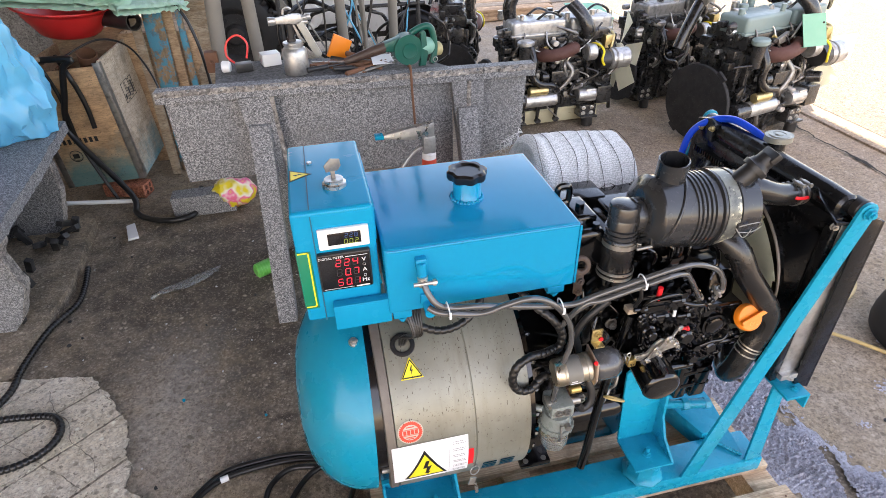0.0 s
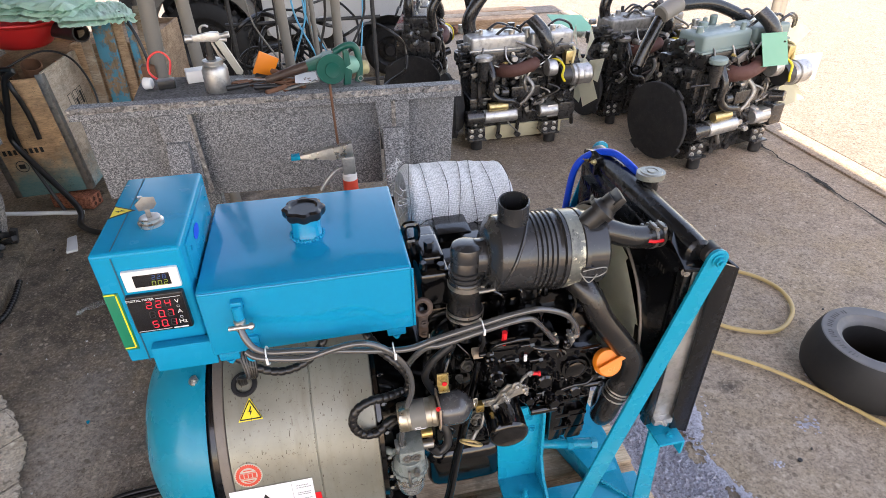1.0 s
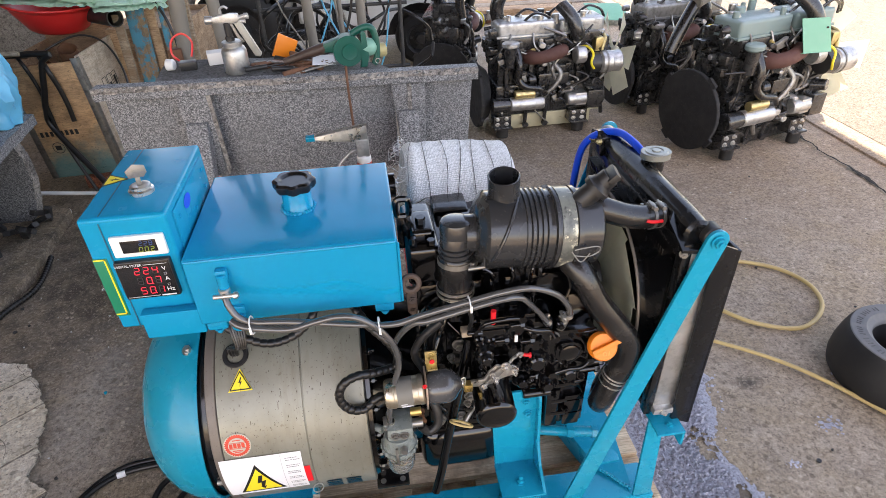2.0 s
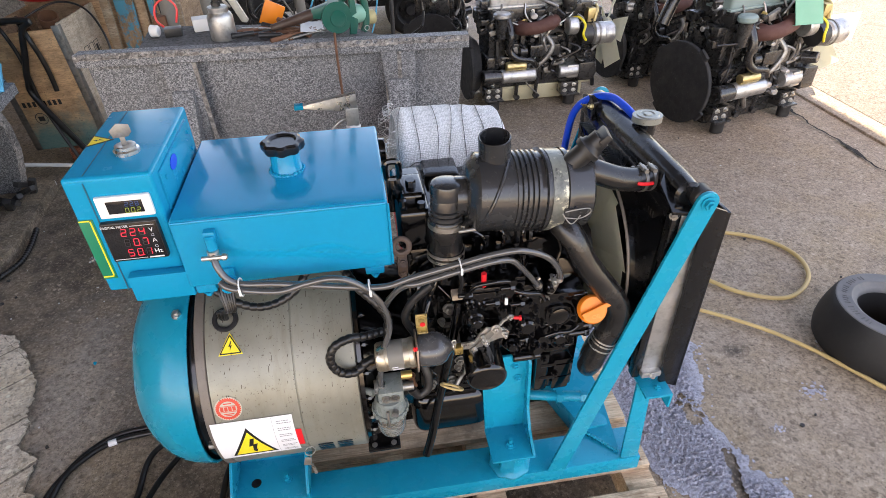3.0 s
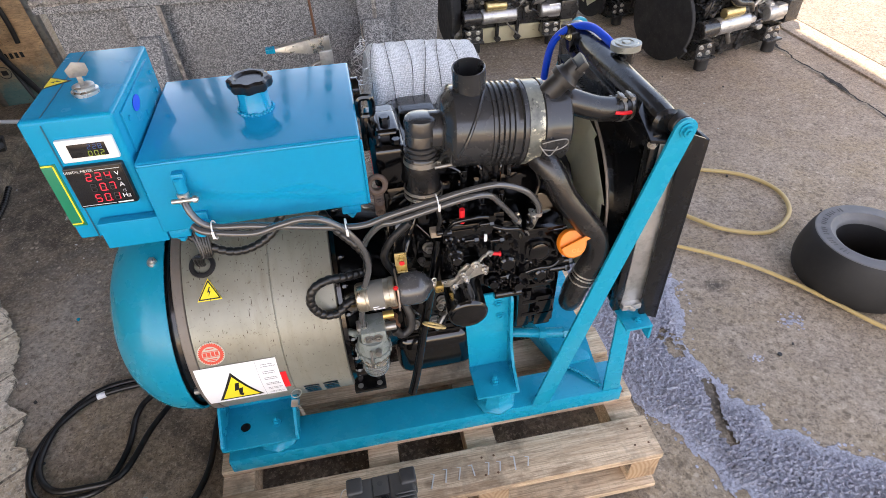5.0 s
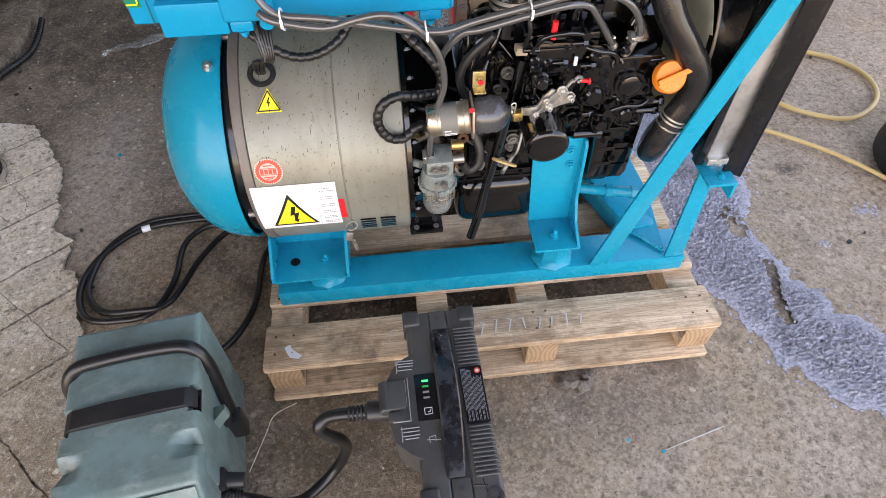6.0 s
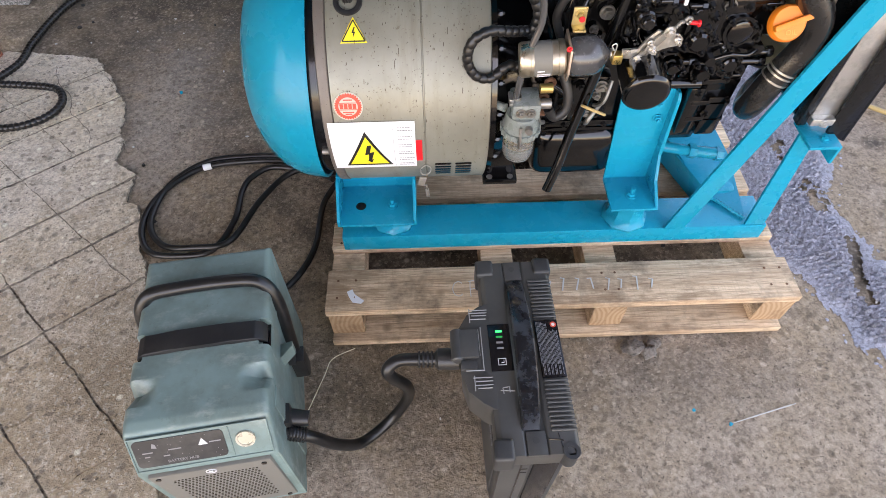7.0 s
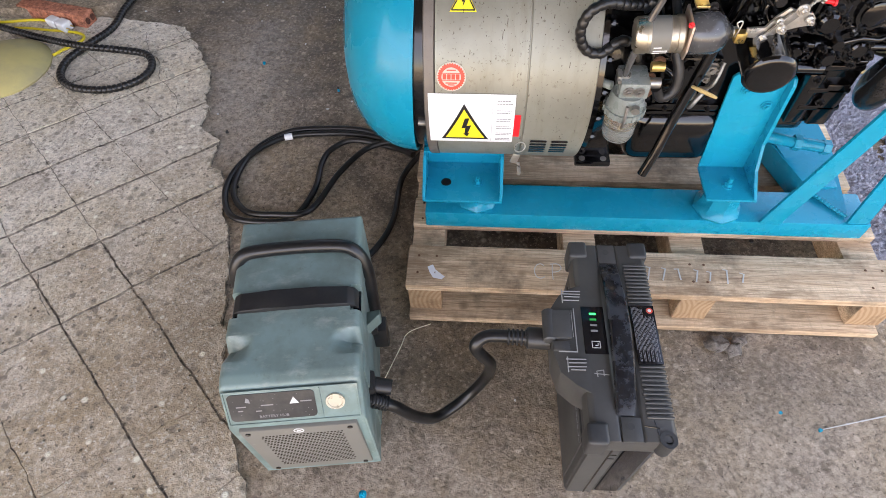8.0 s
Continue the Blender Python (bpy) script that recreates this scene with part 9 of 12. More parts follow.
    part("print_bar", bm, GREY_INK, bat)
    # chalk figure on the top
    bm = B()
    for p in (((-0.041, -0.066), (-0.030, -0.064)), ((-0.030, -0.064), (-0.030, -0.074)), ((-0.041, -0.066), (-0.040, -0.076)), ((-0.045, -0.070), (-0.022, -0.072))):
        tube(bm, [V(*p[0], 0.3356), V(*p[1], 0.3356)], 0.0008, 5, 1)
    part("chalk_figure", bm, FAINT_CHALK, bat)
    bm = B()
    tube(bm, [(0.020, -0.152, 0.3357), (0.042, -0.155, 0.3357)], 0.0009, 5, 1)
    tube(bm, [(0.036, -0.143, 0.3357), (0.040, -0.166, 0.3357)], 0.0007, 5, 1)
    part("deep_scratch", bm, SCREEN_BLACK, bat)


def link_cable():
    ob = thing("connecting_cable", "thick black cable with ribbed boots between the two cases", "cable", base=(0.08, -0.4, 0))
    bm = B()
    tube(bm, [(-0.075, -0.452, 0.192), (-0.05, -0.453, 0.186), (-0.02, -0.453, 0.160), (0.01, -0.447, 0.10), (0.045, -0.428, 0.04), (0.085, -0.398, 0.03), (0.125, -0.372, 0.06), (0.15, -0.366, 0.13), (0.15, -0.375, 0.20), (0.13, -0.385, 0.26), (0.122, -0.383, 0.287), (0.14, -0.372, 0.30), (0.18, -0.370, 0.30), (0.24, -0.372, 0.30)], 0.0112, 16, 8)
    part("cable", bm, CABLE_BLACK, ob)
    for a, b in (((-0.062, -0.4525, 0.189), (-0.036, -0.453, 0.176)), ((0.178, -0.3705, 0.30), (0.215, -0.3715, 0.30))):
        bm = B()
        d = V(b) - V(a)
        for k in range(6):
            torus(bm, V(a) + d * k / 5, d, 0.0125, 0.0022, 18, 6)
        part("ribbed_boot", bm, RUBBER, ob)
    bm = B()
    cyl(bm, (0.208, -0.371, 0.30), (0.25, -0.372, 0.30), 0.019, seg=20, bev=0.003)
    part("plug", bm, BLACK_PLASTIC, ob)


charging_hub()
battery_case()
link_cable()

# ---- cables and small things on the floor ----
r = 0.0085
loops = thing("power_cables", "black power cables coiled on the floor behind the case", "cable", base=(-0.35, 0.25, 0))
bm = B()
tube(bm, [(-0.02, 0.28, 0.2), (-0.05, 0.32, 0.06), (-0.10, 0.37, 0.015), (-0.2, 0.412, r), (-0.32, 0.42, r), (-0.46, 0.395, r), (-0.55, 0.30, r), (-0.572, 0.19, r), (-0.53, 0.10, r), (-0.44, 0.083, r), (-0.364, 0.102, r), (-0.326, 0.2, r), (-0.322, 0.30, 0.012), (-0.30, 0.352, 0.015), (-0.24, 0.382, 0.02), (-0.12, 0.345, 0.03), (-0.06, 0.29, 0.06)], r, 10, 8)
part("cable", bm, CABLE_BLACK, loops)
bm = B()
tube(bm, [(-0.03, 0.30, 0.15), (-0.06, 0.335, 0.05), (-0.12, 0.385, 0.02), (-0.22, 0.435, r), (-0.33, 0.44, r), (-0.45, 0.42, r), (-0.535, 0.33, r), (-0.552, 0.20, r), (-0.50, 0.12, r), (-0.41, 0.10, 0.02), (-0.32, 0.12, 0.02), (-0.262, 0.255, 0.022), (-0.19, 0.345, 0.03), (-0.08, 0.36, 0.05)], r, 10, 8)
part("cable", bm, CABLE_BLACK, loops)
bm = B()
tube(bm, [(-0.04, 0.33, 0.03), (-0.09, 0.25, r), (-0.10, 0.1, r), (-0.14, 0.0, r), (-0.20, -0.06, r), (-0.24, -0.12, 0.02)], r, 10, 8)
part("cable", bm, CABLE_BLACK, loops)
bm = B()
tube(bm, [(-0.452, 0.3985, r), (-0.430, 0.4045, r)], r + 0.0012, 12, 1)
part("tape_band", bm, WHITE_STICKER, loops, "band of white tape")

bm = B()
tube(bm, [(-1.1, 1.62, 0.03), (-1.09, 1.5, 0.012), (-1.09, 1.38, 0.012), (-1.15, 1.24, 0.012), (-1.18, 1.05, 0.012), (-1.18, 0.92, 0.012), (-1.22, 0.81, 0.02), (-1.255, 0.72, 0.02), (-1.24, 0.64, 0.018), (-1.17, 0.59, 0.018), (-1.06, 0.585, 0.018), (-0.98, 0.63, 0.018), (-0.958, 0.70, 0.018), (-1.0, 0.765, 0.018), (-1.1, 0.785, 0.02), (-1.23, 0.785, 0.034), (-1.45, 0.86, 0.02), (-1.7, 0.95, 0.018)], 0.012, 12, 8, 0.22, 0.016)
solid("wrapped_cord", bm, CABLE_BLACK, "spiral-wrapped black cord looped on the pale floor", "cable")
bm = B()
tube(bm, [(-0.075, -0.345, 0.004), (-0.045, -0.26, 0.004), (-0.03, -0.22, 0.004), (0.02, -0.195, 0.004)], 0.0012, 6)
solid("thin_wire", bm, CREAM, "thin pale wire on the floor", "wire")

bm = B()
bolt(bm, (-0.088, -0.574, 0.001), (0.3, 0.1, 0.5), 0.006, 0.008)
solid("loose_bolt", bm, FRAME_BLUE, "small blue painted bolt lying on the floor", "bolt")

# yellow air hose
bm = B()
tube(bm, [(1.45, 1.13, 0.009), (1.68, 1.115, 0.009), (1.86, 1.075, 0.009), (2.01, 0.99, 0.009), (2.07, 0.86, 0.009), (2.02, 0.725, 0.009), (1.875, 0.64, 0.009), (1.725, 0.695, 0.009), (1.63, 0.80, 0.009), (1.5, 0.95, 0.009), (1.35, 1.0, 0.009)], 0.0085, 10, 8)
solid("air_hose", bm, YELLOW_HOSE, "dusty yellow air hose curled on the floor", "hose")
bm = B()
tube(bm, [(1.3, 0.75, 0.009), (1.52, 0.635, 0.009), (1.69, 0.505, 0.009), (1.79, 0.39, 0.009), (1.86, 0.28, 0.009), (1.93, 0.16, 0.009), (2.1, -0.1, 0.009), (2.2, -0.6, 0.009)], 0.0072, 10, 8)
solid("air_hose", bm, YELLOW_HOSE, "dusty yellow air hose running straight over the floor", "hose")

# worn solid tyre lying on its side
tyre = thing("solid_tyre", "worn solid forklift tyre lying on its side", "tyre", base=(2.022, 0.382, 0))
bm = B()
lathe(bm, [(0.0, 0.12), (0.0, 0.186), (0.012, 0.194), (0.04, 0.199), (0.08, 0.197), (0.12, 0.189), (0.15, 0.180), (0.164, 0.174), (0.1685, 0.1705)], (2.022, 0.382, 0), (2.022, 0.382, 1), 64)
part("tread", bm, TYRE, tyre)
bm = B()
lathe(bm, [(0.1685, 0.1705), (0.171, 0.168), (0.172, 0.158), (0.1705, 0.134), (0.172, 0.130), (0.1715, 0.124), (0.164, 0.118), (0.160, 0.108), (0.154, 0.103), (0.142, 0.101)], (2.022, 0.382, 0), (2.022, 0.382, 1), 64)
part("sidewall", bm, TYRE_GREY, tyre, "grey scuffed sidewall")
bm = B()
lathe(bm, [(0.142, 0.101), (0.10, 0.098), (0.05, 0.098), (0.0, 0.12)], (2.022, 0.382, 0), (2.022, 0.382, 1), 64)
part("inner_wall", bm, TYRE, tyre, "dark worn inner wall")
bm = B()
for k in range(26):
    if k % 5 != 3:
        box(bm, (-0.0015, -0.007 - 0.003 * (k % 2), 0.1705), (0.001 + 0.001 * (k % 3), 0.007, 0.1726), 0, pose(2.022, 0.382, 0, 0, 0, 112 - k * 4.4) @ Matrix.Translation((0, 0.147, 0)))
part("moulded_mark", bm, TYRE_MARK, tyre)

# clear film, bag, bottle, block and brick round the bench legs
bm = B()
rng = random.Random(41)
g = {}
for i in range(15):
    for j in range(6):
        u, v = i / 14, j / 5 - 0.5
        x = -0.80 + 0.26 * u
        y = 1.40 + 0.075 * v * (1.1 - abs(u - 0.6)) + 0.14 * (u - 0.3)
        g[i, j] = bm.verts.new((x, y, 0.006 + 0.022 * abs(noise.noise(V(u * 6, v * 5, 3))) + 0.012 * (0.5 - abs(v))))
for i in range(14):
    for j in range(5):
        bm.faces.new((g[i, j], g[i + 1, j], g[i + 1, j + 1], g[i, j + 1]))
bmesh.ops.solidify(bm, geom=list(bm.faces), thickness=0.0006)
solid("plastic_film", bm, CLEAR_FILM, "crumpled clear plastic film on the floor", "plastic film")
bm = B()
box(bm, (-0.80, 2.02, 0.0), (-0.50, 2.12, 0.11), 0.006)
solid("granite_block", bm, GRANITE, "grey granite block on the floor under the bench", "stone block")
bm = B()
bmesh.ops.create_icosphere(bm, subdivisions=4, radius=1.0, matrix=Matrix.Translation((-0.50, 2.07, 0.085)) @ Matrix.Diagonal((0.105, 0.07, 0.085, 1)))
for v in bm.verts:
    k = 1 + 0.28 * noise.noise(v.co * 17) + 0.12 * noise.noise(v.co * 44)
    c = V(-0.50, 2.07, 0.085)
    v.co = c + (v.co - c) * k
    v.co.z = max(v.co.z, 0.003)
n = Nodes("printed_bag")
pr = n.ramp(n.noise(11, 2), [(0.4, (0.75, 0.6, 0.02)), (0.5, (0.78, 0.74, 0.6)), (0.56, (0.8, 0.12, 0.3)), (0.64, (0.75, 0.6, 0.02))])
solid("plastic_bag", bm, n.done(pr, 0.35), "crumpled yellow and pink plastic bag beside a stone block", "bag")
bottle = thing("plastic_bottle", "bright green plastic bottle lying on the floor by the bench leg", "bottle", base=(-0.33, 1.42, 0.03))
bm = B()
lathe(bm, [(0, 0), (0, 0.026), (0.006, 0.032), (0.10, 0.032), (0.13, 0.026), (0.15, 0.014), (0.155, 0)], (-0.38, 1.40, 0.033), (-0.20, 1.50, 0.033), 20)
part("body", bm, BOTTLE_GREEN, bottle)
bm = B()
for k in range(7):
    torus(bm, V(-0.38, 1.40, 0.033) + V(0.874, 0.486, 0) * (0.02 + 0.012 * k), (0.874, 0.486, 0), 0.032, 0.002, 20, 6)
part("grip_ring", bm, BOTTLE_GREEN, bottle)
bm = B()
bmesh.ops.create_icosphere(bm, subdivisions=3, radius=1.0, matrix=Matrix.Translation((-0.16, 1.52, 0.14)) @ Matrix.Diagonal((0.05, 0.06, 0.14, 1)))
for v in bm.verts:
    v.co += (v.co - V(-0.16, 1.52, 0.14)) * 0.3 * noise.noise(v.co * 25)
    v.co.z = max(v.co.z, 0.003)
solid("green_sack", bm, BOTTLE_GREEN, "light green crumpled sack under the bench", "bag")


def hollow_brick(m, label, l=0.115, w=0.045, h=0.072, holes=((-0.018, 0.021), (0.018, 0.021), (-0.018, 0.051), (0.018, 0.051))):
    ob = thing("hollow_brick", label, "brick", "bricks", m=m)
    bm = B()
    box(bm, (-l, -w, 0.0), (l, w, h), 0.006, seg=3)
    part("clay_body", bm, BRICK, ob)
    # flat dark discs paint the shade inside the holes; the body is solid
    for y, z in holes:
        bm = B()
        ring = [(l - 0.001, y + 0.010 * math.cos(k / 20 * 6.2832), z + 0.012 * math.sin(k / 20 * 6.2832)) for k in range(20)]
        prism(bm, ring, (0.0016, 0, 0))
        part("brick_hole", bm, HOLE_SHADE, ob)
    return ob


hollow_brick(pose(-1.08, 2.37, 0.0, 0, 0, -18), "orange hollow clay brick propping the wooden crate")
hollow_brick(pose(-1.407, 0.985, 0.0, 0, 0, -13.5), "orange hollow clay brick on the floor beside a plug", 0.142, 0.028, 0.05, ((-0.013, 0.025), (0.013, 0.025)))

# white plug on a yellow lead, by the brick
plug = thing("plug_lead", "yellow power lead with a white plug on the floor", "power lead", base=(-1.3, 0.86, 0))
bm = B()
tube(bm, [(-1.75, 0.96, 0.01), (-1.61, 0.945, 0.012), (-1.53, 0.955, 0.012), (-1.465, 0.955, 0.016), (-1.41, 0.943, 0.018)], 0.0048, 8)
tube(bm, [(-1.75, 0.93, 0.008), (-1.595, 0.915, 0.008), (-1.505, 0.917, 0.008), (-1.41, 0.906, 0.008), (-1.322, 0.898, 0.008), (-1.278, 0.884, 0.008), (-1.263, 0.858, 0.008), (-1.277, 0.824, 0.011), (-1.304, 0.794, 0.011), (-1.326, 0.762, 0.011)], 0.0048, 8)
part("lead", bm, YELLOW_STICKER, plug)
bm = B()
pm = pose(-1.372, 0.926, 0.022, 0, 0, -24)
box(bm, (-0.05, -0.017, -0.014), (-0.008, 0.017, 0.014), 0.006, pm, seg=3)
box(bm, (-0.010, -0.013, -0.012), (0.004, 0.013, 0.012), 0.004, pm, seg=3)
box(bm, (0.002, -0.019, -0.017), (0.046, 0.019, 0.017), 0.007, pm, seg=3)
part("plug_body", bm, WHITE_PLASTIC, plug)
bm = B()
for s in (-1, 1):
    cyl(bm, pm @ V(0.045, 0.009 * s, 0), pm @ V(0.062, 0.009 * s, 0), 0.0024, seg=8)
part("plug_pin", bm, BRASS, plug)
bm = B()
lathe(bm, [(0, 0.0), (0, 0.155), (0.012, 0.158), (0.02, 0.15), (0.04, 0.115), (0.055, 0.06), (0.06, 0)], (-1.47, 0.69, 0.0), (-1.47, 0.69, 1), 48)
solid("round_cover", bm, YELLOW_DOME, "dirty yellow round plastic cover on the floor", "cover")
bm = B()
prism(bm, [(-1.02, 1.98, 0.006), (-0.985, 2.0, 0.006), (-0.94, 1.86, 0.006), (-0.985, 1.845, 0.006)], (0, 0, 0.012), 0.002)
solid("white_offcut", bm, WHITE_PLASTIC, "white rectangular offcut on the floor", "offcut")


# ---- the granite bench ----
def ragged_slab(bm, x0, x1, y0, y1, z0, z1, m=I4, amount=0.004, n=46, seed=1):
    """A stone slab whose front top edge is chipped along its length."""
    rng = random.Random(seed)
    rows = []
    for i in range(n + 1):
        x = x0 + (x1 - x0) * i / n
        c, d = rng.uniform(0, amount), rng.uniform(0, amount) * 1.3
        rows.append([bm.verts.new(m @ V(x, y0 + rng.uniform(0, 0.002), z0 + rng.uniform(0, amount * 0.6))), bm.verts.new(m @ V(x, y0 + rng.uniform(0, 0.0015), z1 - d - 0.003)), bm.verts.new(m @ V(x, y0 + c + 0.004, z1)), bm.verts.new(m @ V(x, y1, z1)), bm.verts.new(m @ V(x, y1, z0))])
    for p, q in zip(rows, rows[1:]):
        for k in range(5):
            j = (k + 1) % 5
            bm.faces.new((p[k], q[k], q[j], p[j]))
    bm.faces.new(rows[0])
    bm.faces.new(rows[-1][::-1])
    return bm


BM = pose(0.115, 1.335, 0.0, 0, 0, -2.6)  # bench frame: origin under the middle of its front edge


def bench():
    ob = thing("granite_bench", "speckled grey granite workbench with chipped edges", "workbench", m=BM)
    bm = B()
    prism(bm, [(-0.482, 0.061, 0.805), (0.37, 0.061, 0.805), (0.31, 0.155, 0.805), (0.05, 0.285, 0.805), (-0.52, 0.345, 0.805)], (0, 0, 0.033), 0.003)
    part("bench_top", bm, BENCH_GREY, ob, "dull grey bench surface")
    bm = B()
    ragged_slab(bm, -0.68, 0.68, 0.0, 0.06, 0.800, 0.842, seed=3)
    top = part("front_rim", bm, GRANITE, ob)
    bm = B()
    ragged_slab(bm, -0.68, 0.68, -0.003, 0.006, 0.822, 0.8445, amount=0.011, n=110, seed=7)
    part("chipped_edge", bm, ROUGH_STONE, top, "pale broken edge of the top")
    for x0, x1, b0, b1 in ((-0.668, -0.40, 0.478, 0.485), (-0.30, 0.37, 0.462, 0.455), (0.475, 0.665, 0.46, 0.515)):
        bm = B()
        prism(bm, [(x0, 0.055, 0.798), (x1, 0.055, 0.798), (x1 - (0.02 if x1 > 0.6 else 0), 0.045, b1), (x0 + (0.012 if x0 < -0.6 else 0), 0.045, b0)], (0, 0.03, 0), 0.002)
        part("front_panel", bm, GRANITE, ob)
    for x0, lean in ((-0.41, 1), (0.36, 1)):
        bm = B()
        prism(bm, [(x0, 0.01, 0.798), (x0 + 0.125, 0.01, 0.798), (x0 + 0.115, 0.0, 0.50), (x0 + 0.035, 0.0, 0.46)], (0, 0.055, 0), 0.003)
        part("pilaster", bm, GRANITE, ob)
        bm = B()
        xs = x0 + 0.02
        prism(bm, [(xs, -0.01, 0.70), (xs + 0.075, -0.01, 0.70), (xs + 0.07, -0.285, 0.0), (xs, -0.285, 0.0)], (0, 0.06, 0.0), 0.003)
        part("leg", bm, GRANITE, ob)
        bm = B()
        xb, yb = (xs, 0.24) if x0 < 0 else (0.15, 0.15)
        prism(bm, [(xb, yb, 0.804), (xb + 0.08, yb, 0.804), (xb + 0.08, yb, 0.0), (xb, yb, 0.0)], (0, 0.05, 0), 0.003)
        part("leg", bm, GRANITE, ob)
    bm = B()
    prism(bm, [(-0.30, 0.009, 0.797), (-0.285, 0.009, 0.797), (-0.27, 0.0, 0.5), (-0.285, 0.0, 0.49)], (0, 0.004, 0))
    part("pilaster_edge", bm, ROUGH_STONE, ob)
    bm = B()
    prism(bm, [(0.42, 0.007, 0.797), (0.435, 0.007, 0.797), (0.428, -0.003, 0.5), (0.413, -0.003, 0.49)], (0, 0.004, 0))
    part("pilaster_edge", bm, ROUGH_STONE, ob)


bench()
BT = 0.839


def spray_gun():
    m = pose(-0.075, 1.47, BT)
    ob = thing("spray_gun", "bare aluminium paint spray gun on its cup", "spray gun", m=m)
    bm = B()
    lathe(bm, [(0, 0), (0, 0.042), (0.004, 0.045), (0.078, 0.045), (0.09, 0.040), (0.094, 0.034), (0.10, 0.034), (0.104, 0.036), (0.112, 0.036), (0.114, 0.0)], (0, 0, 0), (0, 0, 1), 32)
    part("cup", bm, ALUMINIUM, ob)
    bm = B()
    cyl(bm, (-0.004, 0, 0.112), (-0.004, 0, 0.128), 0.016, seg=6, bev=0.001)
    cyl(bm, (-0.004, 0, 0.126), (-0.004, 0, 0.176), 0.0125, seg=18, bev=0.002)
    part("feed_tube", bm, BLACK_PLASTIC, ob, "black feed tube under the gun")
    bm = B()
    prism(bm, [(-0.05, -0.009, 0.176), (0.030, -0.010, 0.172), (0.046, -0.010, 0.186), (0.040, -0.010, 0.204), (0.012, -0.010, 0.206), (-0.05, -0.009, 0.196)], (0, 0.020, 0), 0.004)
    cyl(bm, (-0.075, 0, 0.186), (-0.048, 0, 0.186), 0.015, 0.013, seg=20, bev=0.002)
    cyl(bm, (0.042, 0, 0.190), (0.066, 0, 0.193), 0.008, seg=14, bev=0.001)
    cyl(bm, (0.060, 0, 0.193), (0.074, 0, 0.194), 0.0105, seg=16, bev=0.001)
    cyl(bm, (0.036, 0, 0.178), (0.062, 0, 0.176), 0.007, seg=12, bev=0.001)
    tube(bm, [(-0.02, 0, 0.206), (-0.016, 0, 0.222), (-0.002, 0, 0.228), (0.010, 0, 0.222)], 0.0045, 8)
    part("gun_body", bm, ALUMINIUM, ob)
    bm = B()
    prism(bm, [(0.018, -0.009, 0.178), (0.046, -0.009, 0.180), (0.098, -0.009, 0.062), (0.090, -0.009, 0.052), (0.072, -0.009, 0.056)], (0, 0.018, 0), 0.005)
    part("grip", bm, SPRAY_GRIP, ob, "pale cast grip")
    bm = B()
    prism(bm, [(0.004, -0.003, 0.178), (0.012, -0.003, 0.178), (0.030, -0.003, 0.128), (0.046, -0.003, 0.108), (0.040, -0.003, 0.104), (0.022, -0.003, 0.124)], (0, 0.006, 0), 0.0015)
    part("trigger", bm, DULL_STEEL, ob)


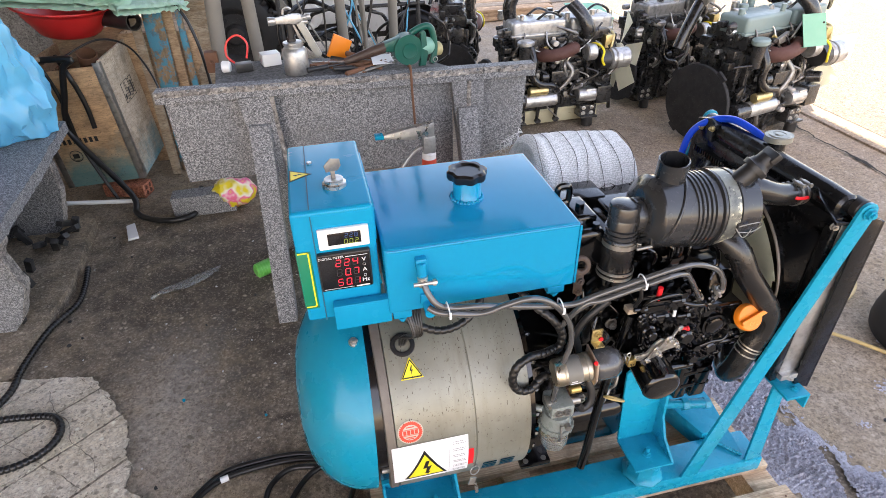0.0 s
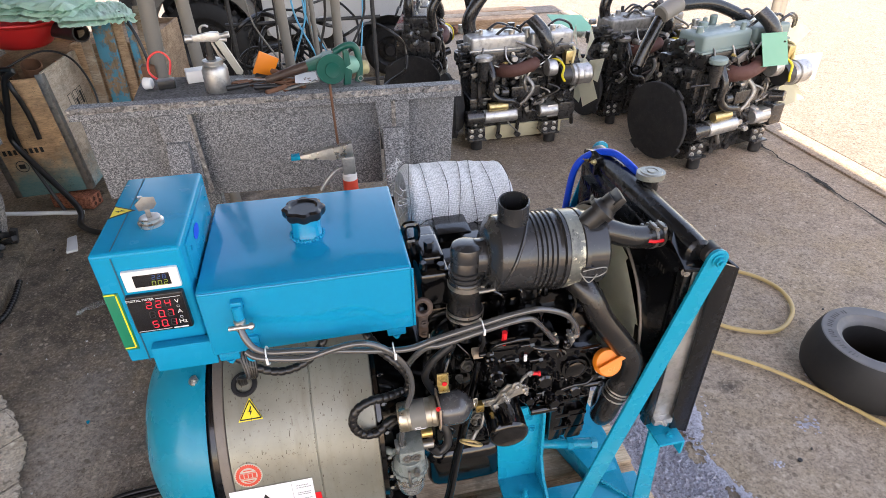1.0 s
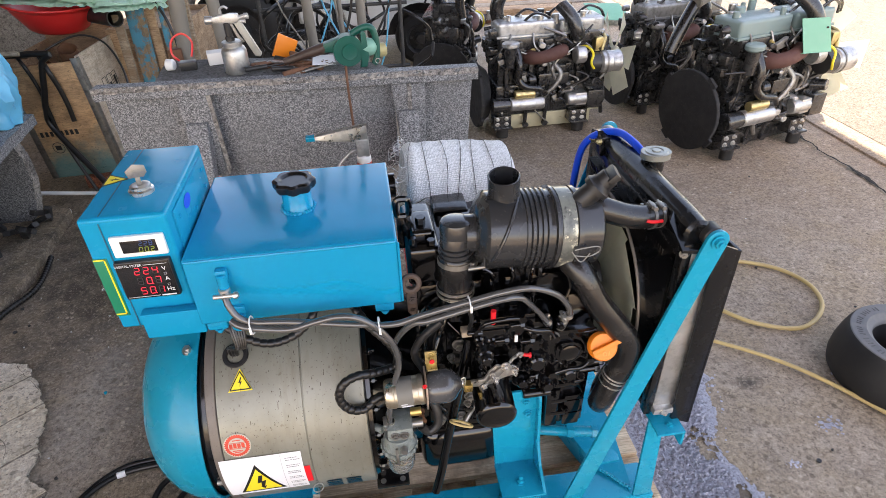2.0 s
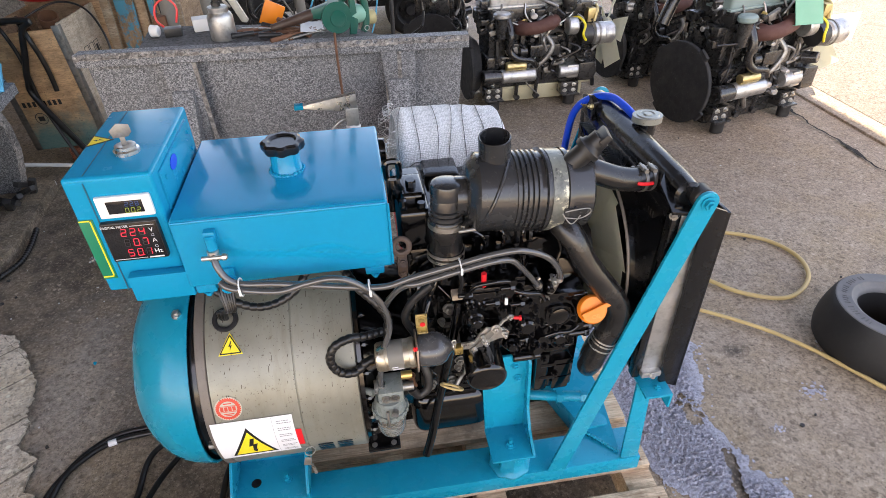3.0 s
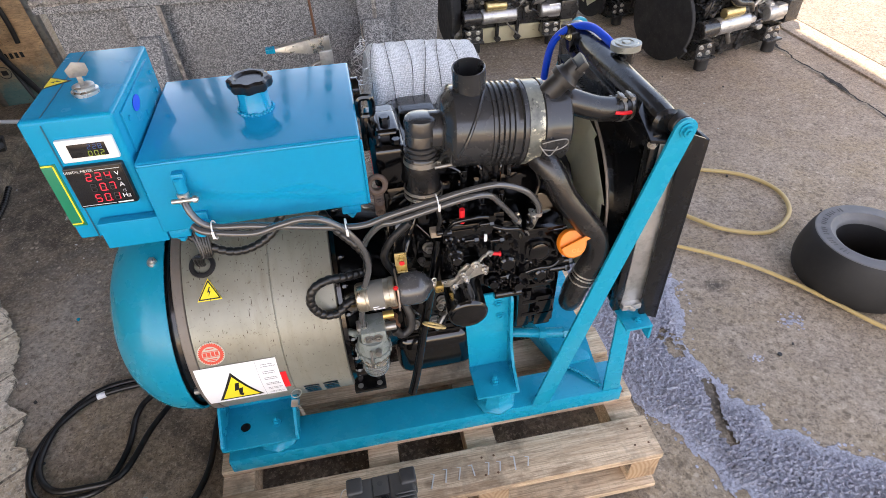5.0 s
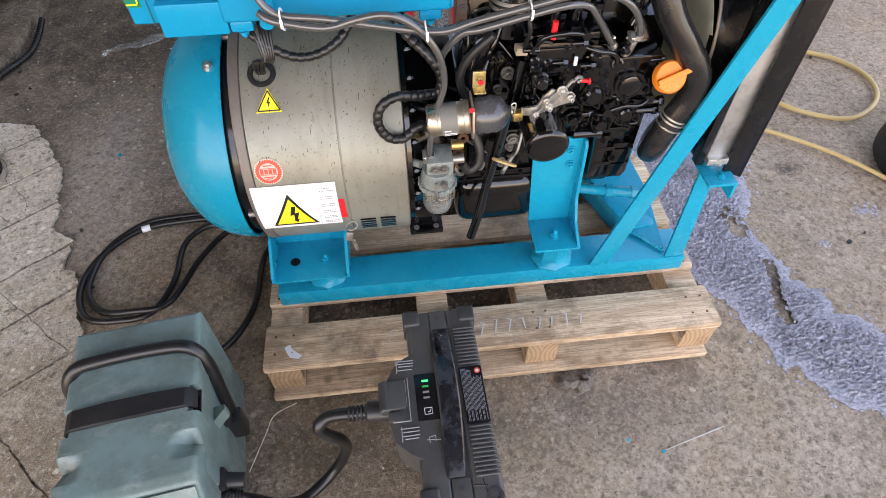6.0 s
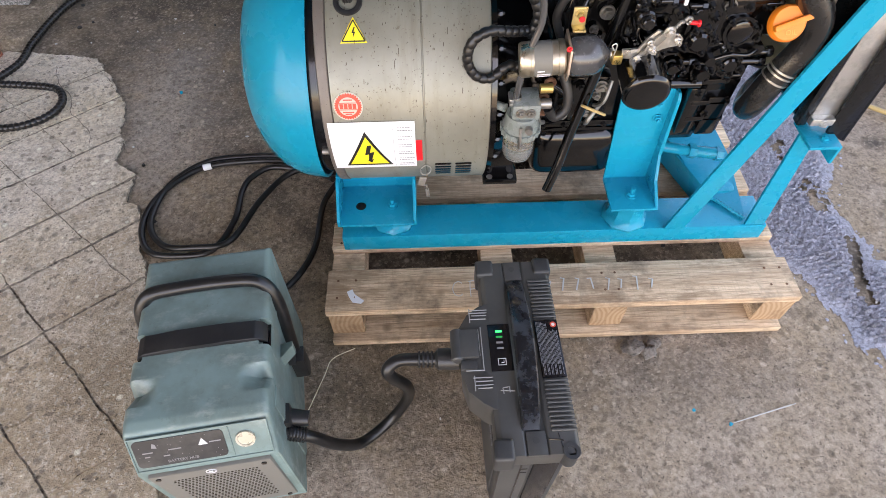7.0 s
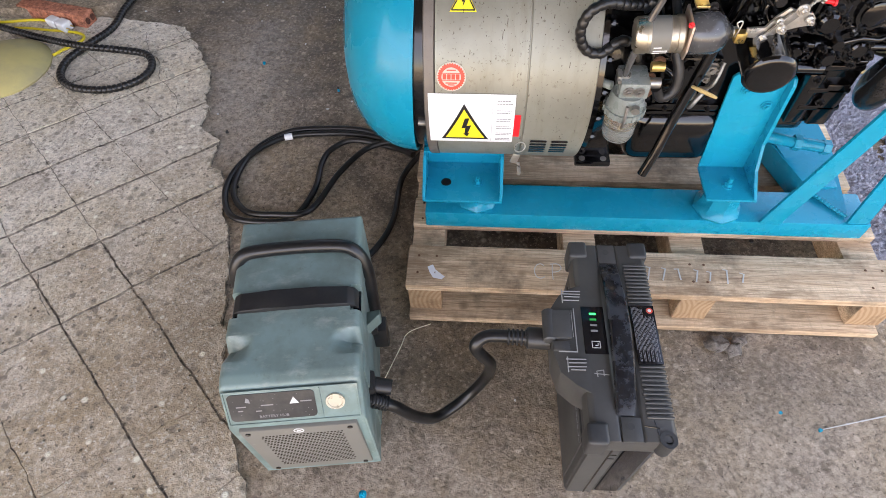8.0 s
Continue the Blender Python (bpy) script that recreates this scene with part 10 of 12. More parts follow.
def blower():
    m = pose(0.335, 1.452, BT, 0, 0, 8) @ Matrix.Scale(0.8, 4)
    ob = thing("electric_blower", "green plastic electric blower with a brown nozzle", "blower", m=m)
    bm = B()
    outer = []
    for k in range(40):
        a = k / 40 * 6.2832
        r = 0.068 + 0.006 * math.cos(a - 2.4)
        outer.append((0.0 + r * math.cos(a), -0.045, 0.074 + r * math.sin(a)))
    prism(bm, outer, (0, 0.065, 0), 0.010)
    prism(bm, [(-0.115, -0.030, 0.078), (-0.115, -0.030, 0.116), (-0.03, -0.034, 0.140), (-0.02, -0.034, 0.07)], (0, 0.045, 0), 0.008)
    part("fan_housing", bm, TOOL_GREEN, ob)
    bm = B()
    for k in range(9):
        a = k / 9 * 6.2832
        box(bm, (0.014, -0.0035, -0.002), (0.034, 0.0035, 0.003), 0.001, frame_to((0.0, -0.0455, 0.074), (0.0, -1, 0.074)) @ pose(0, 0, 0, 0, 0, math.degrees(a)))
    part("intake_grille", bm, DARK_PLASTIC, ob)
    bm = B()
    lathe(bm, [(0, 0.034), (0.003, 0.037), (0.006, 0.034), (0.003, 0.010), (0.004, 0.0)], (0.0, -0.045, 0.074), (0.0, -1, 0.074), 28)
    part("intake_ring", bm, TOOL_GREEN, ob)
    bm = B()
    prism(bm, [(0.040, -0.050, 0.0), (0.075, -0.050, 0.0), (0.088, -0.050, 0.05), (0.080, -0.050, 0.15), (0.066, -0.050, 0.162), (0.052, -0.050, 0.150), (0.058, -0.050, 0.06)], (0, 0.018, 0), 0.005)
    part("upright_fin", bm, TOOL_GREEN, ob)
    bm = B()
    lathe(bm, [(0, 0.040), (0.03, 0.042), (0.055, 0.036), (0.068, 0.022), (0.070, 0)], (0.060, -0.01, 0.080), (0.20, -0.01, 0.076), 26)
    part("motor_cover", bm, TEAL_PLASTIC, ob)
    bm = B()
    tube(bm, [(0.112, -0.02, 0.002), (0.128, -0.018, 0.04), (0.130, -0.016, 0.10), (0.120, -0.014, 0.15), (0.098, -0.010, 0.168), (0.060, -0.004, 0.160), (0.02, 0.0, 0.140)], 0.0155, 14)
    part("handle", bm, TOOL_GREEN, ob)
    bm = B()
    lathe(bm, [(0, 0.022), (0.012, 0.024), (0.06, 0.023), (0.14, 0.018), (0.2, 0.014), (0.2, 0.011), (0.05, 0.011)], (-0.105, -0.010, 0.096), (-0.30, 0.03, 0.040), 22)
    part("nozzle", bm, NOZZLE_BROWN, ob, "dark brown dusty nozzle")
    bm = B()
    torus(bm, (0.126, -0.04, 0.020), (0, -1, 0), 0.011, 0.002, 16, 6)
    part("ring", bm, STEEL, ob)
    bm = B()
    cyl(bm, (0.135, 0.02, 0.05), (0.175, 0.03, 0.05), 0.032, seg=20, bev=0.004)
    part("rear_cap", bm, YELLOW_DOME, ob)


spray_gun()
blower()
bm = B()
m = pose(0.075, 1.575, BT, 0, 18, 12)
prism(bm, [(-0.04, 0, 0.012), (0.035, 0, 0.0), (0.048, 0, 0.085), (-0.028, 0, 0.10)], (0, 0.012, 0), 0.003, m)
solid("orange_block", bm, ORANGE_PLASTIC, "bright orange square plastic piece leaning among tools", "plastic part")
bm = B()
box(bm, (-0.035, -0.03, 0), (0.035, 0.03, 0.045), 0.004, pose(-0.172, 1.612, BT, 0, 0, 15))
solid("white_carton", bm, WHITE_PLASTIC, "small white carton on the bench", "box")
lamp = thing("charger_unit", "small black charger with a red lead and a white plug", "charger", base=(-0.3, 1.56, BT))
bm = B()
box(bm, (-0.03, -0.022, 0), (0.03, 0.022, 0.03), 0.003, pose(-0.268, 1.555, BT, 0, 0, 10))
part("body", bm, BLACK_PLASTIC, lamp)
bm = B()
tube(bm, [(-0.29, 1.57, BT + 0.02), (-0.325, 1.585, BT + 0.05), (-0.315, 1.59, BT + 0.10), (-0.275, 1.595, BT + 0.12), (-0.245, 1.59, BT + 0.09), (-0.255, 1.575, BT + 0.04)], 0.004, 8)
part("red_lead", bm, RED_PLASTIC, lamp)
bm = B()
cyl(bm, (-0.345, 1.55, BT + 0.022), (-0.315, 1.545, BT + 0.022), 0.022, 0.02, seg=18, bev=0.004)
part("plug", bm, WHITE_PLASTIC, lamp)
# heap of pliers, screwdrivers and spanners
rng = random.Random(77)
for i in range(16):
    m = pose(0.12 + rng.uniform(-0.09, 0.12), 1.46 + rng.uniform(-0.05, 0.06), BT + 0.006 + 0.004 * (i % 6), rng.uniform(-6, 6), rng.uniform(-6, 6), rng.uniform(-40, 40))
    bm = B()
    if i % 3 == 0:
        for s in (-1, 1):
            tube(bm, [(-0.09, s * 0.016, 0), (-0.03, s * 0.010, 0), (0.0, 0, 0), (0.04, s * 0.006, 0)], 0.0055, 8)
        cyl(bm, (0, 0, -0.006), (0, 0, 0.006), 0.009, seg=12)
        solid("pliers", bm, RUST, "rusty pliers in a heap of hand tools", "pliers", "hand tools on the bench", m=m)
    elif i % 3 == 1:
        box(bm, (-0.075, -0.006, -0.003), (0.07, 0.006, 0.003), 0.001)
        torus(bm, (0.08, 0, 0), (0, 0, 1), 0.011, 0.004, 16, 6)
        solid("spanner", bm, DULL_STEEL, "worn steel spanner in a heap of hand tools", "spanner", "hand tools on the bench", m=m)
    else:
        cyl(bm, (-0.09, 0, 0), (-0.01, 0, 0), 0.010, 0.008, seg=12, bev=0.002)
        cyl(bm, (-0.01, 0, 0), (0.09, 0, 0), 0.003, seg=8)
        solid("screwdriver", bm, (ORANGE_PLASTIC, RUST, BLACK_PLASTIC)[i % 3 if i < 9 else 1], "worn screwdriver in a heap of hand tools", "screwdriver", "hand tools on the bench", m=m)
bm = B()
prism(bm, [(0.20, 1.42, BT + 0.02), (0.285, 1.44, BT + 0.012), (0.275, 1.50, BT + 0.03), (0.20, 1.49, BT + 0.035)], (0, 0, 0.002))
solid("paper_scrap", bm, WHITE_PLASTIC, "crumpled white paper among the tools", "paper")

# fire extinguisher head behind the tank, and the rod that hangs over the bench
ext = thing("fire_extinguisher", "fire extinguisher with a bare metal valve and lever", "extinguisher", base=(0.35, 1.19, 0))
bm = B()
lathe(bm, [(0, 0), (0, 0.06), (0.01, 0.065), (0.40, 0.065), (0.45, 0.05), (0.475, 0.024), (0.48, 0)], (0.352, 1.185, 0.0), (0.352, 1.185, 1), 32)
part("cylinder", bm, RED_PAINT, ext)
bm = B()
lathe(bm, [(0.47, 0.022), (0.51, 0.022), (0.52, 0.026), (0.59, 0.026), (0.60, 0.018)], (0.352, 1.185, 0.0), (0.352, 1.185, 1), 24)
part("neck", bm, WHITE_PLASTIC, ext, "white neck with a red band")
bm = B()
lathe(bm, [(0.525, 0.0268), (0.572, 0.0268)], (0.352, 1.185, 0.0), (0.352, 1.185, 1), 24)
part("red_band", bm, RED_INK, ext)
bm = B()
box(bm, (0.33, 1.165, 0.595), (0.375, 1.205, 0.66), 0.006)
tube(bm, [(0.345, 1.185, 0.62), (0.31, 1.182, 0.612), (0.275, 1.18, 0.58), (0.245, 1.178, 0.54)], 0.007, 10)
part("valve", bm, ALUMINIUM, ext)
bm = B()
prism(bm, [(0.165, 1.17, 0.672), (0.165, 1.17, 0.680), (0.29, 1.17, 0.700), (0.372, 1.17, 0.712), (0.372, 1.17, 0.655), (0.30, 1.17, 0.655)], (0, 0.026, 0), 0.003)
part("lever", bm, STEEL, ext, "bare steel lever with a blue tip")
bm = B()
box(bm, (0.158, 1.168, 0.668), (0.19, 1.198, 0.684), 0.003)
part("lever_tip", bm, FRAME_BLUE, ext)
bm = B()
tube(bm, [(0.322, 1.36, 0.86), (0.322, 1.33, 0.87), (0.322, 1.312, 0.85), (0.322, 1.306, 0.78), (0.325, 1.295, 0.66)], 0.0045, 8)
solid("hooked_rod", bm, RUST, "thin rusty rod hooked over the bench edge", "rod")


# ---- crates, basin and tarpaulins ----
def crate():
    m = pose(-1.148, 2.62, 0.083, 0, -3.5, -4)
    ob = thing("wooden_crate", "old plywood machine crate with metal edges, full of pipes", "crate", "crates behind the bench", m=m)
    w, d, h = 0.195, 0.26, 0.62
    for nm, lo, hi, mat in (("front_panel", (-w, -d, 0), (w, -d + 0.012, h - 0.02), CRATE_DARK), ("back_panel", (-w, d - 0.012, 0), (w, d, h + 0.05), CRATE_WOOD), ("side_panel", (-w, -d + 0.0125, 0), (-w + 0.012, d - 0.0125, h), CRATE_WOOD), ("side_panel", (w - 0.012, -d + 0.0125, 0), (w, d - 0.0125, h), CRATE_SIDE), ("floor_panel", (-w + 0.0125, -d + 0.0125, 0), (w - 0.0125, d - 0.0125, 0.012), CRATE_WOOD)):
        bm = B()
        box(bm, lo, hi, 0.001)
        part(nm, bm, mat, ob)
    for x, y in ((w, -d), (w, d), (-w, -d)):
        bm = B()
        sx, sy = (1 if x > 0 else -1), (1 if y > 0 else -1)
        box(bm, (min(x + sx * 0.003, x - sx * 0.03), min(y + sy * 0.003, y + sy * 0.001), 0), (max(x + sx * 0.003, x - sx * 0.03), max(y + sy * 0.003, y + sy * 0.001), h - 0.005), 0.0005)
        box(bm, (min(x + sx * 0.003, x + sx * 0.001), min(y + sy * 0.003, y - sy * 0.03), 0), (max(x + sx * 0.003, x + sx * 0.001), max(y + sy * 0.003, y - sy * 0.03), h - 0.005), 0.0005)
        part("corner_strip", bm, DULL_STEEL, ob, "galvanised corner strip")
    # stencilled marks
    bm = B()
    for k in range(3):
        y = -0.11 + k * 0.06
        for a, b in (((y, 0.36), (y, 0.46)), ((y + 0.045, 0.36), (y + 0.045, 0.46)), ((y, 0.36), (y + 0.045, 0.36)), ((y, 0.46), (y + 0.045, 0.46))):
            tube(bm, [(w + 0.001, a[0], a[1]), (w + 0.001, b[0], b[1])], 0.0015, 4, 1)
        box(bm, (w + 0.0005, y + 0.012, 0.375), (w + 0.0015, y + 0.032, 0.40 + 0.02 * k))
    part("stencil_mark", bm, BLACK_INK, ob)
    bm = B()
    for k in range(8):
        box(bm, (-0.15 + k * 0.026, -d - 0.003, 0.235), (-0.135 + k * 0.026, -d - 0.0018, 0.262))
    torus(bm, (-0.09, -d - 0.002, 0.17), (0, -1, 0), 0.03, 0.0018, 28, 4)
    box(bm, (-0.105, -d - 0.003, 0.158), (-0.075, -d - 0.0018, 0.182))
    part("stencil_mark", bm, BLACK_INK, ob)
    for x, y, r, l in ((0.06, -0.12, 0.045, 0.6), (-0.06, -0.16, 0.03, 0.55)):
        bm = B()
        pipe(bm, (x - 0.12, y + 0.25, 0.02), (x + 0.06, y - 0.04, l + 0.04), r, 0.004)
        part("scrap_pipe", bm, RUST, ob, "rusty pipe standing in the crate")


crate()
boards = ((-0.86, 2.56, 0.0, 0.045, 0.84, PALE_WOOD, 6, "pale chipboard sheet"), (-0.79, 2.60, 0.0, 0.10, 0.86, BLUE_WOOD, 3, "board with flaking blue paint"), (-0.715, 2.62, 0.0, 0.05, 0.90, CRATE_WOOD, 4, "narrow brown plank"), (-0.66, 2.63, 0.0, 0.03, 0.90, BLUE_WOOD, 4, "dark painted plank"), (-0.58, 2.66, 0.0, 0.12, 0.92, PALE_WOOD, 2, "wide pale weathered plank"))
for x, y, z, w, h, mat, lean, text in boards:
    bm = B()
    box(bm, (-w / 2, -0.009, 0), (w / 2, 0.009, h), 0.002)
    solid("plank", bm, mat, text + " leaning behind the bench", "plank", "leaning boards", m=pose(x, y, z, -7, -2, lean * 2 - 20))
crb = thing("wooden_crate", "brown plywood crate behind the leaning boards", "crate", "crates behind the bench", m=pose(-0.77, 3.05, 0.0, 0, 0, -6))
for lo, hi, nm in (((-0.2, -0.3, 0), (0.2, -0.288, 0.74), "front_panel"), ((-0.2, 0.288, 0), (0.2, 0.3, 0.74), "back_panel"), ((-0.2, -0.287, 0), (-0.188, 0.287, 0.74), "side_panel"), ((0.188, -0.287, 0), (0.2, 0.287, 0.74), "side_panel"), ((-0.187, -0.287, 0.70), (0.187, 0.287, 0.712), "lid")):
    bm = B()
    box(bm, lo, hi, 0.001)
    part(nm, bm, CRATE_WOOD, crb)
basin = thing("plastic_basin", "large red plastic basin standing on a crate", "basin", m=pose(-1.22, 2.78, 0.765, 4, 6, 0))
bm = B()
lathe(bm, [(0.0, 0.0), (0.0, 0.13), (0.01, 0.145), (0.10, 0.205), (0.145, 0.225), (0.15, 0.24), (0.146, 0.243), (0.139, 0.226), (0.10, 0.20), (0.014, 0.14), (0.008, 0.0)], (0, 0, 0), (0, 0, 1), 48)
part("bowl", bm, RED_PLASTIC, basin)
bm = B()
torus(bm, (0, 0, 0.147), (0, 0, 1), 0.24, 0.006, 48, 8)
part("rim", bm, RED_PLASTIC, basin)


def tarp(x, y, z, lx, ly, layers, seed, rz):
    ob = thing("folded_tarpaulin", "folded pale green plastic tarpaulin piled on the basin", "tarpaulin", "tarpaulins", m=pose(x, y, z, 3, 4, rz))
    for k in range(layers):
        bm = B()
        g = {}
        nx, ny = 44, 28
        for i in range(nx + 1):
            for j in range(ny + 1):
                u, v = i / nx - 0.5, j / ny - 0.5
                rumple = 0.25 + max(0.0, u + 0.15) * 1.6
                lift = rumple * (0.022 * abs(noise.noise(V(u * 16 + seed, v * 3, k * 2.3))) + 0.008 * noise.noise(V(u * 6 + seed, v * 6, k * 1.7))) + 0.003 * noise.noise(V(u * 17, v * 17 + seed, k))
                edge = max(abs(u), abs(v)) * 2
                g[i, j] = bm.verts.new((u * lx * (1 + 0.06 * noise.noise(V(v * 4, seed, k))), v * ly, 0.028 * k + lift - 0.012 * max(0, edge - 0.9) * 10))
        for i in range(nx):
            for j in range(ny):
                bm.faces.new((g[i, j], g[i + 1, j], g[i + 1, j + 1], g[i, j + 1]))
        bmesh.ops.solidify(bm, geom=list(bm.faces), thickness=0.016)
        part("fold", bm, GREEN_TARP, ob, smooth=False)


tarp(-1.16, 2.70, 0.945, 0.7, 0.36, 3, 2.0, -10)
tarp(-0.80, 2.66, 0.90, 0.34, 0.34, 2, 5.0, 25)
bm = B()
pipe(bm, (-1.06, 2.78, 0.83), (-0.86, 2.60, 0.83), 0.045, 0.006)
solid("plastic_pipe", bm, BLACK_PLASTIC, "black plastic pipe end under the tarpaulin", "pipe")
for pts, rad, text in (([(-1.5, 2.42, 0.70), (-1.32, 2.36, 0.735), (-1.12, 2.33, 0.74), (-1.16, 2.33, 0.70), (-1.20, 2.33, 0.57), (-1.23, 2.33, 0.47), (-1.23, 2.33, 0.36), (-1.02, 2.2, 0.08), (-0.99, 2.1, 0.018), (-0.88, 2.0, 0.018), (-0.75, 1.98, 0.018), (-0.69, 2.06, 0.018), (-0.70, 2.3, 0.018)], 0.015, "dusty taped black hose hanging down the crate"),
                       ([(-1.30, 2.40, 0.72), (-1.25, 2.33, 0.70), (-1.23, 2.33, 0.62), (-1.22, 2.33, 0.54), (-1.22, 2.33, 0.45), (-1.21, 2.33, 0.30), (-1.10, 2.25, 0.011)], 0.009, "thick black cable hanging down the crate"),
                       ([(-1.20, 2.40, 0.74), (-1.15, 2.33, 0.67), (-1.13, 2.33, 0.58), (-1.12, 2.33, 0.49), (-1.12, 2.33, 0.40)], 0.012, "short black hose end hanging over the crate"),
                       ([(-1.16, 2.34, 0.74), (-1.0, 2.4, 0.80), (-0.86, 2.36, 0.77), (-0.75, 2.2, 0.66), (-0.66, 1.9, 0.56)], 0.005, "thin black cable arching over the crate"),
                       ([(-0.66, 2.6, 0.92), (-0.60, 2.56, 0.82), (-0.56, 2.5, 0.66), (-0.52, 2.3, 0.45)], 0.008, "black cable running down the boards")):
    bm = B()
    tube(bm, pts, rad, 10, 8)
    solid("hanging_cable", bm, CABLE_BLACK, text, "cable", "hanging cables")
bm = B()
box(bm, (-0.11, -0.012, -0.07), (0.11, 0.012, 0.07), 0.01, pose(-1.36, 2.36, 0.74, 70, 5, 10))
solid("cardboard_flap", bm, PALE_WOOD, "torn brown cardboard flap on the crate", "cardboard")
bm = B()
cyl(bm, (-1.42, 2.16, 0.10), (-1.0, 2.21, 0.03), 0.011, seg=12)
solid("white_conduit", bm, WHITE_PLASTIC, "white plastic conduit lying against the brick", "pipe")
bm = B()
cyl(bm, (-1.38, 2.02, 0.02), (-1.18, 2.06, 0.02), 0.018, seg=12)
solid("white_conduit", bm, WHITE_PLASTIC, "short white plastic conduit on the floor", "pipe")

# ---- stone table on slab legs, on its low plinth ----
bm = B()
prism(bm, [(-1.19, 1.02, -0.02), (-1.13, 1.5, -0.02), (-1.17, 2.05, -0.02), (-1.5, 2.2, -0.02), (-3.4, 2.2, -0.02), (-3.4, 0.98, -0.02), (-1.30, 0.98, -0.02)], (0, 0, 0.065), 0.006)
solid("plinth", bm, FLOOR, "low concrete plinth along the workshop side", "plinth", kind="structure")


def slab_outline(pts, th, m, seed, rough=0.014):
    bm = B()
    prism(bm, [(x, y, 0) for x, y in rough_edge(pts, 0.012, rough, rough * 0.45, seed)], (0, 0, th), 0, m)
    return bm


table = thing("stone_table", "broken grey granite slab table on slab legs", "table", base=(-1.4, 1.5, 0.045))
part("table_top", slab_outline([(-1.085, 1.93), (-1.30, 1.99), (-2.2, 1.99), (-2.2, 0.75), (-1.015, 0.75), (-1.03, 1.1), (-1.045, 1.45)], 0.045, pose(0, 0, 0.54), 5, 0.006), GRANITE, table, smooth=False)
for pts, y, seed in (([(-1.30, 0.045), (-1.262, 0.10), (-1.225, 0.25), (-1.222, 0.38), (-1.27, 0.54), (-1.9, 0.54), (-1.9, 0.045)], 2.0, 8), ([(-1.245, 0.045), (-1.196, 0.11), (-1.150, 0.235), (-1.176, 0.355), (-1.105, 0.54), (-1.9, 0.54), (-1.9, 0.045)], 1.27, 9)):
    leg = part("slab_leg", slab_outline(pts, 0.05, pose(0, y, 0, 90, 0, 0), seed, 0.006), GRANITE, table, smooth=False)
    bm = B()
    edge = rough_edge(pts, 0.012, 0.006, 0.003, seed)
    edge = [q for q in edge if q[0] > -1.305 and 0.06 < q[1] < 0.525]
    for a, b in zip(edge, edge[1:]):
        if abs(a[1] - b[1]) < 0.05:
            prism(bm, [(a[0] + 0.0005, y - 0.052, a[1]), (b[0] + 0.0005, y - 0.052, b[1]), (b[0] + 0.004, y - 0.046, b[1]), (a[0] + 0.004, y - 0.046, a[1])], (0, 0.05, 0))
    part("broken_edge", bm, ROUGH_STONE, leg, "pale broken edge of the slab", smooth=False)
bag = B()
c = V(-1.36, 1.84, 0.78)
bmesh.ops.create_icosphere(bag, subdivisions=5, radius=1.0, matrix=Matrix.Translation(c) @ Matrix.Diagonal((0.285, 0.20, 0.42, 1)))
for v in bag.verts:
    d = v.co - c
    low = max(0, 0.78 - v.co.z)
    fold = abs(noise.noise(V(v.co.x * 14, v.co.y * 14, v.co.z * 6))) + 0.5 * abs(noise.noise(V(v.co.x * 34, v.co.y * 34, v.co.z * 20)))
    d = d * (1 + 0.14 * noise.noise(v.co * 5) - 0.22 * fold)
    v.co = c + V(d.x * (1 + 0.9 * low), d.y * (1 + 0.6 * low), d.z)
    v.co.z = max(v.co.z, 0.588 + 0.004 * noise.noise(v.co * 30))
solid("plastic_sack", bag, BLUE_BAG, "crumpled light blue plastic sack on the stone table", "sack")
drum = thing("blue_drum", "dark blue plastic drum beside the stone table", "drum", base=(-1.38, 1.3, 0.59))
bm = B()
lathe(bm, [(0, 0), (0, 0.07), (0.01, 0.08), (0.16, 0.08), (0.17, 0.07), (0.17, 0)], (-1.30, 1.38, 0.586), (-1.30, 1.38, 1), 28)
part("body", bm, BLUE_SLEEVE, drum)
bm = B()
rng = random.Random(90)
for k in range(60):
    x, y = rng.uniform(-2.2, -1.2), rng.uniform(1.2, 2.1)
    m = pose(x, y, 0.05 + rng.uniform(0, 0.05), rng.uniform(0, 90), rng.uniform(0, 90), rng.uniform(0, 180))
    box(bm, (-0.05, -0.015, -0.012), (0.05, 0.015, 0.012), 0.003, m)
solid("scrap_heap", bm, CHASSIS, "dark heap of scrap under the stone table", "scrap", kind="stuff")

# ---- leaning pipes behind the bench ----
for a, b, rad in (((-0.48, 2.13, 0.0), (-0.30, 2.05, 2.2), 0.034), ((-0.243, 2.2, 0.0), (-0.275, 2.05, 2.2), 0.028), ((0.17, 2.3, 0.0), (0.12, 2.05, 2.2), 0.024), ((0.39, 2.3, 0.0), (0.41, 2.05, 2.2), 0.022), ((0.30, 2.6, 0.0), (0.27, 2.5, 2.2), 0.013)):
    bm = B()
    pipe(bm, a, b, rad, 0.003, 20)
    solid("steel_pipe", bm, POLE_GREY, "long grey painted steel pipe standing behind the bench", "pipe", "standing pipes")
bm = B()
box(bm, (-0.480, 2.045, 0.70), (-0.425, 2.095, 0.79), 0.004)
bolt(bm, (-0.455, 2.045, 0.745), (0, -1, 0), 0.010, 0.014)
solid("pipe_bracket", bm, RUST, "rusty bracket bolted to a steel pipe", "bracket")
